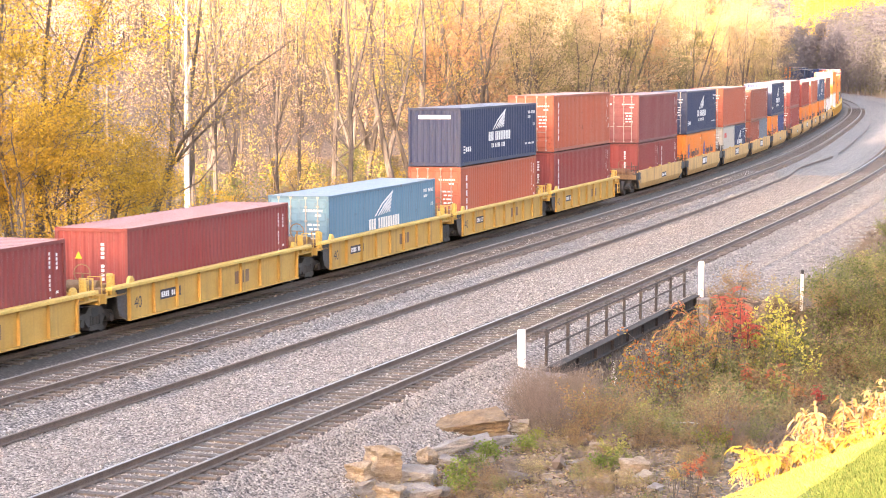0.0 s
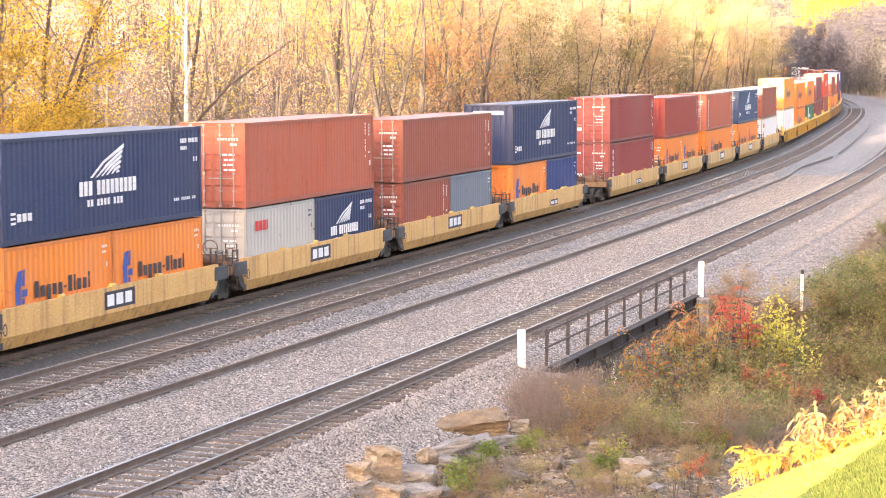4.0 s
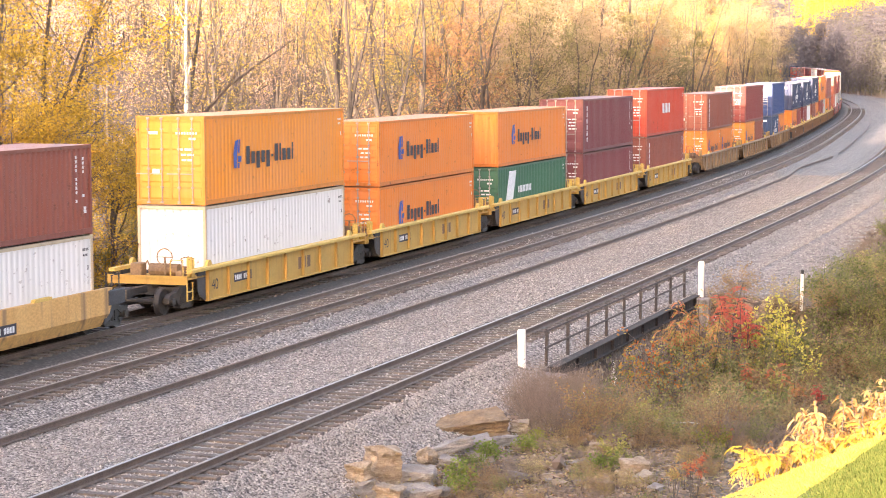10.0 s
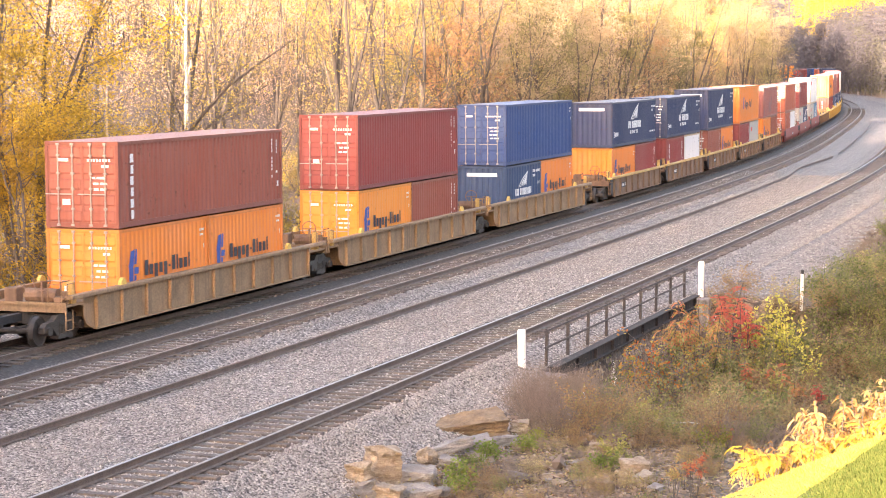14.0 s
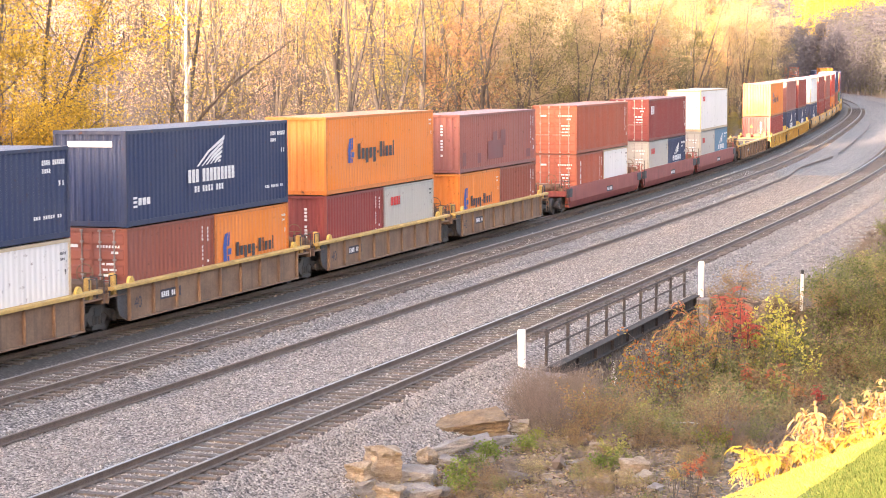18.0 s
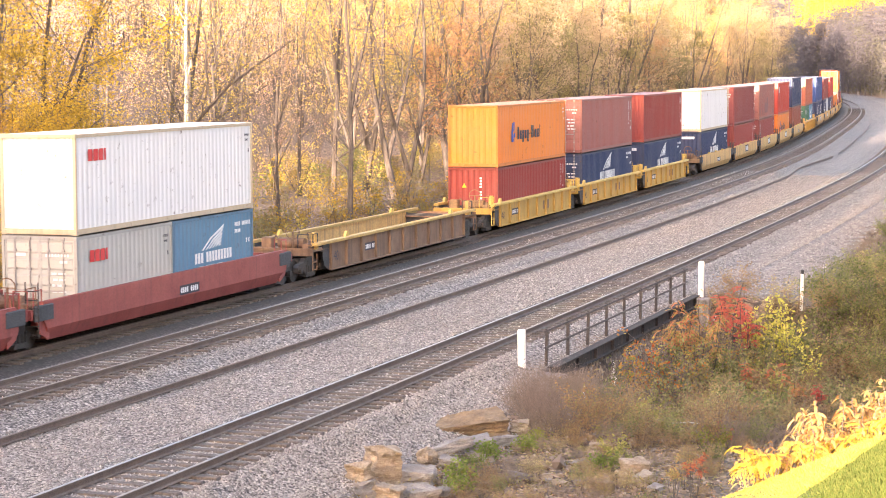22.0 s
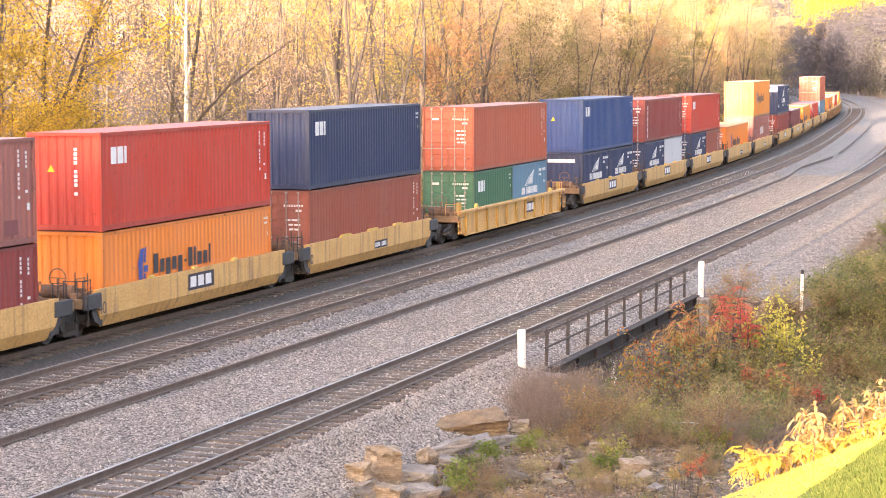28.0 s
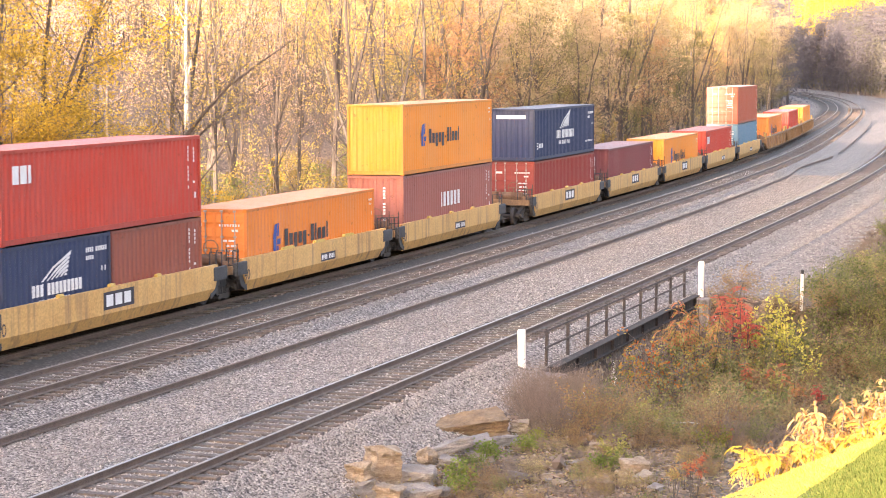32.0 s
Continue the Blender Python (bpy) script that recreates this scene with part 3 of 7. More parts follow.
def quad(sh, *points):
    """A painted four-cornered stroke on a side wall."""
    n = len(sh.v)
    sh.v += [(x, -0.004, z) for x, z in points]
    sh.f.append((n, n + 1, n + 2, n + 3))


def logo_wing(k):
    """A swept wing of separate feathers over two rows of bars."""
    sh = Shape()
    # the leading edge, then the feathers below it
    quad(sh, (0.62 * k, 0.5 * k), (0.78 * k, 0.5 * k), (1.55 * k, 0.92 * k), (1.42 * k, 0.96 * k))
    quad(sh, (1.42 * k, 0.96 * k), (1.55 * k, 0.92 * k), (2.72 * k, 1.3 * k), (2.75 * k, 1.44 * k))
    for i in range(5):
        x0, z0 = 0.98 + 0.31 * i, 0.5 + 0.02 * i
        x1, z1 = 2.66 - 0.05 * i, 1.2 - 0.15 * i
        mx, mz = x0 * 0.55 + x1 * 0.45, z0 * 0.55 + z1 * 0.45 + 0.05
        quad(sh, (x0 * k, z0 * k), ((x0 + 0.1) * k, z0 * k), ((mx + 0.045) * k, (mz - 0.035) * k), ((mx - 0.045) * k, (mz + 0.035) * k))
        quad(sh, ((mx - 0.045) * k, (mz + 0.035) * k), ((mx + 0.045) * k, (mz - 0.035) * k), (x1 * k, (z1 - 0.02) * k), ((x1 - 0.05) * k, (z1 + 0.06) * k))
    word(sh, 0.0, 0.0, 0.42 * k, "XXX XXXXXXXXX", 0.5, 0.16)
    word(sh, 0.45 * k, -0.32 * k, 0.2 * k, "XX XXXX XXX", 0.7, 0.35)
    return sh.mesh("logo")


def logo_emblem(k):
    """A blue block emblem of slanted, rounded pieces."""
    sh = Shape()
    flat(sh, 0.04 * k, 0.3 * k, 0.0, 0.42 * k, 0.0)
    quad(sh, (0.0, 0.42 * k), (0.3 * k, 0.42 * k), (0.42 * k, 0.95 * k), (0.16 * k, 0.9 * k))
    quad(sh, (0.36 * k, 0.5 * k), (0.52 * k, 0.5 * k), (0.56 * k, 0.95 * k), (0.47 * k, 0.95 * k))
    flat(sh, 0.36 * k, 0.64 * k, 0.2 * k, 0.4 * k, 0.02 * k)
    flat(sh, 0.36 * k, 0.5 * k, 0.0, 0.16 * k)
    return sh.mesh("emblem")


def logo_word(k, letters, wide=0.5, gap=0.2):
    sh = Shape()
    word(sh, 0.0, 0.0, k, letters, wide, gap)
    return sh.mesh("lettering")


def logo_column(k, letters):
    """Bars of letter size, one under the other."""
    sh = Shape()
    for i in range(letters):
        flat(sh, (i % 2) * 0.03, k * 0.8, -i * k * 1.3, -i * k * 1.3 + k)
    return sh.mesh("lettering")


def upright_marks(length, h, seed):
    """The number and notices in two upright strips near the trailing end of a side wall, as plain bars."""
    sh, rnd = Shape(), random.Random(seed)
    for x, z, n in ((length - 0.95, h - 0.4, 11), (length - 0.55, h - 0.45, 4)):
        for i in range(n):
            if i not in (4, 9):
                flat(sh, x, x + 0.085, z - i * 0.125, z - i * 0.125 + 0.09)
    flat(sh, length - 0.58, length - 0.44, h - 1.5, h - 1.42)
    flat(sh, length - 0.5, length - 0.36, h - 1.9 - rnd.uniform(0, 0.3), h - 1.78)
    return sh.mesh("markings")


def end_strip(h):
    """An upright strip of bars on a blank end, as its number."""
    sh = Shape()
    for i in range(11):
        if i not in (4, 9):
            n = len(sh.v)
            z = h - 0.55 - i * 0.13
            sh.v += [(0.034, -0.42, z), (0.034, -0.42, z + 0.095), (0.034, -0.31, z + 0.095), (0.034, -0.31, z)]
            sh.f.append((n, n + 1, n + 2, n + 3))
    return sh.mesh("end_marking")


def small_marks(length, h, seed, full):
    """The number, weights and notices near the ends of a side wall, as plain bars."""
    sh, rnd = Shape(), random.Random(seed)
    x = length - 1.5
    if full:
        for i in range(11):
            if i != 4:
                flat(sh, x + i * 0.115, x + i * 0.115 + 0.085, h - 0.5, h - 0.36)
        for i in range(4):
            flat(sh, x + i * 0.12, x + i * 0.12 + 0.09, h - 0.72, h - 0.6)
        for i in range(2):
            flat(sh, length - 0.4 - i * 0.2, length - 0.32 - i * 0.2, h - 1.1, h - 0.95)
        if length > 9:
            for i in range(3):
                flat(sh, 0.75 + i * 0.28, 0.97 + i * 0.28, 0.62, 0.84)
                flat(sh, 0.42, 0.68, 0.56 + i * 0.13, 0.63 + i * 0.13)
            for i in range(12):
                if i not in (3, 9):
                    flat(sh, length - 2.0 + i * 0.13, length - 1.91 + i * 0.13, 0.6, 0.7)
    else:
        for i in range(4):
            flat(sh, length - 0.62 + i * 0.09, length - 0.56 + i * 0.09, h - 0.44, h - 0.36)
        for i in range(3):
            flat(sh, length - 0.6 + i * 0.09, length - 0.54 + i * 0.09, h - 0.6, h - 0.53)
        flat(sh, length - 0.36, length - 0.3, h - 1.0, h - 0.86)
    return sh.mesh("markings")


def door_marks(h, seed):
    """Plain bars of the door's number and plates, at the door end."""
    sh, rnd = Shape(), random.Random(seed)

    def bar(y0, y1, z0, z1):
        n = len(sh.v)
        sh.v += [(0.012, y0, z0), (0.012, y0, z1), (0.012, y1, z1), (0.012, y1, z0)]
        sh.f.append((n, n + 1, n + 2, n + 3))
    for i in range(8):
        bar(-0.95 + i * 0.1, -0.89 + i * 0.1, h - 0.6, h - 0.52)
    bar(-0.9, -0.66, h - 0.78, h - 0.7)
    for r in range(3 + seed % 2):
        x = -0.85 + rnd.uniform(0, 0.1)
        for w in (rnd.uniform(0.14, 0.26), rnd.uniform(0.1, 0.2)):
            bar(x, x + w, h - 1.12 - r * 0.17, h - 1.05 - r * 0.17)
            x += w + 0.05
    if seed != 1:
        bar(0.4, 0.66, h - 1.9, h - 1.72)
    bar(0.45, 0.8, h - 0.6, h - 0.5)
    return sh.mesh("door_markings")


def container(length, h, color, logo="", doors=True, mark=True):
    """A freight container; x runs along it from the end that leads, z from its underside. doors: the door end leads."""
    feet = 40 if length > 9 else 20
    kind = {"wing": "a white wing emblem", "emblem": "a blue emblem and dark lettering", "column": "upright white lettering", "word": "white block lettering", "redword": "red lettering", "stripe": "a white slanted stripe"}.get(logo, "small white markings")
    box = thing("shipping_container", f"{WORDS[color]} {feet}-foot steel shipping container with {kind}", "container", "containers on the train")
    mat = PAINT[color]
    hw = WIDE / 2
    flatter = color in ("white", "grey", "amber", "orange", "ice")
    depth = 0.022 if flatter else 0.036
    for side in (-1, 1):
        me = shared(("side", length, h, side, depth), corrugated, length, h, side, depth)
        part("side_wall", me, mat, box, m=pose(0, side * (hw - 0.012), 0))
    part("frame", shared(("frame", length, h), frame_mesh, length, h), FRAME_PAINT[color], box)
    part("roof", shared(("roof", length, h), roof_mesh, length, h), ROOF_PAINT[color], box, "dusty roof, sky light put into its paler paint")
    front, back = pose(0, 0, 0), pose(length, 0, 0, 0, 0, 180)
    for here, is_door in ((front, doors), (back, not doors)):
        if is_door:
            if here is back:
                continue
            for q in (-1, 1):
                leaf = part("door", shared(("door", h, True), door_mesh, h, True), mat, box, m=here @ pose(0, 0.004 if q > 0 else -1.119, 0))
                for y in ((0.3, 0.78) if q > 0 else (0.335, 0.815)):
                    part("lock_rod", shared(("rod", h), rod_mesh, h), GALV, leaf, "galvanised lock rod", m=pose(0, y, 0))
            tagged(part("door_markings", shared(("dm", h, len(color) % 3), door_marks, h, len(color) % 3), MARK_WHITE if color != "white" else MARK_DARK, box, m=here), kind="stuff")
        else:
            part("end_wall", shared(("end", h), end_mesh, h), mat, box, m=here)
    if not doors:
        part("end_panel", shared(("door", h, True), door_mesh, h, True), mat, box, m=back @ pose(0, 0.004, 0))
        part("end_panel", shared(("door", h, True), door_mesh, h, True), mat, box, m=back @ pose(0, -1.119, 0))
    for x in (-0.006, length - 0.172):
        for y in (-hw - 0.004, hw - 0.158):
            for z in (0.0, h - 0.118):
                part("corner_casting", shared("casting", casting_mesh), FRAME_PAINT[color], box, m=pose(x, y, z))
    ink = MARK_DARK if color in ("white", "grey", "ice") else MARK_WHITE
    side = -hw - 0.002
    mid = length / 2
    if logo == "wing":
        k = 1.0 if length > 9 else 0.8
        part("logo", shared(("wing", k), logo_wing, k), MARK_WHITE, box, "white wing emblem with bars", m=pose(mid - 1.9 * k, side, h * 0.38 if length > 9 else h * 0.42))
        if not doors:
            part("end_marking", shared("endbar", end_bar), MARK_WHITE, box, "white number bar", m=pose(0, 0, h - 2.6))
    elif logo == "emblem":
        k = 1.0 if length > 9 else 1.0
        x = mid - 3.9 if length > 9 else 0.55
        z = h * 0.38
        part("emblem", shared(("emblem", k), logo_emblem, k), MARK_BLUE, box, "blue block emblem", m=pose(x, side, z))
        size = 0.6 if length > 9 else 0.46
        part("lettering", shared(("hl", size), logo_word, size, "Xxpxp-Xlxxl"), MARK_DARK, box, "dark block lettering", m=pose(x + 1.05, side, z + 0.1))
    elif logo == "column":
        part("lettering", shared(("col", h), logo_column, 0.26, 6), MARK_WHITE, box, "white upright lettering", m=pose(0.75, side, h - 0.65))
    elif logo == "word":
        part("lettering", shared("word6", logo_word, 0.62, "lXXXXX", 0.5, 0.28), MARK_WHITE, box, "white block lettering", m=pose(mid - 1.3, side, h * 0.46))
    elif logo == "patched":
        sh = Shape()
        for x0, x1, z0, z1 in ((0.4, 0.9, 0.3, 0.9), (2.6, 3.1, 0.35, 0.8), (4.2, 6.6, 0.45, 1.3), (5.0, 5.6, 1.3, 1.7), (6.2, 7.0, 1.0, 1.75), (10.5, 11.2, 0.3, 0.7)):
            flat(sh, x0, x1, z0, z1)
        tagged(part("repainted_patch", sh, PAINT["wine"], box, "darker repainted patches", m=pose(0, side, 0)), kind="stuff")
    elif logo == "corner":
        part("lettering", shared("word3", logo_word, 0.5, "XXl", 0.7, 0.14), MARK_WHITE, box, "white block lettering", m=pose(0.6, side, h - 0.95))
    elif logo == "redword":
        part("lettering", shared("red4", logo_word, 0.34, "XXXl", 0.8, 0.14), MARK_RED, box, "red block lettering", m=pose(0.75, side, h - 0.8))
    elif logo == "stripe":
        sh = Shape()
        flat(sh, 0.9, 2.1, 0.2, h - 0.25, 0.9)
        word(sh, 3.3, h * 0.48, 0.32, "XXXXXXXXX")
        part("lettering", sh, MARK_WHITE, box, "white slanted stripe", m=pose(0, side, 0))
    if not doors and color in ("maroon", "darkred", "blue", "rust", "red") and length > 9:
        part("hazard_label", shared("hazard", hazard_label), MARK_YELLOW, box, "yellow warning label", m=pose(0, 0.45, h * 0.25))
    if mark:
        if not doors and color in ("maroon", "darkred", "wine", "brown", "rust", "rose", "red"):
            tagged(part("end_marking", shared(("strip", h), end_strip, h), MARK_WHITE, box, "upright strip of white markings", m=pose(0, 0, 0)), kind="stuff")
        if color in ("maroon", "darkred", "wine", "brown", "rust", "rose", "red") and logo != "wing":
            tagged(part("markings", shared(("um", length, h), upright_marks, length, h, 3), ink, box, "small markings", m=pose(0, side, 0)), kind="stuff")
            return box
        marks = part("markings", shared(("sm", length, h, logo == "wing"), small_marks, length, h, 1, logo == "wing"), ink, box, "small markings", m=pose(0, side, 0))
        tagged(marks, kind="stuff")
    return box


# ---- the train: well cars ----
# Rib yellow is darker than the sills: the ribs' shade, put into the paint.
RIB_YELLOW = grainy("shade-darkened yellow rib paint", ((0.36, 0.205, 0.045), (0.45, 0.265, 0.06)), 1.2, 0.6, stain=0.15)
RIB_BROWN = grainy("grimy brown rib paint", ((0.15, 0.088, 0.055), (0.22, 0.135, 0.085)), 1.2, 0.75, stain=0.15)
TTX_YELLOW = grainy("weathered yellow car paint", ((0.46, 0.26, 0.05), (0.56, 0.335, 0.08)), 1.2, 0.6, streak=((0.2, 0.11, 0.05), 0.4), stain=0.1)
TAN_YELLOW = grainy("faded tan-yellow car paint", ((0.58, 0.31, 0.095), (0.70, 0.42, 0.15)), 1.0, 0.6, streak=((0.24, 0.14, 0.075), 0.85), stain=0.24)
BROWN_CAR = grainy("grimy brown car paint", ((0.15, 0.082, 0.05), (0.28, 0.165, 0.10)), 1.3, 0.75, streak=((0.075, 0.05, 0.036), 0.6), stain=0.15)
DIRTY_TAN = grainy("dirty tan car paint", ((0.19, 0.115, 0.06), (0.34, 0.21, 0.11)), 1.3, 0.7, streak=((0.12, 0.075, 0.045), 0.6), stain=0.22)
RED_CAR = grainy("oxide red car paint", ((0.26, 0.05, 0.04), (0.36, 0.085, 0.07)), 1.2, 0.6, streak=((0.12, 0.04, 0.035), 0.5), stain=0.2)
EDGE_YELLOW = grainy("dusty yellow sill paint", ((0.52, 0.33, 0.07), (0.70, 0.48, 0.13)), 1.5, 0.6, stain=0.25)
EDGE_WORN = grainy("worn yellow sill paint", ((0.36, 0.21, 0.07), (0.62, 0.40, 0.12)), 2.4, 0.65, stain=0.3)
DARK_CAR = grainy("dark grey car end paint", ((0.03, 0.03, 0.035), (0.07, 0.07, 0.075)), 1.6, 0.7)
WHEEL = grainy("wheel steel", ((0.028, 0.024, 0.021), (0.075, 0.062, 0.053)), 4.0, 0.6, 0.2)
ZB, ZT = 0.26, 1.38


def ribbed_side(length, a, b):
    """The plate of a ribbed side sill between a and b along x, its outer face at y = 0 (facing -y)."""
    sh = Shape()
    sh.box(a, b, 0.0, 0.03, ZB + 0.04, ZT - 0.1)
    sh.box(a, b, -0.09, 0.03, ZB, ZB + 0.05)
    return sh.mesh("side_sill")


def rib_mesh():
    sh = Shape()
    sh.prism([(-0.028, ZB + 0.05), (0.028, ZB + 0.05), (0.028, ZT - 0.1), (-0.028, ZT - 0.1)], -0.1, 0.0)
    return sh.mesh("rib")


def smooth_side(a, b):
    """The smooth side sill of the other maker: a flat web that leans in at its foot, its lower corners cut."""
    sh = Shape()
    c = 0.45
    rows = ((ZT, 0.0, 0.0), (0.95, 0.0, 0.0), (0.62, 0.0, c * 0.45), (ZB, 0.17, c))
    for z, y, e in rows:
        sh.v += [(a + e, y, z), (b - e, y, z)]
    for z, y, e in rows:
        sh.v += [(a + e, max(0.14, y + 0.03), z), (b - e, max(0.14, y + 0.03), z)]
    for i in range(3):
        sh.f += [(2 * i + 2, 2 * i + 3, 2 * i + 1, 2 * i), (8 + 2 * i, 8 + 2 * i + 1, 8 + 2 * i + 3, 8 + 2 * i + 2)]
        sh.f += [(2 * i, 8 + 2 * i, 8 + 2 * i + 2, 2 * i + 2), (2 * i + 1, 2 * i + 3, 8 + 2 * i + 3, 8 + 2 * i + 1)]
    sh.f += [(0, 1, 9, 8), (6, 14, 15, 7)]
    return sh.mesh("side_sill")


def end_block(x0, x1):
    """The car's end: a cheek plate each side, the bulkhead and the platform over the truck."""
    sh = Shape()
    poly = [(x0, ZT - 0.12), (x0, 0.72), (x0 + (x1 - x0) * 0.25, ZB + 0.22), (x1, ZB + 0.02), (x1, ZT - 0.12)]
    if x1 < x0:
        poly = poly[::-1]
    for y in (-1.36, 1.33):
        sh.prism(poly, y, y + 0.03)
    sh.box(min(x0, x1), max(x0, x1), -1.3, 1.3, 0.98, 1.05)
    a, b = sorted((x1, x1 - 0.06 * (1 if x1 > x0 else -1)))
    sh.box(a, b, -1.33, 1.33, ZB + 0.05, ZT - 0.15)
    return sh.mesh("end_bulkhead")


def platform_mesh(length):
    sh = Shape()
    sh.box(0, length, -1.36, 1.36, 1.06, 1.12)
    sh.box(0.0, 0.06, -1.4, 1.4, 0.92, 1.2)
    return sh.mesh("platform")


def wheelset_mesh():
    sh = Shape()
    for y in (-0.7525, 0.7525):
        q = 1 if y > 0 else -1
        prof = [(-0.05, 0.10), (-0.05, 0.36), (-0.075, 0.405), (-0.06, 0.415), (0.06, 0.43), (0.075, 0.46), (0.09, 0.46), (0.09, 0.36), (0.04, 0.30), (0.04, 0.12)]
        n = len(sh.v)
        k, seg = len(prof), 20
        for i in range(seg):
            t = 2 * math.pi * i / seg
            for o, r in prof:
                sh.v.append((math.cos(t) * r, y - q * o, math.sin(t) * r))
        for i in range(seg):
            for j in range(k):
                a, b = (i + 1) % seg, (j + 1) % k
                sh.f.append((n + i * k + j, n + a * k + j, n + a * k + b, n + i * k + b))
    sh.tube([(0, -1.0, 0), (0, 1.0, 0)], 0.09, 10)
    sh.box(-0.035, 0.035, -0.83, -0.81, 0.12, 0.34)
    return sh.mesh("wheelset")


def side_frame_mesh():
    """The cast side frame of a truck, with its springs and bearing ends."""
    sh = Shape()
    top = [(-1.12, 0.56), (-0.98, 0.66), (-0.55, 0.70), (-0.35, 0.86), (0.35, 0.86), (0.55, 0.70), (0.98, 0.66), (1.12, 0.56), (1.12, 0.40), (0.72, 0.40), (0.68, 0.50), (0.42, 0.62), (0.30, 0.60), (-0.30, 0.60), (-0.42, 0.62), (-0.68, 0.50), (-0.72, 0.40), (-1.12, 0.40)]
    sh.prism(top, -0.09, 0.09)
    sh.prism([(-0.62, 0.5), (-0.40, 0.62), (-0.30, 0.62), (-0.30, 0.30), (-0.36, 0.22)], -0.08, 0.08)
    sh.prism([(0.62, 0.5), (0.36, 0.22), (0.30, 0.30), (0.30, 0.62), (0.40, 0.62)], -0.08, 0.08)
    sh.prism([(-0.42, 0.17), (0.42, 0.17), (0.36, 0.30), (-0.36, 0.30)], -0.13, 0.13)
    for x in (-0.2, 0.0, 0.2):
        sh.tube([(x, -0.02, 0.28), (x, -0.02, 0.6)], 0.075, 8)
    for x in (-0.9, 0.9):
        sh.tube([(x, -0.17, 0.44), (x, 0.12, 0.44)], 0.12, 10)
    return sh.mesh("side_frame")


def bolster_mesh():
    sh = Shape()
    sh.box(-0.2, 0.2, -1.1, 1.1, 0.55, 0.82)
    sh.box(-1.0, 1.0, -0.12, 0.12, 0.42, 0.5)
    sh.tube([(0, 0, 0.8), (0, 0, 1.0)], 0.3, 12)
    return sh.mesh("bolster")


WHEELSETS = []


def truck(car, x):
    """A two-axle truck under a car at x."""
    t = part("truck_bolster", shared("bolster", bolster_mesh), STEEL_DARK, car, m=pose(x, 0, 0))
    for y in (-1.0, 1.0):
        part("side_frame", shared("side_frame", side_frame_mesh), WHEEL, t, m=pose(0, y, 0))
    for q in (-0.9, 0.9):
        w = part("wheelset", shared("wheelset", wheelset_mesh), WHEEL, t, m=pose(q, 0, 0.43))
        WHEELSETS.append((w, q))
    return t


def rail_mesh(points, r=0.018):
    sh = Shape()
    for path in points:
        sh.tube(path, r, 5)
    return sh


def digits(text, size):
    """Lettering from the built-in font as a mesh, lying in x and z, facing -y."""
    cu = bpy.data.curves.new("text", "FONT")
    cu.body, cu.size = text, size
    tmp = bpy.data.objects.new("text", cu)
    me = bpy.data.meshes.new_from_object(tmp)
    bpy.data.objects.remove(tmp)
    me.transform(Matrix.Rotation(math.pi / 2, 4, "X"))
    return me


def ladder_mesh():
    sh = Shape()
    for y in (-0.2, 0.2):
        sh.tube([(0, y, 0.45), (0, y, 1.95)], 0.018, 5)
    for i in range(6):
        sh.tube([(0, -0.2, 0.5 + i * 0.24), (0, 0.2, 0.5 + i * 0.24)], 0.014, 5)
    return sh.mesh("ladder")


def brake_mesh():
    """The brake gear on the platform: a tank, a valve box and pipes."""
    sh = Shape()
    sh.tube([(0.45, -0.9, 1.35), (0.45, 0.1, 1.35)], 0.2, 12)
    sh.block(0.25, 0.65, 0.35, 0.75, 1.12, 1.55, 0.03)
    sh.tube([(0.45, 0.1, 1.35), (0.6, 0.3, 1.6), (0.8, 0.6, 1.3)], 0.03, 6)
    ring = [(0.12, -0.55 + 0.27 * math.cos(i * 0.524), 1.78 + 0.27 * math.sin(i * 0.524)) for i in range(13)]
    sh.tube(ring, 0.02, 5)
    sh.tube([(0.12, -0.82, 1.78), (0.12, -0.28, 1.78)], 0.016, 5)
    sh.tube([(0.14, -0.55, 1.12), (0.14, -0.55, 1.78)], 0.035, 6)
    sh.tube([(0.3, -1.2, 1.2), (0.9, -1.15, 1.22), (1.0, -0.4, 1.3), (0.7, 0.2, 1.5)], 0.03, 6)
    sh.tube([(0.05, -1.25, 1.3), (0.95, -1.25, 1.34)], 0.03, 6)
    sh.block(0.72, 1.0, -1.0, -0.7, 1.12, 1.42, 0.03)
    sh.block(0.05, 0.3, -1.2, -0.95, 1.12, 1.36, 0.03)
    sh.tube([(0.2, -1.1, 1.15), (0.2, -1.1, 1.75), (0.7, -1.1, 1.75), (0.7, -1.1, 1.15)], 0.025, 6)
    return sh.mesh("brake_gear")


def wedge_mesh():
    """The guide that leads a container's corner into the well."""
    sh = Shape()
    sh.prism([(-0.2, 1.36), (0.2, 1.36), (0.14, 1.5), (0.05, 1.58), (-0.05, 1.58), (-0.14, 1.5)], -0.05, 0.05)
    return sh.mesh("corner_guide")


def coupler_mesh():
    sh = Shape()
    sh.box(-0.9, 0.3, -0.1, 0.1, 0.68, 0.9)
    sh.block(-1.1, -0.8, -0.16, 0.18, 0.62, 0.96, 0.05)
    sh.tube([(-0.2, 0.35, 0.85), (-0.5, 0.38, 0.45), (-0.95, 0.3, 0.62)], 0.03, 6)
    return sh.mesh("coupler")


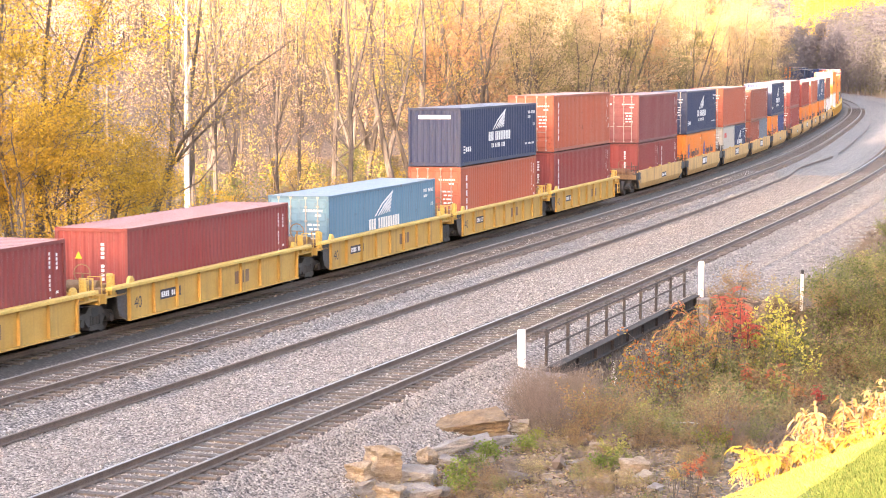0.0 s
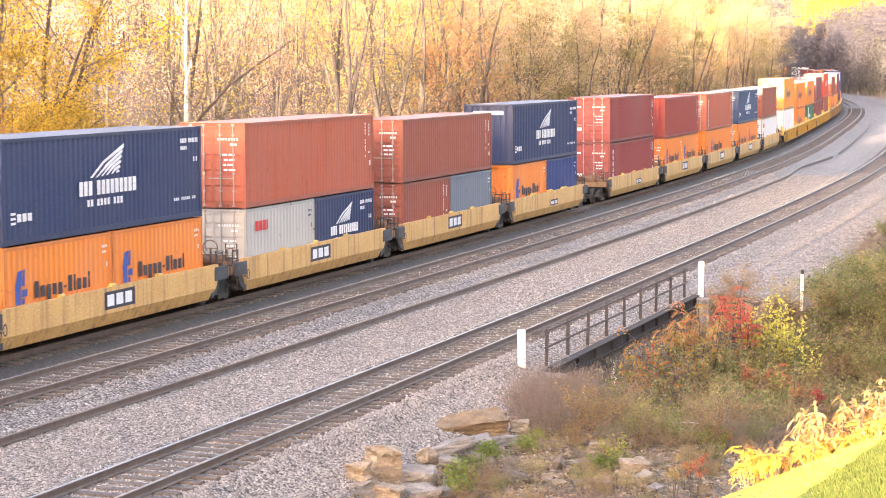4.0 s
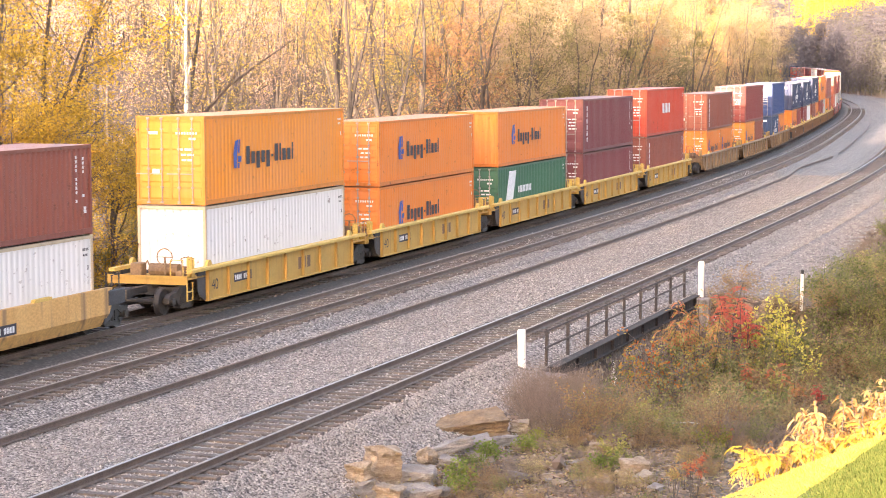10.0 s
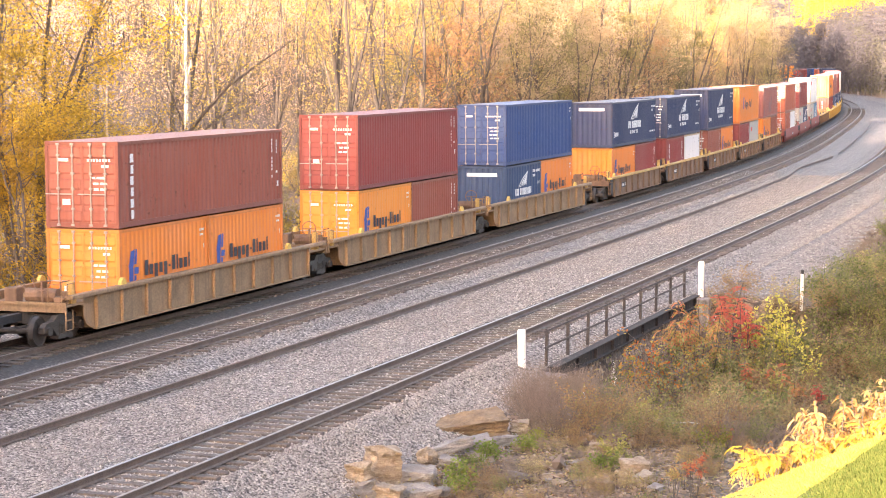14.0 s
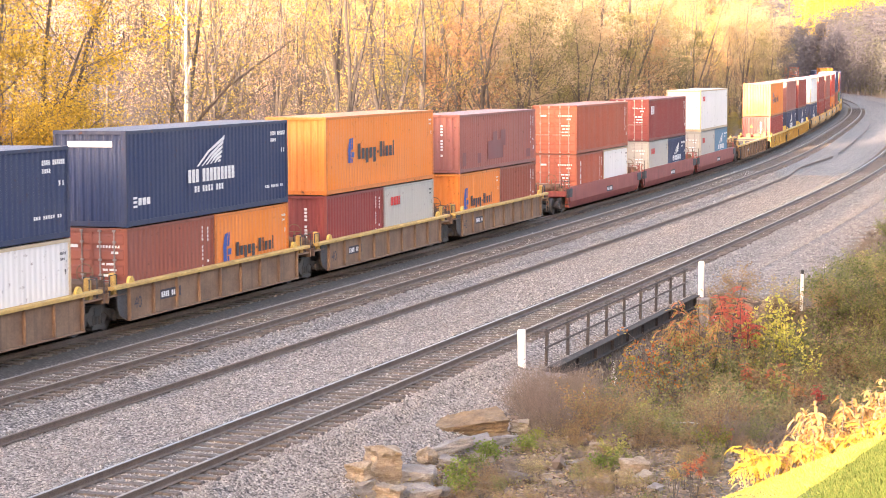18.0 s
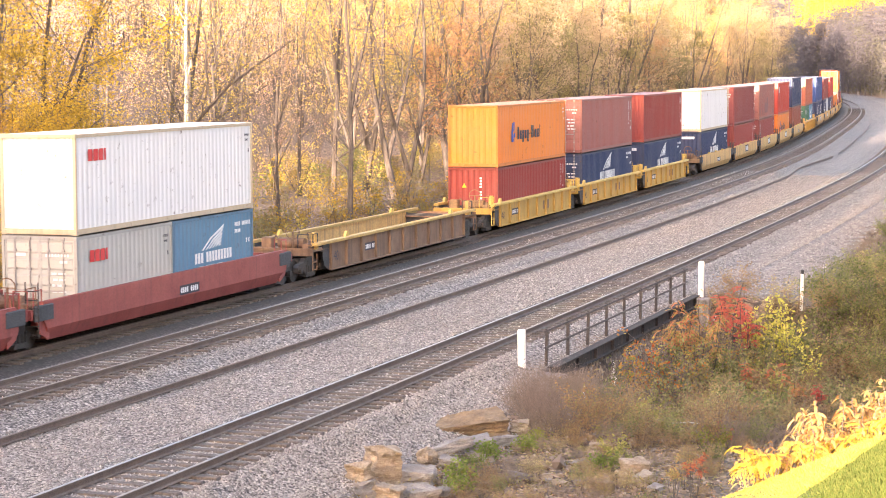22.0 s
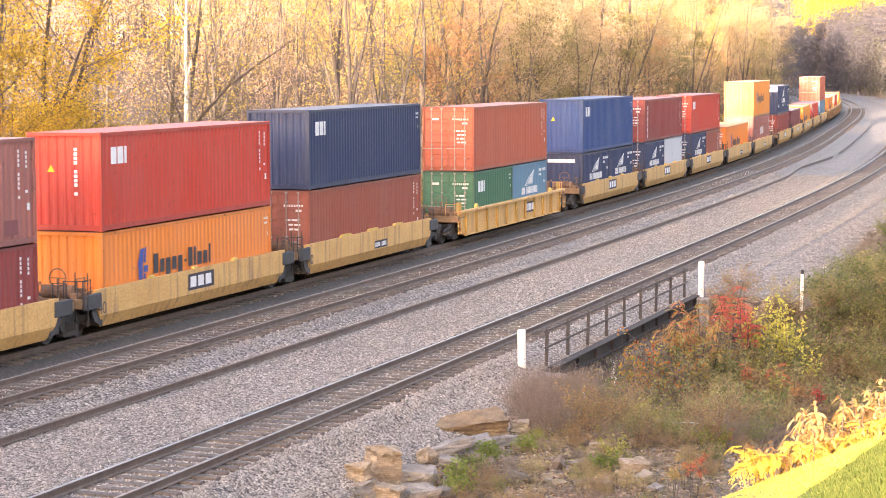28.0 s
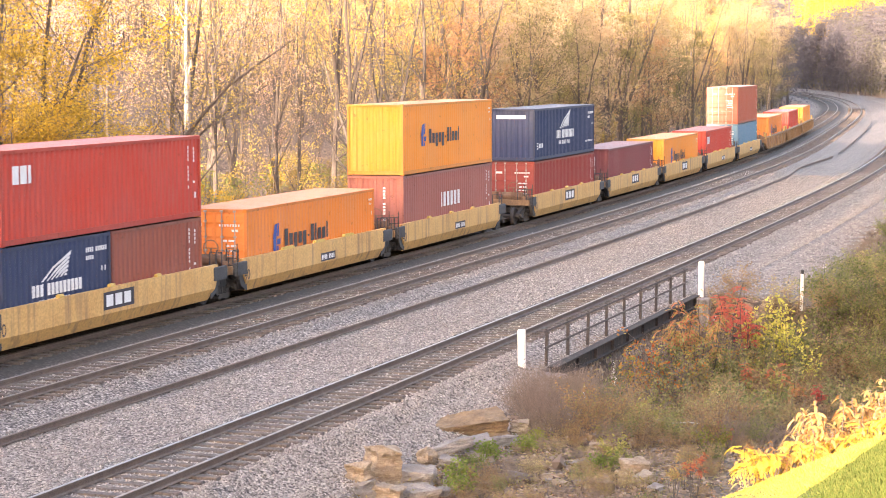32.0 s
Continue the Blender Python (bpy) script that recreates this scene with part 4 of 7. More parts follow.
def well_car(style, before, after, first, last, row):
    """One well of a car. x = 0 where a forty-foot container begins; it reaches from -before to 12.19 + after.
    style: ribbed, smooth, red, brown. first, last: the well ends its car there."""
    total = 12.192
    a, b = -before, total + after
    wa, wb = (-0.35, total + 0.35) if before < 2.6 else (-1.9, total + 1.9)
    body, label = {
        "ribbed": (TTX_YELLOW, "yellow ribbed steel well car with bright top sills"),
        "smooth": (TAN_YELLOW, "tan-yellow smooth-sided steel well car"),
        "red": (RED_CAR, "oxide red smooth-sided steel well car"),
        "brown": (BROWN_CAR, "grimy brown ribbed steel well car with yellow sills"),
        "tan": (TAN_YELLOW, "dirty tan ribbed steel well car"),
        "dirty": (DIRTY_TAN, "dirty brownish-tan ribbed steel well car"),
    }[style]
    car = thing("well_car", label, "rail car", "well cars of the train")
    flat_sided = style in ("smooth", "red")
    ends = body if style in ("tan", "red", "dirty") else DARK_CAR
    if flat_sided:
        for q in (-1, 1):
            me = shared(("smooth", wa, wb), smooth_side, wa - 0.4, wb + 0.4)
            part("side_sill", me, body, car, m=pose(0, -1.42, 0) if q < 0 else pose(total, 1.42, 0, 0, 0, 180))
        if style == "smooth":
            sh = Shape()
            sh.prism([(-0.5, ZT), (0.5, ZT), (0.44, ZT + 0.09), (-0.44, ZT + 0.09)], -0.06, 0.06)
            lug = shared("lug", sh.mesh, "lug")
            small = Shape()
            small.tube([(-0.13, 0, ZT + 0.03), (0.13, 0, ZT + 0.03)], 0.07, 8)
            knob = shared("knob", small.mesh, "lug")
            for x in ((3.2, 6.1, 9.0) if row % 5 == 4 else (2.8, 5.8, 8.8)):
                part("guide_lug", lug if row % 5 == 4 else knob, EDGE_YELLOW, car, m=pose(x, -1.36, 0))
    else:
        n = 9 if wb - wa < 14 else 11
        for q in (-1, 1):
            turn = pose(0, -1.36, 0) if q < 0 else pose(total, 1.36, 0, 0, 0, 180)
            part("side_sill", shared(("ribbed", wa, wb), ribbed_side, total, wa, wb), TAN_YELLOW if q > 0 and style == "brown" else body, car, m=turn)
            sh = Shape()
            sh.beam([(-0.12, ZT - 0.11), (0.1, ZT - 0.11), (0.1, ZT), (-0.1, ZT), (-0.12, ZT - 0.02)], a + 0.35, b - 0.35)
            part("top_chord", shared(("chord", a, b), sh.mesh, "top_chord"), (EDGE_YELLOW if style == "ribbed" else EDGE_WORN if style == "brown" else body), car, "worn yellow top sill", m=turn)
            if q < 0:
                for i in range(n):
                    part("rib", shared("rib", rib_mesh), {"ribbed": RIB_YELLOW, "brown": RIB_BROWN, "tan": RIB_YELLOW}.get(style, body), car, m=pose(wa + 0.08 + i * (wb - wa - 0.16) / (n - 1), -1.36, 0))
    sh = Shape()
    sh.box(wa, wb, -1.25, 1.25, 0.30, 0.37)
    part("well_floor", shared(("floor", wa, wb), sh.mesh, "well_floor"), DARK_CAR if not flat_sided else body, car)
    cheek = min(wa - a - 0.3, 0.6)
    part("end_bulkhead", shared(("eb", wa, cheek, 0), end_block, wa - cheek, wa), ends, car, "dark end bulkhead")
    part("end_bulkhead", shared(("eb", wb, cheek, 1, flat_sided), end_block, wb + (cheek if flat_sided else 0.14), wb), ends, car, "dark end bulkhead")
    part("platform", shared(("pf", round(wa - a, 2)), platform_mesh, wa - a), {"red": body, "ribbed": TTX_YELLOW, "brown": BROWN_CAR}.get(style, DIRTY_TAN), car, m=pose(a + 0.1, 0, 0))
    part("platform", shared(("pf", round(wa - a, 2)), platform_mesh, wa - a), {"red": body, "ribbed": TTX_YELLOW, "brown": BROWN_CAR}.get(style, DIRTY_TAN), car, m=pose(b - 0.1, 0, 0, 0, 0, 180))
    if not flat_sided:
        for x in (-0.12, total + 0.12):
            for y in (-1.36, 1.36):
                part("corner_guide", shared("wedge", wedge_mesh), EDGE_YELLOW, car, m=pose(x, y, 0))
    part("brake_gear", shared("brake", brake_mesh), DIRTY_TAN if style == "ribbed" else BROWN_CAR, car, m=pose(a + 0.15, 0, 0))
    hoop = rail_mesh([[(0, -0.22, 1.1), (0, -0.22, 1.7), (0, 0.22, 1.7), (0, 0.22, 1.1)]], 0.022)
    for x in (a + 0.2, b - 0.2):
        for y, q in ((-1.0, 0), (-1.3, 90)):
            part("handrail", shared("hoop", hoop.mesh, "handrail"), EDGE_YELLOW if style == "ribbed" else ends, car, m=pose(x + (0.4 if q else 0) * (1 if x < 0 else -1), y, 0, 0, 0, q))
    if not flat_sided:
        step = rail_mesh([[(-0.2, 0, 0.98), (-0.2, 0, 0.42), (0.2, 0, 0.42), (0.2, 0, 0.98)], [(-0.2, 0, 0.7), (0.2, 0, 0.7)]], 0.025)
        sh = Shape()
        sh.block(-0.09, 0.09, -0.09, 0.09, 1.12, 1.75, 0.03)
        sh.block(-0.14, 0.14, -0.12, 0.12, 1.12, 1.3, 0.03)
        for x in (a + 0.3, b - 0.3):
            if (first and x < 0) or (last and x > 0):
                part("sill_step", shared("step", step.mesh, "sill_step"), EDGE_YELLOW if style == "ribbed" else body, car, "looped step under the end sill", m=pose(x, -1.4, 0))
            part("end_post", shared("end_post", sh.mesh, "end_post"), EDGE_YELLOW if style == "ribbed" else EDGE_WORN, car, "stubby guide post", m=pose(x + (0.45 if x < 0 else -0.45), -1.2, 0))
    if flat_sided:
        sh = Shape()
        sh.block(-0.5, 0.5, -0.05, 0.05, 0.86, 1.3, 0.03)
        for x in (a + 0.75, b - 0.75):
            part("end_plate", shared("end_plate", sh.mesh, "end_plate"), DARK_CAR, car, "grey end plate", m=pose(x, -1.4, 0))
        part("ladder", shared("ladder", ladder_mesh), STEEL_DARK, car, m=pose(a + 0.3, -1.3, 0))
    truck(car, a if not first else a + 0.55)
    if first:
        part("coupler", shared("coupler", coupler_mesh), STEEL_DARK, car, m=pose(a - 0.35, 0, 0))
    if last:
        truck(car, b - 0.55)
        part("coupler", shared("coupler", coupler_mesh), STEEL_DARK, car, m=pose(b + 0.35, 0, 0, 0, 0, 180))
    y = -1.36 - (0.005 if not flat_sided else 0.065)
    if style in ("ribbed", "brown"):
        part("lettering", shared("forty", digits, "40", 0.5), MARK_DARK, car, "dark numerals 40", m=pose(wa + 0.45, -1.365, 0.58))
    elif style == "smooth":
        part("lettering", shared("forty", digits, "40", 0.5), MARK_DARK, car, "dark numerals 40", m=pose(wa - 0.35, -1.425, 0.66))
    if style == "ribbed":
        part("lettering", shared("worn3", logo_word, 0.42, "XXX", 0.7, 0.3), BROWN_CAR, car, "worn brown lettering", m=pose(7.3, -1.365, 0.58))
    if style == "tan" or style == "smooth" and row % 5 != 4 and row % 5 != 0:
        sh = Shape()
        flat(sh, 0, 1.9, 0, 0.52, 0.0)
        plate = part("name_board", shared("board", sh.mesh, "name_board"), MARK_DARK, car, "black board with white lettering", m=pose(5.2, -1.423, 0.74) if flat_sided else pose(7.6, -1.364, 0.6))
        sh = Shape()
        word(sh, 0.16, 0.09, 0.34, "XXX", 1.25, 0.38)
        part("lettering", shared("boardword", sh.mesh, "lettering"), MARK_WHITE, plate, m=pose(0, -0.003, 0))
    elif style in ("smooth", "brown", "ribbed", "red"):
        sh = Shape()
        flat(sh, -0.08, 1.34, -0.06, 0.24, 0.0, 0.001)
        part("number_plate", shared("numberplate", sh.mesh, "number_plate"), MARK_DARK, car, "dark painted number panel", m=pose(1.9 if not flat_sided else 6.2, -1.365 if not flat_sided else -1.422, 0.72))
        sh = Shape()
        for i in range(9):
            if i != 4:
                flat(sh, i * 0.14, i * 0.14 + 0.1, 0, 0.17)
        tagged(part("markings", shared("carnumber", sh.mesh, "markings"), MARK_WHITE, car, "small white markings", m=pose(1.9 if not flat_sided else 6.2, -1.365 if not flat_sided else -1.424, 0.72)), kind="stuff")
    return car


# Each well in its order from the head of what is seen: where its container begins at the start, the car's style, its place in the car
# (f: first, l: last), the upper container, and the lower one or two.
F, T = 12.192, 6.058
CONSIST = [
    (8.2, "ribbed", "", None, [("maroon", "", 0)]),
    (24.1, "ribbed", "", None, [("maroon", "", 0)]),
    (40.1, "ribbed", "", None, [("teal", "wing", 1)]),
    (55.8, "ribbed", "", ("navy", "wing", 0, LOW), [("rust", "column", 1)]),
    (71.4, "ribbed", "l", ("rust", "column", 1, HIGH), [("maroon", "column", 0)]),
    (91.2, "smooth", "f", ("wine", "", 1, HIGH), [("maroon", "", 0), ("maroon", "column", 0)]),
    (106.8, "smooth", "", ("navy", "wing", 1, HIGH), [("orange", "emblem", 0), ("orange", "emblem", 0)]),
    (122.4, "smooth", "", ("rust", "", 1, HIGH), [("grey", "redword", 1), ("navy", "wing", 0)]),
    (138.0, "smooth", "", ("brown", "", 1, LOW), [("brown", "", 1), ("slate", "", 0)]),
    (153.6, "smooth", "l", ("navy", "wing", 0, HIGH), [("orange", "emblem", 0), ("royal", "", 0)]),
    (173.3, "smooth", "f", ("maroon", "", 1, LOW), [("maroon", "column", 1)]),
    (188.9, "smooth", "", ("darkred", "", 0, LOW), [("orange", "emblem", 1), ("orange", "emblem", 0)]),
    (204.5, "smooth", "", ("rust", "column", 1, LOW), [("orange", "emblem", 0)]),
    (220.2, "smooth", "", ("steelblue", "wing", 1, LOW), [("orange", "emblem", 1), ("orange", "emblem", 0)]),
    (235.9, "smooth", "l", ("brown", "", 1, LOW), [("white", "redword", 1)]),
    (255.6, "ribbed", "f", ("amber", "emblem", 1, HIGH), [("white", "", 0)]),
    (271.6, "ribbed", "", ("orange", "emblem", 1, LOW), [("orange", "emblem", 1)]),
    (287.6, "ribbed", "", ("orange", "emblem", 0, LOW), [("green", "stripe", 1)]),
    (303.5, "ribbed", "", ("wine", "column", 1, HIGH), [("wine", "", 1)]),
    (319.6, "ribbed", "l", ("scarlet", "word", 1, HIGH), [("brown", "column", 1)]),
    (341.2, "dirty", "f", ("brown", "column", 1, LOW), [("orange", "emblem", 1), ("orange", "emblem", 0)]),
    (360.8, "dirty", "", ("maroon", "", 1, HIGH), [("amber", "emblem", 1), ("brown", "", 0)]),
    (380.4, "dirty", "l", ("blue", "", 1, HIGH), [("steelblue", "wing", 0), ("orange", "emblem", 0)]),
    (401.8, "brown", "f", ("navy", "wing", 0, LOW), [("orange", "emblem", 0), ("maroon", "", 0)]),
    (417.4, "brown", "", ("navy", "wing", 1, LOW), [("maroon", "column", 0), ("white", "", 0)]),
    (433.0, "brown", "", ("navy", "wing", 0, HIGH), [("brown", "", 1), ("orange", "emblem", 0)]),
    (448.8, "brown", "", ("orange", "emblem", 0, HIGH), [("maroon", "", 0), ("grey", "redword", 0)]),
    (464.6, "brown", "l", ("rose", "patched", 0, LOW), [("orange", "emblem", 0), ("brown", "", 0)]),
    (484.9, "red", "f", ("rust", "", 1, LOW), [("rust", "column", 1), ("white", "", 0)]),
    (503.1, "red", "", ("maroon", "corner", 1, LOW), [("grey", "redword", 1), ("navy", "wing", 0)]),
    (521.3, "red", "l", ("white", "redword", 0, HIGH), [("grey", "redword", 1), ("teal", "wing", 0)]),
    (541.9, "brown", "fl", None, []),
    (561.7, "ribbed", "f", ("orange", "emblem", 0, HIGH), [("darkred", "", 0)]),
    (577.4, "ribbed", "", ("rose", "", 1, HIGH), [("navy", "wing", 1)]),
    (593.0, "ribbed", "l", ("darkred", "", 0, HIGH), [("navy", "wing", 0)]),
    (612.7, "smooth", "f", ("white", "", 0, HIGH), [("navy", "wing", 0)]),
    (628.4, "smooth", "", ("maroon", "", 1, HIGH), [("darkred", "", 0)]),
    (644.1, "smooth", "", ("rose", "patched", 1, HIGH), [("maroon", "column", 1)]),
    (660.0, "smooth", "", ("red", "corner", 0, HIGH), [("orange", "emblem", 0)]),
    (675.7, "smooth", "l", ("navy", "corner", 0, HIGH), [("brown", "", 1)]),
    (695.2, "tan", "fl", ("rust", "", 1, HIGH), [("green", "corner", 1), ("teal", "wing", 0)]),
    (714.8, "smooth", "f", ("blue", "corner", 0, HIGH), [("navy", "wing", 0), ("navy", "wing", 0)]),
    (730.4, "smooth", "", ("maroon", "column", 1, LOW), [("navy", "wing", 1), ("ice", "", 0)]),
    (746.0, "smooth", "", ("red", "corner", 1, LOW), [("navy", "wing", 1), ("brown", "", 0)]),
    (761.7, "smooth", "", None, [("orange", "emblem", 1)]),
    (777.3, "smooth", "l", ("amber", "emblem", 0, HIGH), [("rose", "word", 0)]),
    (796.7, "smooth", "f", ("navy", "wing", 0, LOW), [("darkred", "", 1)]),
    (812.3, "smooth", "", None, [("wine", "", 0)]),
    (828.0, "smooth", "", None, [("amber", "emblem", 0)]),
    (843.6, "smooth", "", None, [("red", "corner", 0)]),
    (859.2, "smooth", "l", ("rust", "", 1, HIGH), [("teal", "", 1)]),
    (880.5, "dirty", "f", None, [("orange", "emblem", 0)]),
    (900.1, "dirty", "", None, [("red", "", 0)]),
    (919.7, "dirty", "l", None, [("amber", "", 0)]),
]


def build_train():
    """All wells and containers. Returns (thing, place along the train, length, height over the rails)."""
    out = []
    for row, (s, style, spot, upper, lower) in enumerate(CONSIST):
        nxt = CONSIST[row + 1][0] - s if row + 1 < len(CONSIST) else 19.6
        prv = s - CONSIST[row - 1][0] if row else 15.7
        first, last = "f" in spot, "l" in spot
        inner = min(q for q in (nxt, prv))
        reach = (inner - 12.192) / 2
        if inner > 21:
            reach = 3.7
        if first and last:
            reach = 3.0 if style == "tan" else 3.7
        before = after = min(reach, 3.75)
        car = well_car(style, round(before, 2), round(after, 2), first, last, row)
        out.append((car, s, 12.192, 0.0))
        z = FLOOR
        if len(lower) == 1:
            color, logo, doors = lower[0]
            tall = HIGH if row in HIGH_LOWER else LOW
            out.append((container(F, tall, color, logo, bool(doors)), s, F, z))
            z += tall
        else:
            for i, (color, logo, doors) in enumerate(lower):
                out.append((container(T, LOW, color, logo, bool(doors)), s + i * (F - T), T, z))
            z += LOW if lower else 0
        if upper:
            color, logo, doors, tall = upper
            out.append((container(F, tall, color, logo, bool(doors)), s, F, z + 0.02))
    return out


HIGH_LOWER = {3, 4, 10, 15, 19, 39, 45}
# metres that the train has come by each time
RUN = [(0, 0.0), (2, 45.05), (3.5, 78.5), (5.5, 123.45), (6, 134.8), (7.5, 168.9), (9, 203.2), (11, 249.0), (13, 294.8), (14.5, 329.0), (16.5, 374.7), (18, 408.9), (20.5, 466.0), (23, 523.1), (25, 568.8), (27.5, 626.0), (30, 683.2), (32, 729.0)]


def run_at(t):
    return float(np.interp(t, [q[0] for q in RUN], [q[1] for q in RUN]))


def train_pose(s, length, z):
    """Rests a thing of that length, which begins at s, on the track."""
    x0, y0, _ = line(s + 0.6)
    x1, y1, _ = line(s + length - 0.6)
    a = math.atan2(y1 - y0, x1 - x0)
    mx, my = (x0 + x1) / 2, (y0 + y1) / 2
    m = Matrix.Translation((mx, my, 0)) @ Matrix.Rotation(a, 4, "Z") @ Matrix.Rotation(-CANT, 4, "X")
    return m @ Matrix.Translation((-length / 2, 0, z))


# ---- woods ----
BARK = grainy("grey-brown bark", ((0.055, 0.044, 0.037), (0.145, 0.118, 0.097)), 3.0, 0.95, bump_strength=0.7, bump_size=0.02)
BARK_PALE = grainy("pale birch bark", ((0.34, 0.31, 0.27), (0.55, 0.52, 0.47)), 3.0, 0.9, bump_strength=0.5, bump_size=0.02)
GOLD_LEAF = leafy("golden leaves", [(0.0, (0.34, 0.27, 0.05)), (0.35, (0.60, 0.41, 0.05)), (0.7, (0.72, 0.50, 0.08)), (1.0, (0.52, 0.44, 0.12))])
BROWN_LEAF = leafy("olive-brown leaves", [(0.0, (0.10, 0.085, 0.04)), (0.4, (0.20, 0.155, 0.07)), (0.75, (0.30, 0.22, 0.11)), (1.0, (0.22, 0.14, 0.085))])
RUSSET_LEAF = leafy("russet leaves", [(0.0, (0.34, 0.17, 0.10)), (0.4, (0.48, 0.26, 0.15)), (0.75, (0.58, 0.38, 0.21)), (1.0, (0.45, 0.38, 0.20))])
OLIVE_LEAF = leafy("yellow-green leaves", [(0.0, (0.208, 0.195, 0.06)), (0.45, (0.437, 0.353, 0.1)), (0.8, (0.645, 0.465, 0.13)), (1.0, (0.312, 0.26, 0.1))])
PINK_LEAF = leafy("pale tan leaves", [(0.0, (0.50, 0.34, 0.26)), (0.5, (0.70, 0.50, 0.40)), (1.0, (0.76, 0.61, 0.45))], 0.5)
RED_LEAF = leafy("scarlet sumac leaves", [(0.1, (0.44, 0.09, 0.06)), (0.35, (0.56, 0.19, 0.11)), (0.55, (0.58, 0.32, 0.15)), (0.7, (0.26, 0.25, 0.09)), (0.9, (0.50, 0.40, 0.16))])
BRIGHT_LEAF = leafy("bright yellow leaves", [(0.0, (0.572, 0.465, 0.08)), (0.5, (0.77, 0.577, 0.12)), (1.0, (0.832, 0.614, 0.22))], 0.5)
GREEN_LEAF = leafy("dull green leaves", [(0.0, (0.08, 0.11, 0.035)), (0.5, (0.17, 0.195, 0.06)), (1.0, (0.32, 0.30, 0.11))])
# Air haze and hillside shade beyond the bend, put into these leaf colours.
HAZE_LEAF = leafy("haze-tinted grey-violet foliage", [(0.0, (0.15, 0.146, 0.178)), (0.5, (0.175, 0.17, 0.2)), (1.0, (0.2, 0.19, 0.205))], 0.5)
HAZE_GREEN = leafy("haze-tinted olive foliage", [(0.0, (0.16, 0.162, 0.15)), (0.5, (0.19, 0.19, 0.16)), (1.0, (0.22, 0.215, 0.17))], 0.5)
TAN_LEAF = leafy("dull tan-olive leaves", [(0.0, (0.27, 0.22, 0.14)), (0.4, (0.43, 0.345, 0.22)), (0.75, (0.57, 0.45, 0.30)), (1.0, (0.55, 0.39, 0.29))], 0.5)
MOSS_LEAF = leafy("dull olive-green leaves", [(0.0, (0.16, 0.16, 0.08)), (0.45, (0.28, 0.265, 0.13)), (0.8, (0.41, 0.36, 0.18)), (1.0, (0.54, 0.45, 0.22))], 0.5)
AMBER_GOLD = leafy("amber-gold maple leaves", [(0.0, (0.27, 0.19, 0.045)), (0.4, (0.43, 0.29, 0.05)), (0.75, (0.56, 0.38, 0.065)), (1.0, (0.40, 0.34, 0.09))])
DRY_STEM = leafy("dry stems", [(0.0, (0.12, 0.098, 0.09)), (0.5, (0.215, 0.178, 0.16)), (1.0, (0.33, 0.275, 0.245))], 0.1)


def leaf(sh, c, size, rnd):
    """A small bent blade of foliage at c, turned any way."""
    u = Vector((rnd.gauss(0, 1), rnd.gauss(0, 1), rnd.gauss(0, 0.6))).normalized()
    w = u.cross(Vector((rnd.gauss(0, 1), rnd.gauss(0, 1), rnd.gauss(0, 1)))).normalized()
    a, b = u * size, w * size * rnd.uniform(0.35, 0.7)
    n = len(sh.v)
    sh.v += [tuple(c - a), tuple(c - b + u * size * 0.2), tuple(c + a), tuple(c + b)]
    sh.f.append((n, n + 1, n + 2, n + 3))


def sliver(sh, c, size, rnd):
    """A small three-cornered leaf at c, turned any way."""
    u = Vector((rnd.gauss(0, 1), rnd.gauss(0, 1), rnd.gauss(0, 0.6))).normalized()
    w = u.cross(Vector((rnd.gauss(0, 1), rnd.gauss(0, 1), rnd.gauss(0, 1)))).normalized()
    n = len(sh.v)
    sh.v += [tuple(c - u * size), tuple(c + u * size * 0.7 - w * size * 0.6), tuple(c + u * size * 0.9 + w * size * 0.6)]
    sh.f.append((n, n + 1, n + 2))


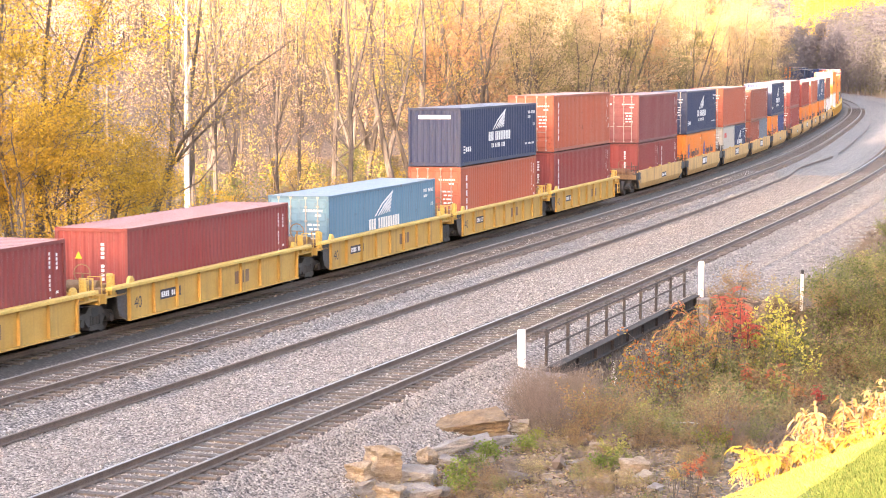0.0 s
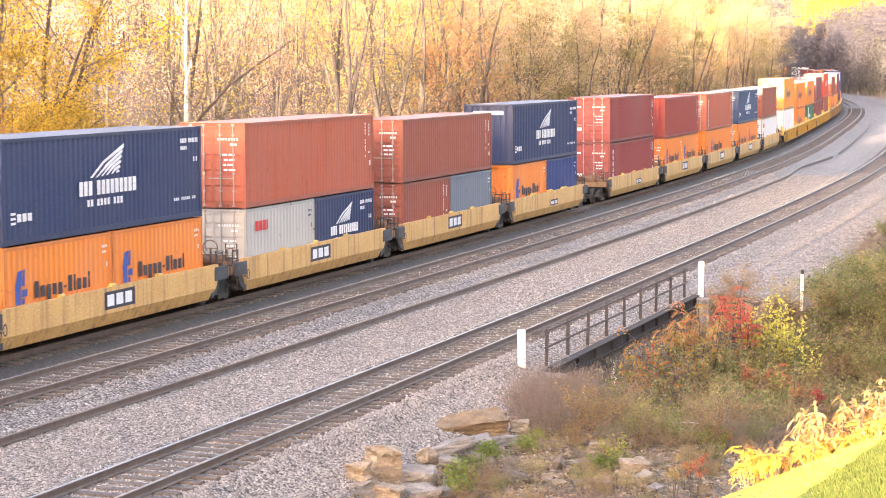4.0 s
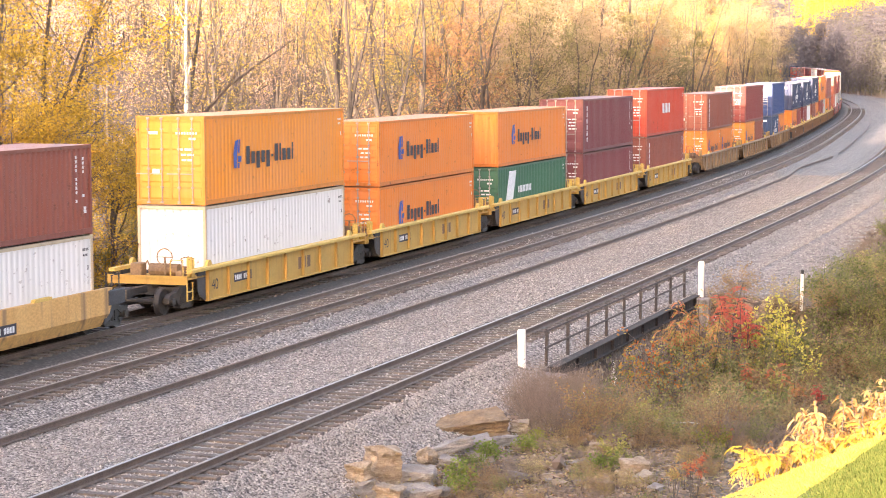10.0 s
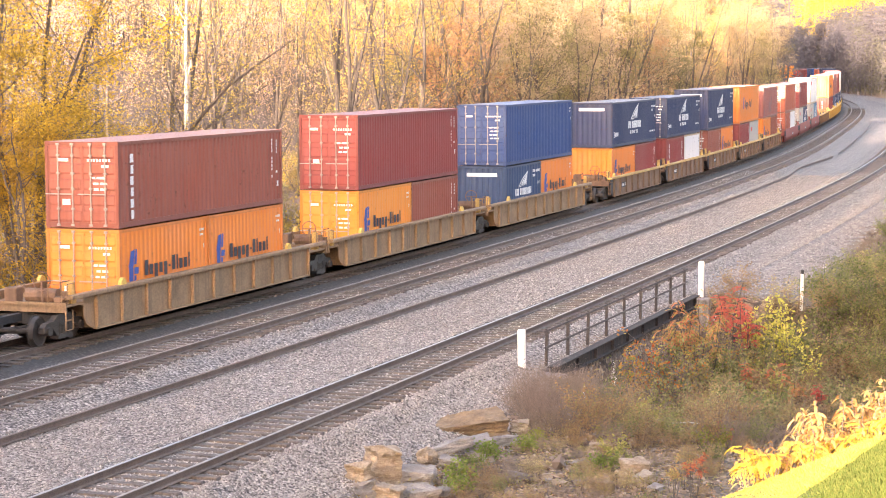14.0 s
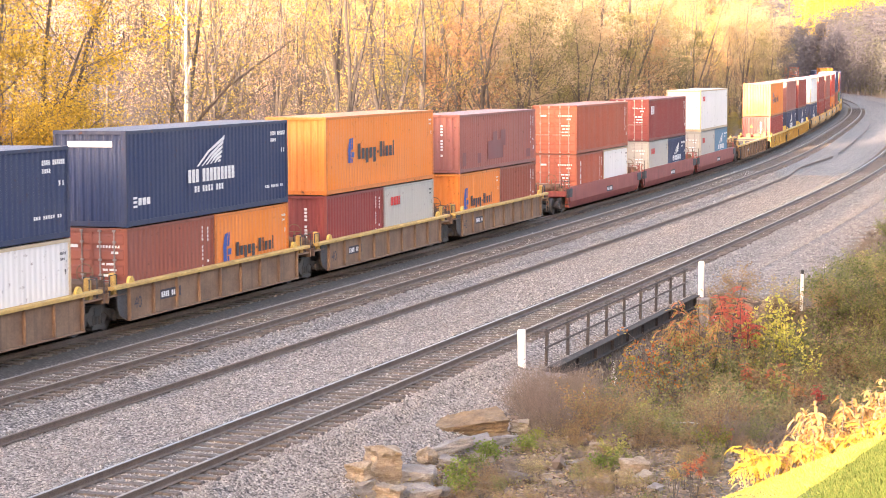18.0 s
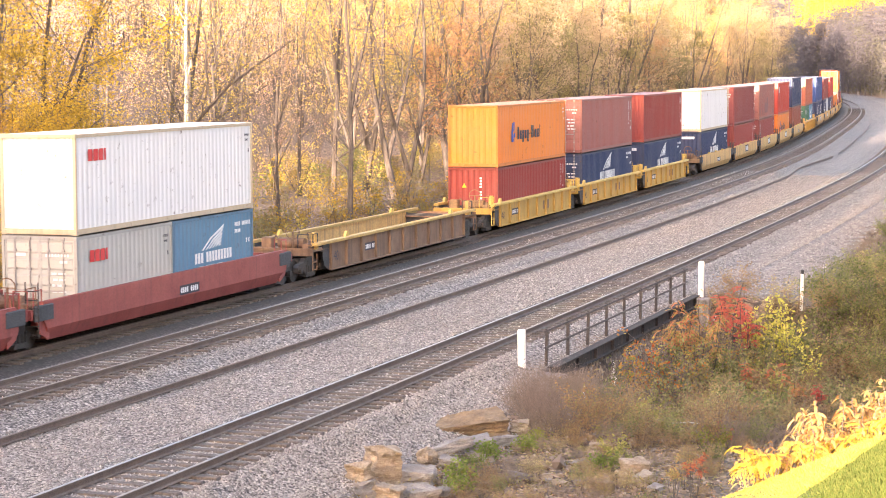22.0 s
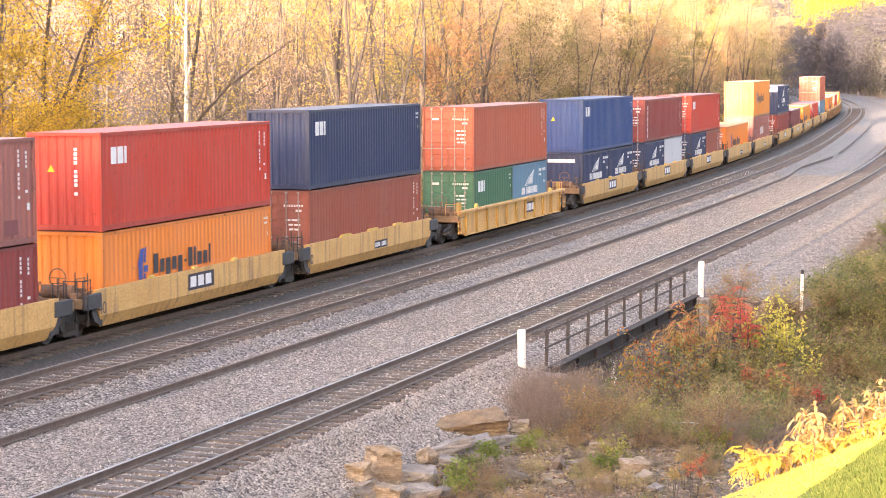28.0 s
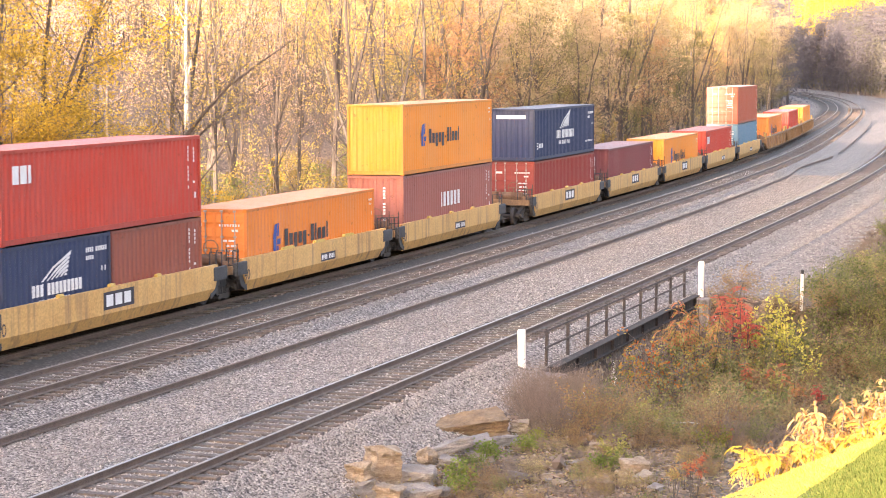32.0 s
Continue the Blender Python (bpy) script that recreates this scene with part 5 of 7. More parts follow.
def grow(seed, tall, lean, leaves, size, low, spread=0.36, limbs=13, thick=0.17, fork=0, flat=0.17, arch=0.0, rise=(0.6, 1.5), fine=2):
    """A trunk with limbs and twigs, and the leaves on them. Returns both shapes.
    fork: extra leaders; flat: the thickness of the leaf sprays; arch: how far the trunk bows over; rise: how steeply limbs leave it."""
    rnd = random.Random(seed)
    wood, crown = Shape(), Shape()
    tips = []

    def bough(p0, direction, length, r, depth):
        n = (6, 4, 3, 2)[depth]
        pts = [p0]
        d = direction.copy()
        for i in range(n):
            d = (d + Vector((rnd.gauss(0, 0.17), rnd.gauss(0, 0.17), rnd.gauss(0.05, 0.13)))).normalized()
            pts.append(pts[-1] + d * length / n)
        wood.tube(pts, [r * (1 - 0.8 * i / n) for i in range(n + 1)], 5 if depth == 0 else 3, cap=False)
        tips.extend(pts[2:])
        if depth < fine:
            for i in range((5, 3, 2)[depth]):
                q = rnd.randrange(1, n + 1)
                side = Vector((rnd.gauss(0, 1), rnd.gauss(0, 1), rnd.gauss(0.25, 0.5))).normalized()
                bough(pts[q], (d * 0.8 + side * 0.75).normalized(), length * rnd.uniform(0.35, 0.6), max(0.006, r * 0.42), depth + 1)

    def stem(foot, way, tall, thick, limbs, low):
        k = 9
        bend = Vector((rnd.gauss(0, 0.03), rnd.gauss(0, 0.03), 0)) * tall
        path = []
        for i in range(k):
            f = i / (k - 1)
            sway = Vector((rnd.gauss(0, 0.08), rnd.gauss(0, 0.08), 0)) * min(1, f * 2) + bend * math.sin(f * math.pi)
            path.append(foot + Vector((way.x * f * tall + arch * tall * f ** 1.9, way.y * f * tall, f * tall * (1 - 0.45 * arch * f) - 0.3 * (i == 0))) + sway)
        wood.tube(path, [thick * (1.25 if i == 0 else 1) * (1 - 0.88 * i / (k - 1)) for i in range(k)], 7)
        for i in range(limbs):
            f = low + (0.97 - low) * (i + rnd.random()) / limbs
            q = f * (k - 1)
            j = min(k - 2, int(q))
            t = rnd.uniform(0, 2 * math.pi)
            d = Vector((math.cos(t), math.sin(t), rnd.uniform(*rise))).normalized()
            bough(path[j].lerp(path[j + 1], q - j), d, tall * spread * (1.05 - f * 0.5) * rnd.uniform(0.65, 1.25), thick * 0.42 * (1.05 - f), 0)
        return path

    way = Vector((rnd.uniform(-lean, lean), rnd.uniform(-lean, lean), 1))
    path = stem(Vector((0, 0, 0)), way, tall, thick, limbs, low)
    for i in range(fork):
        t = rnd.uniform(0, 6.28)
        j = rnd.choice((1, 2, 3))
        stem(path[j], Vector((math.cos(t) * 0.32, math.sin(t) * 0.32, 1)), (tall - path[j].z) * rnd.uniform(0.75, 0.95), thick * 0.7, max(5, limbs // 2), 0.15)
    for i in range(leaves):
        c = tips[rnd.randrange(len(tips))] + Vector((rnd.gauss(0, 0.33), rnd.gauss(0, 0.33), rnd.gauss(0, flat)))
        sliver(crown, c, size * rnd.uniform(0.6, 1.3), rnd)
    return wood.mesh("trunk"), crown.mesh("crown")


# kind: height, lean, leaf count, leaf size, where the limbs begin, spread, limbs, thickness, leaf colour, bark, label, form
SPRAY = dict(fork=2, flat=0.09, rise=(0.15, 0.9))
BARE = dict(fork=1, fine=3)
TREES = [
    (14, 0.05, 15000, 0.056, 0.16, 0.46, 10, 0.2, GOLD_LEAF, BARK, "tall golden-leaved autumn maple with spreading dark limbs", SPRAY),
    (17, 0.03, 2600, 0.06, 0.22, 0.26, 14, 0.19, OLIVE_LEAF, BARK, "thinly leaved yellow-green autumn tree in the wood", dict(fork=1)),
    (16, 0.05, 4200, 0.055, 0.16, 0.30, 12, 0.15, PINK_LEAF, BARK, "nearly bare tan autumn tree in the wood", BARE),
    (14, 0.08, 6500, 0.08, 0.08, 0.36, 13, 0.15, RUSSET_LEAF, BARK, "russet-leaved autumn tree in the wood", dict(fork=1)),
    (18, 0.02, 1200, 0.06, 0.40, 0.20, 11, 0.16, GOLD_LEAF, BARK_PALE, "slim pale-barked birch with few gold leaves", dict()),
    (10, 0.10, 7000, 0.075, 0.05, 0.42, 13, 0.12, OLIVE_LEAF, BARK, "low bushy yellow-green tree at the wood's edge", SPRAY),
    (15, 0.05, 7000, 0.08, 0.12, 0.36, 12, 0.17, BRIGHT_LEAF, BARK, "bright yellow autumn tree in the wood", dict(fork=1)),
    (13, 0.0, 900, 0.06, 0.42, 0.36, 11, 0.17, OLIVE_LEAF, BARK, "leaning dark tree bowed over at the wood's edge", dict(arch=0.5, fine=3)),
    (16, 0.06, 1500, 0.055, 0.14, 0.34, 11, 0.15, BRIGHT_LEAF, BARK, "bare grey autumn tree in the wood", BARE),
    (14, 0.06, 9000, 0.08, 0.03, 0.36, 14, 0.16, TAN_LEAF, BARK, "dull tan-olive autumn tree near the bend", dict(fork=1)),
    (7.5, 0.12, 11000, 0.052, 0.10, 0.6, 11, 0.10, AMBER_GOLD, BARK, "low golden maple with drooping layered sprays of leaves", SPRAY),
    (13, 0.06, 9000, 0.08, 0.03, 0.36, 14, 0.15, MOSS_LEAF, BARK, "dull olive-green tree near the bend", dict(fork=1)),
]


def plant(kind, s, d, turn, size, variant=0):
    h, lean, n, ls, low, spread, limbs, thick, leaves, bark, label, form = TREES[kind]
    trunk, crown = shared(("tree", kind, variant), lambda: grow(31 + kind + 50 * variant, h, lean, n, ls, low, spread, limbs, thick, **form))
    x, y, _ = line(s, d)
    m = Matrix.Translation((x, y, height(s, d) - 0.05)) @ Matrix.Rotation(turn, 4, "Z") @ Matrix.Scale(size, 4)
    tree = thing("tree", label, "tree", "trees of the wood", m=m)
    part("trunk", trunk, bark, tree)
    part("crown", crown, leaves, tree)
    return tree


def build_woods():
    rnd = random.Random(12)
    # the trees that stand out at the wood's edge
    for kind, s, d, turn, size in ((0, 36.2, -9.4, 0.3, 0.95), (0, 39.5, -10.6, 2.1, 1.0), (7, 45.6, -9.0, -0.35, 1.0), (7, 47.5, -10.2, 0.1, 0.8), (4, 59.0, -13.5, 0.0, 1.0),
                                   (10, 33.8, -8.2, 0.0, 1.0), (10, 36.0, -7.9, 1.3, 0.85), (10, 38.6, -8.6, 2.9, 1.0), (10, 41.0, -8.3, 4.4, 0.8), (10, 43.8, -9.8, 5.2, 0.8), (10, 35.0, -11.5, 2.0, 1.25), (10, 50.0, -11.5, 1.0, 0.5), (1, 148.0, -12.0, 1.0, 1.2), (1, 152.0, -12.6, 4.0, 1.25), (1, 96.0, -11.0, 2.0, 1.1)):
        plant(kind, s, d, turn, size)
    # from the head of the view to the bend: gold maples, then thin bare trees, then russet and low ones
    belts = ((47, (2, 8, 2, 8, 6)), (92, (8, 8, 8, 2, 1, 8, 2)), (118, (2, 8, 3, 8, 1, 9, 11)), (150, (9, 8, 11, 3, 2, 9)), (400, (9, 11, 8, 3, 11, 9, 8)))
    for d0, d1, step in ((-9.5, -13.5, 5.0), (-13.5, -22, 4.8), (-22, -44, 4.6)):
        s = 30.0 if d0 < -10 else 48.0
        while s < 330:
            mix = next(m for edge, m in belts if s < edge)
            plant(rnd.choice(mix), s + rnd.uniform(-1.5, 1.5), rnd.uniform(d0, d1), rnd.uniform(0, 6.28), rnd.uniform(0.75, 1.15), rnd.randrange(2))
            s += step * rnd.uniform(0.7, 1.35) * (1 if s < 170 else 1.5)
    s = 215.0
    while s < 470:
        plant(rnd.choice((9, 2, 11, 3, 9, 8)), s, rnd.uniform(24, 55), rnd.uniform(0, 6.28), rnd.uniform(0.6, 0.9))
        s += rnd.uniform(3.5, 8)


def build_thicket():
    """Saplings and brush between the trunks: thin forked stems with scattered small leaves."""
    rnd = random.Random(41)
    for name, label, mats, count, s0, s1, d0, d1, h0, h1, leaves in (
            ("thicket", "thin grey saplings and brush under the trees", (PINK_LEAF, OLIVE_LEAF, BRIGHT_LEAF), 260, 48, 175, -18, -46, 2.0, 5.0, 110),
            ("edge_brush", "olive and amber brush along the wood's edge", (AMBER_GOLD, MOSS_LEAF, BROWN_LEAF), 420, 32, 150, -7.0, -13, 0.8, 2.6, 150)):
        stems, crowns = Shape(), [Shape() for _ in mats]
        for i in range(count):
            s, d = s0 + (s1 - s0) * rnd.random() ** 1.3, rnd.uniform(d0, d1)
            x, y, _ = line(s, d)
            foot = Vector((x, y, height(s, d) - 0.1))
            h = rnd.uniform(h0, h1)
            crown = crowns[0 if name == "edge_brush" and s < 47 else rnd.randrange(len(mats))]
            for q in range(2):
                top = foot + Vector((rnd.gauss(0, 0.16) * h, rnd.gauss(0, 0.16) * h, h * rnd.uniform(0.7, 1)))
                mid = foot.lerp(top, 0.5) + Vector((rnd.gauss(0, 0.06) * h, rnd.gauss(0, 0.06) * h, 0))
                stems.tube([foot, mid, top], [0.008 * h, 0.006 * h, 0.002 * h], 3, cap=False)
                for j in range(5):
                    a = foot.lerp(mid, rnd.uniform(0.4, 1)) if j < 2 else mid.lerp(top, rnd.random())
                    b = a + Vector((rnd.gauss(0, 0.2), rnd.gauss(0, 0.2), rnd.uniform(0, 0.3))) * h * 0.7
                    stems.tube([a, b], [0.004 * h, 0.0015 * h], 3, cap=False)
                    for w in range(leaves // 10):
                        c = a.lerp(b, rnd.uniform(0.3, 1.1)) + Vector((rnd.gauss(0, 0.12), rnd.gauss(0, 0.12), rnd.gauss(0, 0.1)))
                        sliver(crown, c, rnd.uniform(0.035, 0.075), rnd)
        base = thing(name, label, "brush", kind="stuff")
        part("thicket_stem", stems, BARK, base)
        for sh, mat in zip(crowns, mats):
            part("foliage", sh, mat, base)


def far_woods(name, label, places, leaf_mats, size, seed, count=90, low=0.12, wide=0.22, stem_mat=None):
    """Woods too far to tell tree from tree: masses of foliage with gaps over thin stems."""
    rnd = random.Random(seed)
    shapes = [Shape() for _ in leaf_mats]
    stems = Shape()
    for x, y, z, h in places:
        sh = shapes[rnd.randrange(len(shapes))]
        stems.tube([(x, y, z - 0.3), (x + rnd.uniform(-0.8, 0.8), y + rnd.uniform(-0.8, 0.8), z + h * 0.9)], [0.012 * h, 0.003 * h], 4, cap=False)
        r = h * wide * rnd.uniform(0.72, 1.25)
        for i in range(int(rnd.uniform(0.7, 1.3) * count)):
            f = rnd.random() ** 0.7
            t, q = rnd.uniform(0, 6.28), r * (1.1 - 0.6 * f) * math.sqrt(rnd.random())
            sliver(sh, Vector((x + math.cos(t) * q, y + math.sin(t) * q, z + h * (low + (1 - low) * f))), size * rnd.uniform(0.5, 1.3), rnd)
    base = thing(name, label, "woods", kind="stuff")
    part("woodland_stem", stems, stem_mat or BARK, base)
    for sh, mat in zip(shapes, leaf_mats):
        part("foliage", sh, mat, base)
    return base


def build_far_woods():
    rnd = random.Random(77)
    left = []
    for i in range(640):
        s, d = rnd.uniform(60, 430), -rnd.uniform(40, 88)
        x, y, _ = line(s, d)
        left.append((x, y, height(s, d), rnd.uniform(7, 14)))
    far_woods("hillside_woods", "sunlit pink and gold autumn woods on the hillside", left, [PINK_LEAF, PINK_LEAF, OLIVE_LEAF, PINK_LEAF, BRIGHT_LEAF, PINK_LEAF], 0.125, 5, 560, 0.0)
    side = []
    for i in range(460):
        s, d = rnd.uniform(135, 420), -rnd.uniform(11, 60)
        x, y, _ = line(s, d)
        side.append((x, y, height(s, d) - 0.3, rnd.uniform(9, 16) + 6 * smooth(220, 300, s)))
    far_woods("bend_woods", "dense dull olive and russet autumn woods along the bend", side, [TAN_LEAF, MOSS_LEAF, RUSSET_LEAF, MOSS_LEAF, TAN_LEAF, RUSSET_LEAF], 0.14, 9, 620, 0.0)
    low = []
    for i in range(330):
        s = 34 + 240 * rnd.random() ** 1.4
        d = -rnd.uniform(7.2, 24)
        x, y, _ = line(s, d)
        low.append((x, y, height(s, d) - 0.2, rnd.uniform(1.2, 3.0)))
    far_woods("undergrowth", "yellow-green and russet undergrowth at the wood's edge", low, [OLIVE_LEAF, AMBER_GOLD, BROWN_LEAF, MOSS_LEAF, GREEN_LEAF], 0.07, 10, 380, 0.0, 0.55)
    ahead, crest = [], []
    for i in range(560):
        s, d = rnd.uniform(330, 620), 17.5 + 120 * rnd.random() ** 1.7
        x, y, _ = line(s, d)
        spot = (x, y, height(s, d) - 0.3)
        if s > 455 and d > 34:
            crest.append((*spot, rnd.uniform(14, 21)))
        else:
            ahead.append((*spot, rnd.uniform(9, 15)))
    for i in range(190):
        s, d = rnd.uniform(320, 560), -rnd.uniform(7, 50)
        x, y, _ = line(s, d)
        ahead.append((x, y, height(s, d) - 0.3, rnd.uniform(18, 28)))
    for i in range(120):
        s, d = rnd.uniform(440, 545), rnd.uniform(14, 52)
        x, y, _ = line(s, d)
        ahead.append((x, y, height(s, d) - 0.3, rnd.uniform(12.5, 17)))
    for i in range(80):
        s, d = rnd.uniform(545, 635), rnd.uniform(24, 62)
        x, y, _ = line(s, d)
        crest.append((x, y, height(s, d) - 0.3, rnd.uniform(24, 31)))
    far_woods("distant_woods", "autumn woods beyond the bend, haze put into their grey-violet leaves", ahead, [HAZE_LEAF, HAZE_LEAF, HAZE_GREEN, HAZE_LEAF], 0.25, 6, 800, 0.0, 0.24, HAZE_LEAF)
    far_woods("crest_woods", "sunlit yellow autumn woods on the crest beyond the bend", crest, [OLIVE_LEAF, GOLD_LEAF, OLIVE_LEAF, BRIGHT_LEAF], 0.32, 7, 620, 0.0, 0.32, OLIVE_LEAF)
    # Out of view: woods added sunward of the line to keep sun off it.
    behind = []
    side = Vector((SUN_WAY.y, -SUN_WAY.x, 0))
    while len(behind) < 520:
        u, w = rnd.uniform(-43, -8), rnd.uniform(110, 250)
        q = -SUN_WAY * w + side * u
        gap = np.hypot(LINE_X - q.x, LINE_Y - q.y)
        i = int(gap.argmin())
        s = float(S_AXIS[i])
        d = (q.x - LINE_X[i]) * math.sin(HEADING[i]) - (q.y - LINE_Y[i]) * math.cos(HEADING[i])
        if not -7 < d < 19 and s > -270:
            behind.append((q.x, q.y, height(s, d), rnd.uniform(19, 25)))
    far_woods("woods_behind", "unseen autumn woods up the line, set to shade the tracks", behind, [OLIVE_LEAF, RUSSET_LEAF, GOLD_LEAF], 1.9, 8, 90, 0.02)


# ---- things beside the line ----
def bedded(name, lo, hi):
    """Sandstone: beds of differing tone, stained patches and grit."""
    mat, nt, b = material(name)
    beds = node(nt, "ShaderNodeTexNoise", {"Vector": place(nt, (1.2, 1.2, 4.5), True), "Scale": 1.9, "Detail": 8.0, "Roughness": 0.75}).outputs[0]
    v = place(nt, apart=True)
    big = node(nt, "ShaderNodeTexNoise", {"Vector": v, "Scale": 2.4, "Detail": 5.0}).outputs[0]
    grit = node(nt, "ShaderNodeTexNoise", {"Vector": v, "Scale": 38.0, "Detail": 3.0}).outputs[0]
    col = ramp(nt, beds, [(0.36, tuple(c * 0.55 for c in lo)), (0.48, lo), (0.62, hi)])
    col = mixed(nt, ramp(nt, big, [(0.42, (0, 0, 0)), (0.62, (0.6, 0.6, 0.6))]), col, (0.17, 0.145, 0.12))
    col = mixed(nt, 0.45, col, mixed(nt, grit, tuple(c * 0.3 for c in lo), tuple(min(1, c * 1.4) for c in hi)))
    nt.links.new(col, b.inputs["Base Color"])
    b.inputs["Roughness"].default_value = 0.92
    bump(nt, b, beds, 1.0, 0.09)
    return mat


ROCK = bedded("tan sandstone", (0.235, 0.155, 0.09), (0.50, 0.40, 0.285))
ROCK_EARTH = bedded("earth-stained sandstone", (0.15, 0.10, 0.06), (0.33, 0.225, 0.125))
ROCK_GREY = bedded("grey sandstone", (0.17, 0.152, 0.138), (0.37, 0.335, 0.30))
POST_WHITE = grainy("chalky white post paint", ((0.70, 0.68, 0.60), (0.85, 0.83, 0.76)), 2.0, 0.7, streak=((0.3, 0.27, 0.2), 0.4), stain=0.15)
RAILING = grainy("rusty railing steel", ((0.028, 0.021, 0.018), (0.07, 0.055, 0.046)), 3.0, 0.85)
GIRDER = grainy("black-brown girder steel", ((0.018, 0.015, 0.013), (0.045, 0.035, 0.03)), 1.5, 0.95, streak=((0.09, 0.055, 0.04), 0.5))
CONCRETE = grainy("stained concrete", ((0.20, 0.18, 0.165), (0.36, 0.33, 0.31)), 1.2, 0.9, streak=((0.1, 0.09, 0.08), 0.6))
CAP_BLACK = grainy("black cap paint", ((0.015, 0.015, 0.015), (0.03, 0.03, 0.03)), 2.0, 0.6)


def rugged(size, rnd, cuts):
    """A broken block: the hull of a few corners, cut finer, with chipped faces and ledges along its beds."""
    bm = bmesh.new()
    for i in range(13):
        if i < 8:
            p = Vector(((i & 1) * 2 - 1, (i & 2) - 1, (i >> 2) * 2 - 1))
            p = Vector((p.x * rnd.uniform(0.5, 1), p.y * rnd.uniform(0.5, 1), p.z * rnd.uniform(0.45, 1)))
        else:
            p = Vector((rnd.uniform(-1, 1), rnd.uniform(-1, 1), rnd.uniform(-1, 1)))
            p *= rnd.uniform(0.85, 1.0) / max(abs(p.x), abs(p.y), abs(p.z))
        bm.verts.new(Vector((p.x * size[0], p.y * size[1], p.z * size[2])))
    bmesh.ops.convex_hull(bm, input=bm.verts[:])
    bmesh.ops.delete(bm, geom=[v for v in bm.verts if not v.link_faces], context="VERTS")
    for k in cuts:
        bmesh.ops.subdivide_edges(bm, edges=bm.edges[:], cuts=k, use_grid_fill=True)
    bm.normal_update()
    off = Vector((rnd.uniform(0, 50), rnd.uniform(0, 50), rnd.uniform(0, 50)))
    unit = min(size)
    moved = []
    for v in bm.verts:
        q = v.co / unit
        rough = noise.fractal(q * 1.7 + off, 0.9, 2.2, 4) * 0.13
        tilt = q.z + 0.25 * noise.noise(q * 0.6 + off)
        bed = noise.cell(Vector((off.x, off.y, tilt * 2.6))) * 0.17
        chip = -0.12 if noise.noise(q * 1.1 - off) > 0.33 else 0.0
        flat_way = Vector((v.normal.x, v.normal.y, 0))
        moved.append(v.co + (v.normal * (rough + chip) + flat_way * bed) * unit)
    for v, p in zip(bm.verts, moved):
        v.co = p
    me = bpy.data.meshes.new("rock")
    bm.to_mesh(me)
    bm.free()
    return me


def boulder(s, d, size, seed, mat, turn, tip, lift, layers):
    """A block of sandstone, split along its beds."""
    rnd = random.Random(seed)
    me = rugged(size, rnd, (2, 2) if layers else (2,))
    me.materials.append(mat)
    x, y, a = line(s, d)
    ob = new("rock", me)
    ob.matrix_basis = pose(x, y, height(s, d) + lift, rnd.uniform(-14, 14), tip + rnd.uniform(-6, 6), math.degrees(a) + turn)
    tagged(ob, ("tan" if mat is ROCK else "grey") + " broken sandstone block beside the tracks", "rock", "rocks beside the tracks")


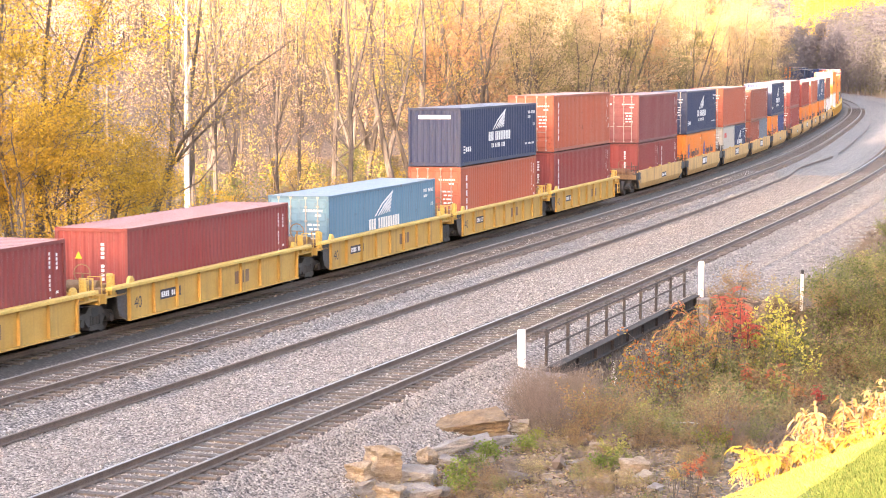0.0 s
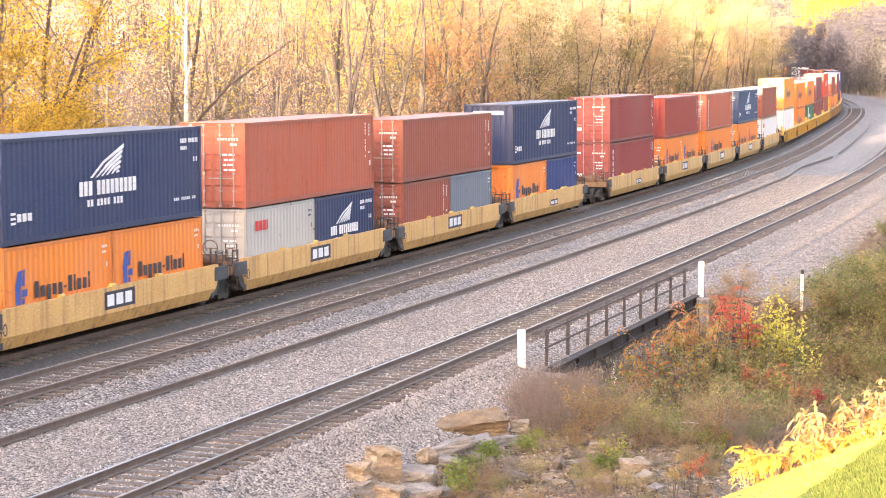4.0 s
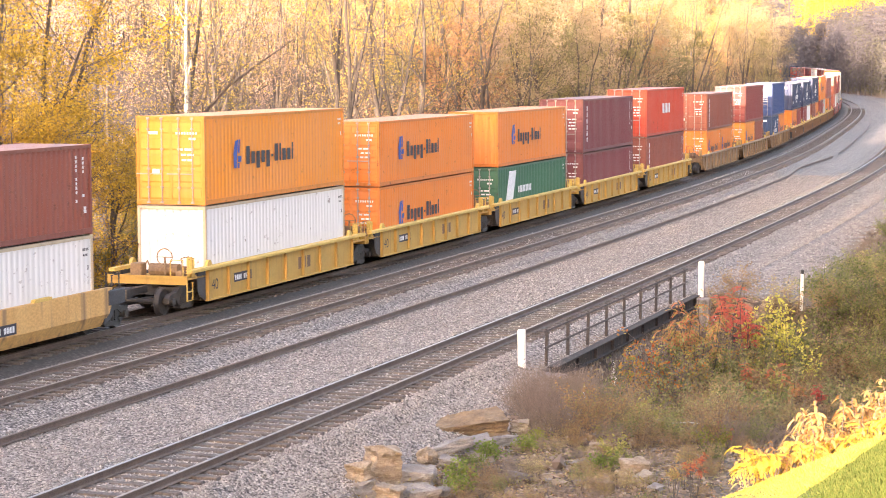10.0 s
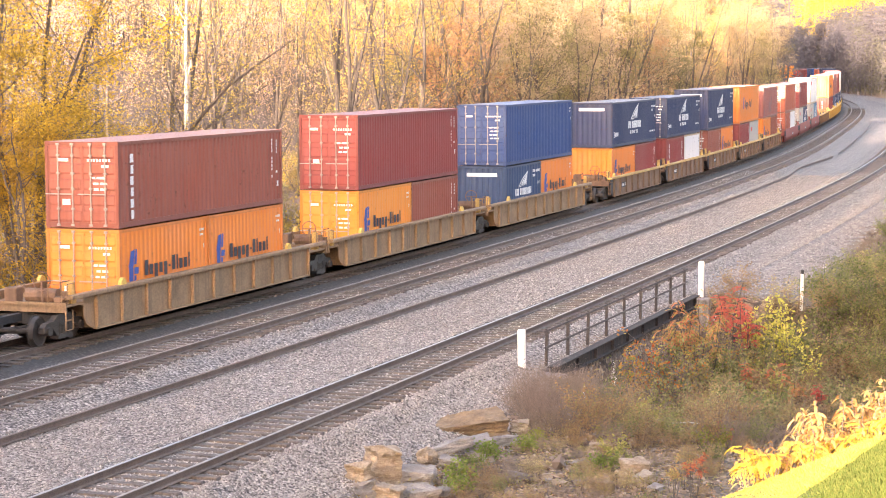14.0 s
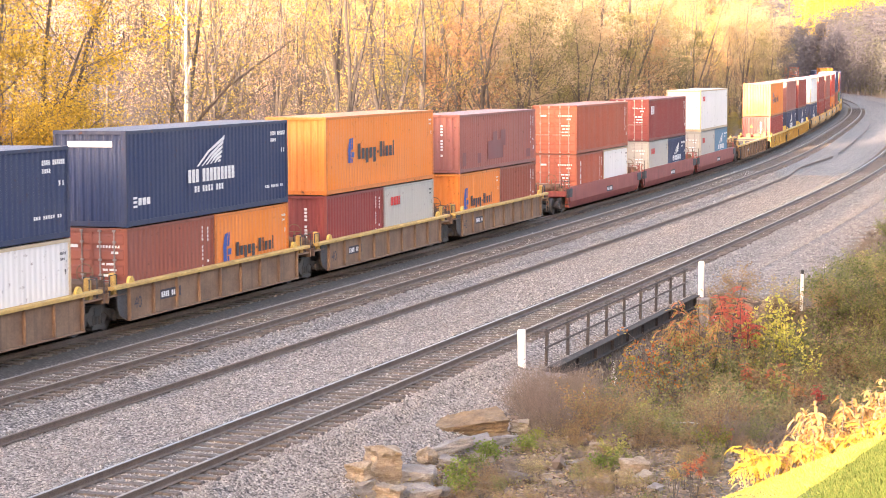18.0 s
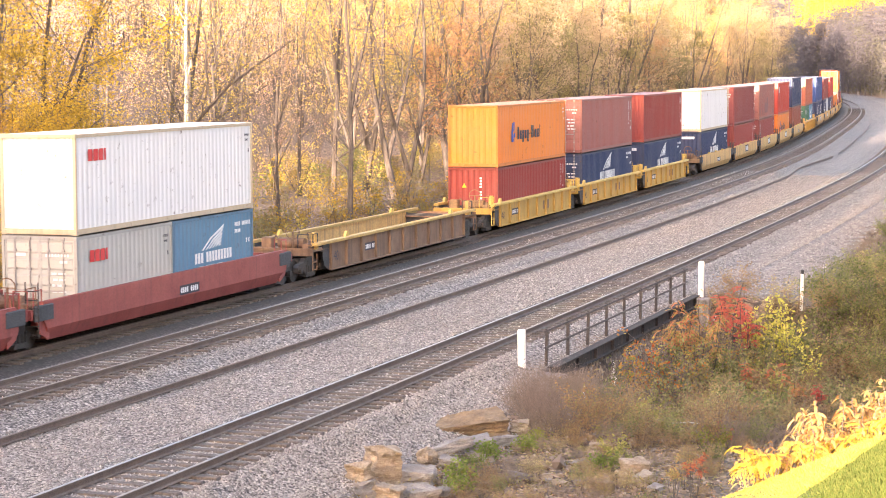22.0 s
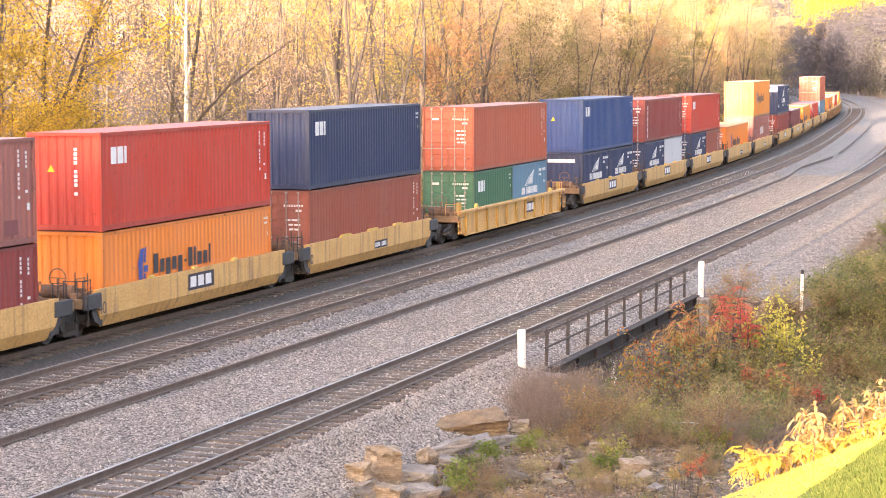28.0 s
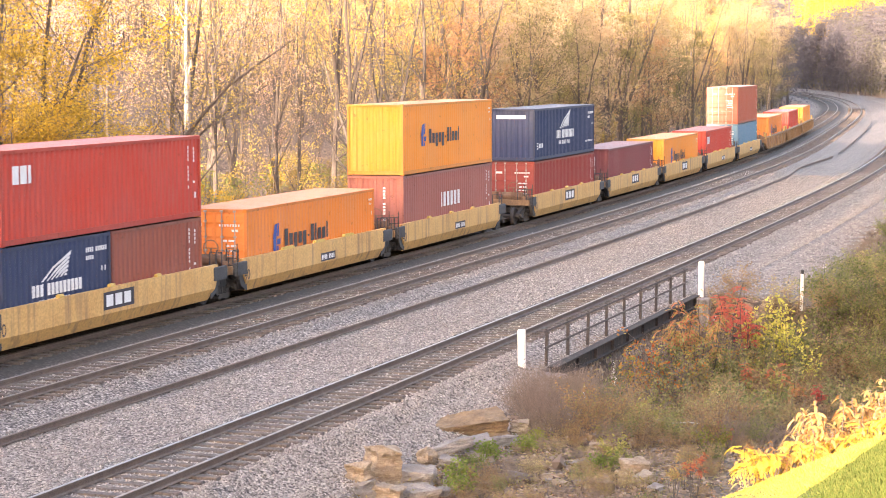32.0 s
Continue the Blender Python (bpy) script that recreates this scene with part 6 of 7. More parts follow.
def build_rocks():
    rows = ((9.5, 15.0, (0.40, 0.36, 0.52), ROCK, 10, 4, 0.30, 1), (8.6, 14.85, (0.26, 0.28, 0.30), ROCK, 35, -8, 0.12, 1),
            (15.2, 14.95, (0.95, 0.46, 0.40), ROCK_EARTH, 8, -13, -0.02, 1), (10.0, 15.5, (0.52, 0.36, 0.22), ROCK_GREY, -12, 5, 0.16, 2),
            (12.6, 15.25, (0.72, 0.30, 0.14), ROCK_GREY, 16, -14, 0.18, 2), (13.9, 15.45, (0.60, 0.34, 0.13), ROCK_GREY, -6, -8, 0.16, 2),
            (11.7, 15.15, (0.20, 0.22, 0.22), ROCK, 50, 12, 0.15, 1), (12.0, 15.6, (0.30, 0.26, 0.16), ROCK_GREY, -30, 10, 0.10, 1),
            (8.0, 15.15, (0.22, 0.2, 0.22), ROCK_GREY, 22, 0, 0.12, 1), (8.3, 15.6, (0.34, 0.28, 0.22), ROCK, -20, 6, 0.16, 1), (9.0, 16.0, (0.40, 0.3, 0.18), ROCK_GREY, 12, -5, 0.12, 1),
            (9.7, 16.3, (0.26, 0.2, 0.14), ROCK_GREY, 40, 6, 0.08, 1), (13.2, 15.95, (0.34, 0.26, 0.13), ROCK_GREY, -18, 4, 0.08, 1),
            (16.8, 15.75, (0.26, 0.24, 0.20), ROCK, -15, 3, 0.14, 1), (15.2, 15.8, (0.42, 0.26, 0.14), ROCK_GREY, 20, -6, 0.1, 1), (16.4, 17.9, (0.28, 0.22, 0.12), ROCK, -35, 4, 0.08, 1),
            (20.6, 18.0, (0.26, 0.2, 0.14), ROCK_GREY, 18, -4, 0.08, 1), (10.9, 16.6, (0.36, 0.24, 0.12), ROCK, 8, 3, 0.06, 1), (12.1, 17.2, (0.28, 0.24, 0.12), ROCK_GREY, -28, 5, 0.06, 1),
            (13.6, 19.4, (0.36, 0.26, 0.26), ROCK, 15, 6, 0.14, 1), (11.6, 19.2, (0.34, 0.28, 0.22), ROCK_EARTH, -20, -5, 0.12, 1), (12.6, 19.9, (0.26, 0.22, 0.2), ROCK, 40, 4, 0.1, 1))
    for i, (s, d, size, mat, turn, tip, lift, layers) in enumerate(rows):
        boulder(s, d, size, 20 + i, mat, turn - 58, tip, lift, layers)
    rnd = random.Random(5)
    for i in range(90):
        k = rnd.uniform(0.06, 0.17)
        boulder(rnd.uniform(7.5, 23), rnd.uniform(15.2, 20.5), (k * 1.5, k, k * 0.6), 70 + i, rnd.choice((ROCK, ROCK_EARTH, ROCK_GREY, ROCK_EARTH)), rnd.uniform(0, 360), rnd.uniform(-20, 20), 0.03, 0)
    x, y, a = line(26.5, 17.6)
    branch = thing("fallen_branch", "pale bare branch lying on the weedy slope", "branch", m=pose(x, y, height(26.5, 17.6), 0, 0, 0))
    sh = Shape()
    sh.tube([(-1.1, 0.4, 1.2), (-0.4, 0.1, 1.0), (0.3, 0.0, 0.85), (1.0, 0.1, 0.62), (1.5, 0.3, 0.3), (1.9, 0.4, -0.2)], [0.012, 0.022, 0.028, 0.03, 0.034, 0.036], 6)
    sh.tube([(0.3, 0.0, 0.85), (0.0, -0.3, 0.95), (-0.3, -0.5, 1.1)], [0.016, 0.012, 0.006], 5)
    part("bough", sh, BARK_PALE, branch)
    x, y, a = line(20.5, 18.6)
    branch = thing("fallen_branch", "thin pale stick lying on the weedy slope", "branch", m=pose(x, y, height(20.5, 18.6), 0, 0, 0))
    sh = Shape()
    sh.tube([(-0.9, 0.1, 0.12), (-0.2, 0.0, 0.16), (0.5, 0.1, 0.2), (1.1, 0.3, 0.1)], [0.01, 0.018, 0.02, 0.012], 6)
    part("bough", sh, BARK_PALE, branch)


def white_post(name, s, d, tall, r, label, cap=False, lean=0.0):
    x, y, a = line(s, d)
    z = height(s, d)
    post = thing(name, label, "post", m=pose(x, y, z - 0.15, 0, lean, math.degrees(a)))
    sh = Shape()
    k = tall + 0.15
    sh.tube([(0, 0, 0), (0, 0, k - 0.04), (0, 0, k - 0.012), (0, 0, k)], [r, r, r * 0.93, r * 0.72], 14)
    part("shaft", sh.mesh("shaft", soft=False), POST_WHITE, post)
    if cap:
        sh = Shape()
        sh.tube([(0, 0, k - 0.12), (0, 0, k + 0.03)], r * 1.08, 12)
        part("cap", sh, CAP_BLACK, post, "black cap")


def build_bridge():
    """The near track's small girder bridge: its outer girder, abutments and railing."""
    s0, s1 = 23.6, 42.6
    x, y, a = line((s0 + s1) / 2, 14.25)
    m = pose(x, y, 0, 0, 0, math.degrees(a))
    half = (s1 - s0) / 2
    bridge = thing("girder_bridge", "short rusty girder bridge carrying the near track over a ravine", "bridge", m=m)
    sh = Shape()
    sh.box(-half, half, -0.3, -0.27, -0.68, -0.34)
    sh.box(-half, half, -0.42, -0.15, -0.35, -0.31)
    sh.box(-half, half, -0.42, -0.15, -0.71, -0.67)
    part("girder", sh, GIRDER, bridge)
    sh = Shape()
    sh.box(-0.012, 0.012, -0.39, -0.3, -0.67, -0.35)
    st = sh.mesh("stiffener")
    for i in range(10):
        part("stiffener", st, GIRDER, bridge, m=pose(-half + 0.5 + i * (2 * half - 1) / 9, 0, 0))
    sh = Shape()
    sh.box(-half, half, -0.25, 0.5, -0.5, -0.41)
    part("deck", sh, TIE_WOOD, bridge)
    for q in (-1, 1):
        sh = Shape()
        x0, x1 = sorted((q * half, q * (half + 0.7)))
        sh.block(x0, x1, -0.75, 0.9, -3.2, -0.46, 0.04)
        part("abutment", sh, CONCRETE, bridge, "stained concrete abutment")
    # Added dark sheet, standing for the shaded hollow under the deck.
    sh = Shape()
    sh.box(-half, half, 0.5, 0.6, -3.2, -0.45)
    part("back_wall", sh, GIRDER, bridge)
    rail = thing("bridge_railing", "rusty two-bar steel railing along the bridge", "railing", m=m)
    sh = Shape()
    sh.box(-0.04, 0.04, -0.04, 0.04, -0.34, 0.70)
    pm = sh.mesh("post")
    n = 9
    for i in range(n):
        part("post", pm, RAILING, rail, m=pose(-half + 0.4 + i * 2.235, 0, 0, random.Random(i).uniform(-1, 1), random.Random(i + 9).uniform(-1.5, 1.5), 0))
    for z, name in ((0.66, "top_bar"), (0.2, "middle_bar")):
        sh = Shape()
        sh.tube([(-half + 0.1, -0.05, z), (0, -0.05, z - 0.015), (-half + 0.6 + 8 * 2.235, -0.05, z)], 0.032, 6)
        part(name, sh, RAILING, rail)


def build_seed_heads():
    """White tufted seed heads on thin stalks among the dry brush."""
    rnd = random.Random(8)
    for s, d, tall in ((22.4, 16.6, 1.2), (22.0, 16.75, 1.0), (23.0, 16.4, 1.1), (25.2, 16.9, 1.0), (19.8, 16.5, 0.9)):
        x, y, _ = line(s, d)
        head = thing("seed_head", "white tufted seed head on a thin dry stalk", "wild flower", "seed heads on the slope", m=pose(x, y, height(s, d) - 0.05))
        sh = Shape()
        sh.tube([(0, 0, 0), (0.05, 0.02, tall * 0.5), (0.03, 0, tall)], [0.008, 0.006, 0.004], 4)
        part("stalk", sh, DRY_STEM, head)
        sh = Shape()
        for i in range(40):
            leaf(sh, Vector((0.03 + rnd.gauss(0, 0.02), rnd.gauss(0, 0.02), tall + rnd.uniform(-0.22, 0.08))), rnd.uniform(0.008, 0.017), rnd)
        part("tuft", sh, POST_WHITE, head)


def build_signs():
    for s, d in ((428.0, 7.5), (424.0, 11.0)):
        x, y, a = line(s, d)
        z = height(s, d)
        sign = thing("line_sign", "small pale board on a post by the far bend", "sign", m=pose(x, y, z, 0, 0, math.degrees(a)))
        sh = Shape()
        sh.box(-0.03, 0.03, -0.04, 0.04, 0, 0.9)
        part("post", sh, CONCRETE, sign)
        sh = Shape()
        sh.block(-0.08, -0.03, -0.2, 0.2, 0.45, 1.05, 0.01)
        part("board", sh, CONCRETE, sign)


# ---- brush ----
def shrub_mesh(seed, h, r, stems, leaves, size, droop=0.0, low=0.25, thin=1.0):
    """Stems that fan out from the foot, forked, with leaves along their upper part."""
    rnd = random.Random(seed)
    wood, crown = Shape(), Shape()
    tips = []
    for i in range(stems):
        t, q = rnd.uniform(0, 6.28), r * math.sqrt(rnd.random())
        top = Vector((math.cos(t) * q, math.sin(t) * q, h * rnd.uniform(0.6, 1.0) * (1 - 0.35 * (q / r) ** 2)))
        foot = Vector((top.x * 0.25, top.y * 0.25, -0.1))
        mid = foot.lerp(top, 0.5) + Vector((rnd.gauss(0, 0.08), rnd.gauss(0, 0.08), h * 0.08))
        wood.tube([foot, mid, top], [0.016 * thin, 0.011 * thin, 0.004 * thin], 4, cap=False)
        for j in range(4):
            base = foot.lerp(mid, rnd.uniform(0.5, 1)) if j < 2 else mid.lerp(top, rnd.random())
            twig = base + Vector((rnd.gauss(0, 0.18), rnd.gauss(0, 0.18), rnd.uniform(0.05, 0.4))) * (0.4 + 0.3 * h)
            wood.tube([base, twig], [0.007 * thin, 0.003 * thin], 3, cap=False)
            tips += [(base.lerp(twig, f), twig - base) for f in (0.5, 0.75, 1.0)]
        tips += [(mid.lerp(top, f), top - mid) for f in (0.2, 0.5, 0.8, 1.0)]
    for i in range(leaves):
        p, w = tips[rnd.randrange(len(tips))]
        if p.z < h * low * rnd.random():
            continue
        leaf(crown, p + Vector((rnd.gauss(0, 0.06), rnd.gauss(0, 0.06), rnd.gauss(0, 0.05) - droop * rnd.random())), size * rnd.uniform(0.6, 1.25), rnd)
    return wood.mesh("stems"), crown.mesh("leaves")


def frond(sh, base, way, length, leaflet, pairs, droop, rnd):
    """A feathered leaf: leaflets in pairs along a drooping rib."""
    way = way.normalized()
    side = way.cross(Vector((0, 0, 1))).normalized()
    p = base.copy()
    for i in range(pairs):
        f = i / pairs
        way = (way + Vector((0, 0, -droop / pairs))).normalized()
        p = p + way * (length / pairs)
        k = leaflet * (1.15 - 0.65 * abs(f - 0.35))
        for q in (-1, 1):
            a = (side * q + way * 0.5 + Vector((0, 0, -0.35 + rnd.gauss(0, 0.15)))).normalized() * k
            b = way * k * 0.22
            n = len(sh.v)
            sh.v += [tuple(p), tuple(p + a * 0.45 - b), tuple(p + a), tuple(p + a * 0.45 + b)]
            sh.f.append((n, n + 1, n + 2, n + 3))


def sumac_mesh(seed, h, r, stems, fronds, length):
    """Bare crooked stems that carry whorls of feathered leaves."""
    rnd = random.Random(seed)
    wood, crown = Shape(), Shape()
    for i in range(stems):
        t, q = rnd.uniform(0, 6.28), r * math.sqrt(rnd.random())
        top = Vector((math.cos(t) * q, math.sin(t) * q, h * rnd.uniform(0.55, 1.0)))
        foot = Vector((top.x * 0.3, top.y * 0.3, -0.1))
        mid = foot.lerp(top, 0.55) + Vector((rnd.gauss(0, 0.12), rnd.gauss(0, 0.12), 0))
        wood.tube([foot, mid, top], [0.022, 0.016, 0.008], 5, cap=False)
        for j in range(fronds):
            f = rnd.uniform(0.55, 1.0)
            p = mid.lerp(top, f)
            u = rnd.uniform(0, 6.28)
            frond(crown, p, Vector((math.cos(u), math.sin(u), rnd.uniform(0.1, 0.8))), length * rnd.uniform(0.7, 1.15), length * 0.27, 9, rnd.uniform(0.8, 1.8), rnd)
    return wood.mesh("stems"), crown.mesh("leaves")


SCARLET_LEAF = leafy("crimson sumac leaves", [(0.0, (0.46, 0.07, 0.085)), (0.5, (0.58, 0.16, 0.12)), (1.0, (0.60, 0.32, 0.13))])
AMBER_LEAF = leafy("orange sumac leaves", [(0.1, (0.46, 0.12, 0.05)), (0.35, (0.50, 0.26, 0.09)), (0.5, (0.46, 0.36, 0.11)), (0.68, (0.22, 0.235, 0.08)), (0.9, (0.42, 0.40, 0.14))])
SUMACS = {
    "crimson": (3.0, 0.55, 6, 10, 0.4, SCARLET_LEAF, "crimson-leaved sumac rising from the ravine"),
    "orange": (3.0, 0.7, 8, 10, 0.4, RED_LEAF, "orange and red sumac rising from the ravine"),
    "fern_frond": (0.7, 0.4, 5, 6, 0.42, BRIGHT_LEAF, "sunlit yellow fern fronds at the lawn's edge"),
}
YELLOW_GREEN = leafy("yellow-green sapling leaves", [(0.0, (0.34, 0.36, 0.08)), (0.5, (0.62, 0.58, 0.14)), (1.0, (0.76, 0.66, 0.20))])
PEACH_LEAF = leafy("sunlit peach and straw leaves", [(0.1, (0.26, 0.12, 0.05)), (0.4, (0.50, 0.27, 0.11)), (0.65, (0.68, 0.45, 0.16)), (0.9, (0.74, 0.58, 0.26))])
FRESH_LEAF = leafy("fresh green leaves", [(0.0, (0.11, 0.16, 0.045)), (0.5, (0.20, 0.26, 0.07)), (1.0, (0.34, 0.36, 0.11))])
LEAFY_GREEN = leafy("mixed green and yellow leaves", [(0.0, (0.13, 0.16, 0.05)), (0.4, (0.22, 0.25, 0.08)), (0.7, (0.34, 0.33, 0.11)), (1.0, (0.62, 0.52, 0.2))], 0.5)
BANK_GREEN = leafy("dusky green leaves", [(0.1, (0.10, 0.125, 0.055)), (0.45, (0.21, 0.235, 0.105)), (0.7, (0.32, 0.32, 0.145)), (0.95, (0.46, 0.39, 0.21))], 0.45)
THICKET_LEAF = leafy("brown and olive thicket leaves", [(0.1, (0.14, 0.10, 0.068)), (0.3, (0.30, 0.195, 0.12)), (0.5, (0.40, 0.27, 0.155)), (0.68, (0.28, 0.275, 0.12)), (0.9, (0.52, 0.42, 0.23))], 0.5)
# kind: height, radius, stems, leaves, leaf size, colour, thickness of the stems, label
SHRUBS = {
    "yellow": (3.2, 0.8, 11, 480, 0.075, YELLOW_GREEN, 1.0, "sparse yellow-green sapling in the ravine"),
    "amber_sumac": (3.0, 0.9, 12, 460, 0.065, AMBER_LEAF, 1.0, "amber and olive sumac below the bridge"),
    "amber": (2.3, 1.3, 16, 700, 0.055, RUSSET_LEAF, 0.7, "orange-brown autumn bush in the ravine"),
    "green": (1.4, 1.0, 22, 1150, 0.042, BANK_GREEN, 0.6, "dull olive-green bush on the slope"),
    "leafy": (1.5, 0.9, 14, 620, 0.06, LEAFY_GREEN, 0.7, "green-leaved sapling among the brown brush"),
    "olive": (1.5, 1.1, 26, 800, 0.045, BROWN_LEAF, 0.7, "olive-brown autumn bush on the bank"),
    "brown": (1.3, 1.0, 26, 1300, 0.034, THICKET_LEAF, 0.5, "brown and olive weedy bush on the slope"),
    "dry": (1.2, 1.0, 60, 700, 0.017, DRY_STEM, 0.35, "dry mauve-brown brush by the ballast"),
    "fern": (0.5, 0.45, 16, 560, 0.042, FRESH_LEAF, 0.6, "fresh green plants among the stones"),
}


def blade(sh, base, way, length, width, droop):
    """A long leaf that bends down towards its tip."""
    way = way.normalized()
    side = way.cross(Vector((0.1, 0.2, 1))).normalized()
    n = len(sh.v)
    p = base.copy()
    for f, w in ((0.0, 0.25), (0.35, 1.0), (0.7, 0.8), (1.0, 0.06)):
        p = base + way * length * f + Vector((0, 0, -droop * length * f * f))
        sh.v += [tuple(p - side * width * w), tuple(p + side * width * w)]
    sh.f += [(n + 2 * i, n + 2 * i + 1, n + 2 * i + 3, n + 2 * i + 2) for i in range(3)]


def lance_mesh(seed, h, r, stems, leaves, length):
    """Upright weed stems that carry long drooping leaves."""
    rnd = random.Random(seed)
    wood, crown = Shape(), Shape()
    for i in range(stems):
        t, q = rnd.uniform(0, 6.28), r * math.sqrt(rnd.random())
        foot = Vector((math.cos(t) * q * 0.6, math.sin(t) * q * 0.6, -0.08))
        top = Vector((math.cos(t) * q * 1.3, math.sin(t) * q * 1.3, h * rnd.uniform(0.6, 1.0)))
        wood.tube([foot, foot.lerp(top, 0.5) + Vector((0, 0, 0.03)), top], [0.006, 0.004, 0.002], 4, cap=False)
        for j in range(leaves):
            u = rnd.uniform(0, 6.28)
            size = length * rnd.uniform(0.45, 1.2)
            blade(crown, foot.lerp(top, rnd.uniform(0.25, 1.0)), Vector((math.cos(u), math.sin(u), rnd.uniform(-0.2, 0.8))), size, size * rnd.uniform(0.12, 0.2), rnd.uniform(0.3, 1.3))
    return wood.mesh("stems"), crown.mesh("leaves")


LANCES = {
    "lit": (0.6, 0.34, 10, 17, 0.12, PEACH_LEAF, "sunlit peach and yellow weeds with long drooping leaves"),
    "lit_yellow": (0.5, 0.34, 10, 18, 0.085, BRIGHT_LEAF, "sunlit yellow-leaved weeds at the lawn's edge"),
}


def shrub(kind, s, d, size, variant, turn, mass=None):
    if kind in SUMACS:
        h, r, stems, leaves, ls, mat, label = SUMACS[kind]
        wood, crown = shared(("shrub", kind, variant), sumac_mesh, 60 + variant * 7 + len(kind), h, r, stems, leaves, ls)
    elif kind in LANCES:
        h, r, stems, leaves, ls, mat, label = LANCES[kind]
        wood, crown = shared(("shrub", kind, variant), lance_mesh, 60 + variant * 7 + len(kind), h, r, stems, leaves, ls)
    else:
        h, r, stems, leaves, ls, mat, thin, label = SHRUBS[kind]
        wood, crown = shared(("shrub", kind, variant), shrub_mesh, 60 + variant * 7 + len(kind), h, r, stems, leaves, ls, 0.06, 0.25, thin)
    x, y, _ = line(s, d)
    m = Matrix.Translation((x, y, height(s, d))) @ Matrix.Rotation(turn, 4, "Z") @ Matrix.Scale(size, 4)
    if mass:
        part("twig_frame", wood, DRY_STEM, mass, m=m)
        part("foliage", crown, mat, mass, m=m)
        return
    bush = thing("bush", label, "bush", "bushes beside the line", m=m)
    part("twig_frame", wood, BARK if kind in SUMACS else DRY_STEM, bush)
    part("foliage", crown, mat, bush)


def patch(kind, count, s0, s1, d0, d1, lo, hi, seed, mass=None):
    rnd = random.Random(seed)
    for i in range(count):
        shrub(kind, rnd.uniform(s0, s1), rnd.uniform(d0, d1), rnd.uniform(lo, hi), rnd.randrange(3), rnd.uniform(0, 6.28), mass)


def build_brush():
    far = thing("bank_brush", "olive and dull green brush covering the far bank", "brush", kind="stuff")
    low = thing("slope_weeds", "brown and olive weeds over the stony slope", "weeds", kind="stuff")
    rnd = random.Random(3)
    for kind, s, d, tall in (("amber_sumac", 27.6, 15.75, 0.95), ("amber_sumac", 29.2, 15.7, 1.0), ("amber_sumac", 30.6, 16.0, 0.95), ("amber_sumac", 32.2, 16.4, 0.9), ("amber_sumac", 36.6, 16.6, 0.85), ("orange", 33.6, 15.8, 1.03), ("orange", 35.6, 15.9, 1.08), ("orange", 34.8, 16.5, 0.95),
                             ("crimson", 38.6, 16.5, 1.08), ("crimson", 40.2, 16.35, 1.12), ("crimson", 39.0, 17.0, 0.9), ("yellow", 40.0, 17.4, 1.05), ("yellow", 40.4, 18.1, 1.05), ("yellow", 39.2, 18.5, 0.92), ("yellow", 38.2, 19.3, 0.7), ("yellow", 39.6, 17.8, 0.95),
                             ("crimson", 34.6, 18.0, 0.62), ("crimson", 35.2, 18.8, 0.66), ("orange", 33.8, 19.6, 0.55), ("crimson", 33.6, 20.4, 0.52), ("amber_sumac", 36.8, 17.4, 0.7), ("crimson", 18.2, 20.3, 0.2), ("crimson", 17.4, 20.8, 0.2)):
        shrub(kind, s, d, tall, rnd.randrange(3), rnd.uniform(0, 6.28))
    patch("green", 12, 24, 42, 16.5, 22.5, 0.8, 1.3, 5)
    patch("brown", 26, 16, 40, 17.0, 22.5, 0.7, 1.2, 6)
    patch("dry", 24, 16.5, 24.5, 14.9, 17.2, 0.65, 1.05, 7, low)
    patch("dry", 12, 24, 29, 14.9, 16.2, 1.3, 1.75, 27)
    patch("dry", 14, 16, 34, 17, 21.5, 0.6, 1.0, 8)
    patch("brown", 44, 17, 36, 16.8, 21.5, 0.45, 0.95, 33, low)
    patch("brown", 18, 27, 40, 16.0, 20.5, 1.0, 1.5, 34)
    patch("leafy", 9, 27, 36, 16.6, 19.0, 0.7, 1.25, 35)
    patch("leafy", 7, 14, 24, 16.6, 20.5, 0.3, 0.6, 36, low)
    for s, d, tall in ((10.8, 21.0, 0.3), (11.4, 21.3, 0.34), (12.2, 20.9, 0.26), (24.0, 19.6, 0.5), (25.5, 19.9, 0.55)):
        shrub("orange", s, d, tall, rnd.randrange(3), rnd.uniform(0, 6.28))
    patch("dry", 24, 8, 19, 16.2, 21.5, 0.25, 0.5, 37, low)
    patch("green", 16, 17, 32, 16.5, 21.5, 0.4, 0.8, 9)
    for s, d, tall in ((13.2, 16.0, 1.0), (12.4, 16.1, 0.8), (10.6, 16.3, 1.1), (10.0, 16.5, 0.9), (15.0, 16.4, 0.8), (14.0, 18.6, 0.9), (8.8, 20.0, 0.8), (8.3, 20.2, 0.6), (16.6, 16.2, 0.6), (11.2, 16.9, 0.6)):
        shrub("fern", s, d, tall, rnd.randrange(3), rnd.uniform(0, 6.28))
    patch("green", 14, 9, 22, 16.2, 21.0, 0.18, 0.4, 30, low)
    patch("brown", 44, 8, 19, 16.2, 21.5, 0.2, 0.5, 28, low)
    patch("dry", 16, 27, 40, 14.95, 15.6, 1.5, 2.0, 29)
    patch("green", 26, 43, 72, 18.9, 26, 0.8, 1.3, 11, far)
    patch("green", 34, 41, 74, 18.8, 25, 0.9, 1.3, 12, far)
    patch("dry", 14, 44, 80, 18.0, 24, 0.6, 1.0, 13, far)
    patch("amber", 5, 44, 80, 22, 28, 0.5, 0.8, 14, far)
    patch("olive", 22, 72, 135, 17.5, 28, 0.9, 1.5, 15, far)
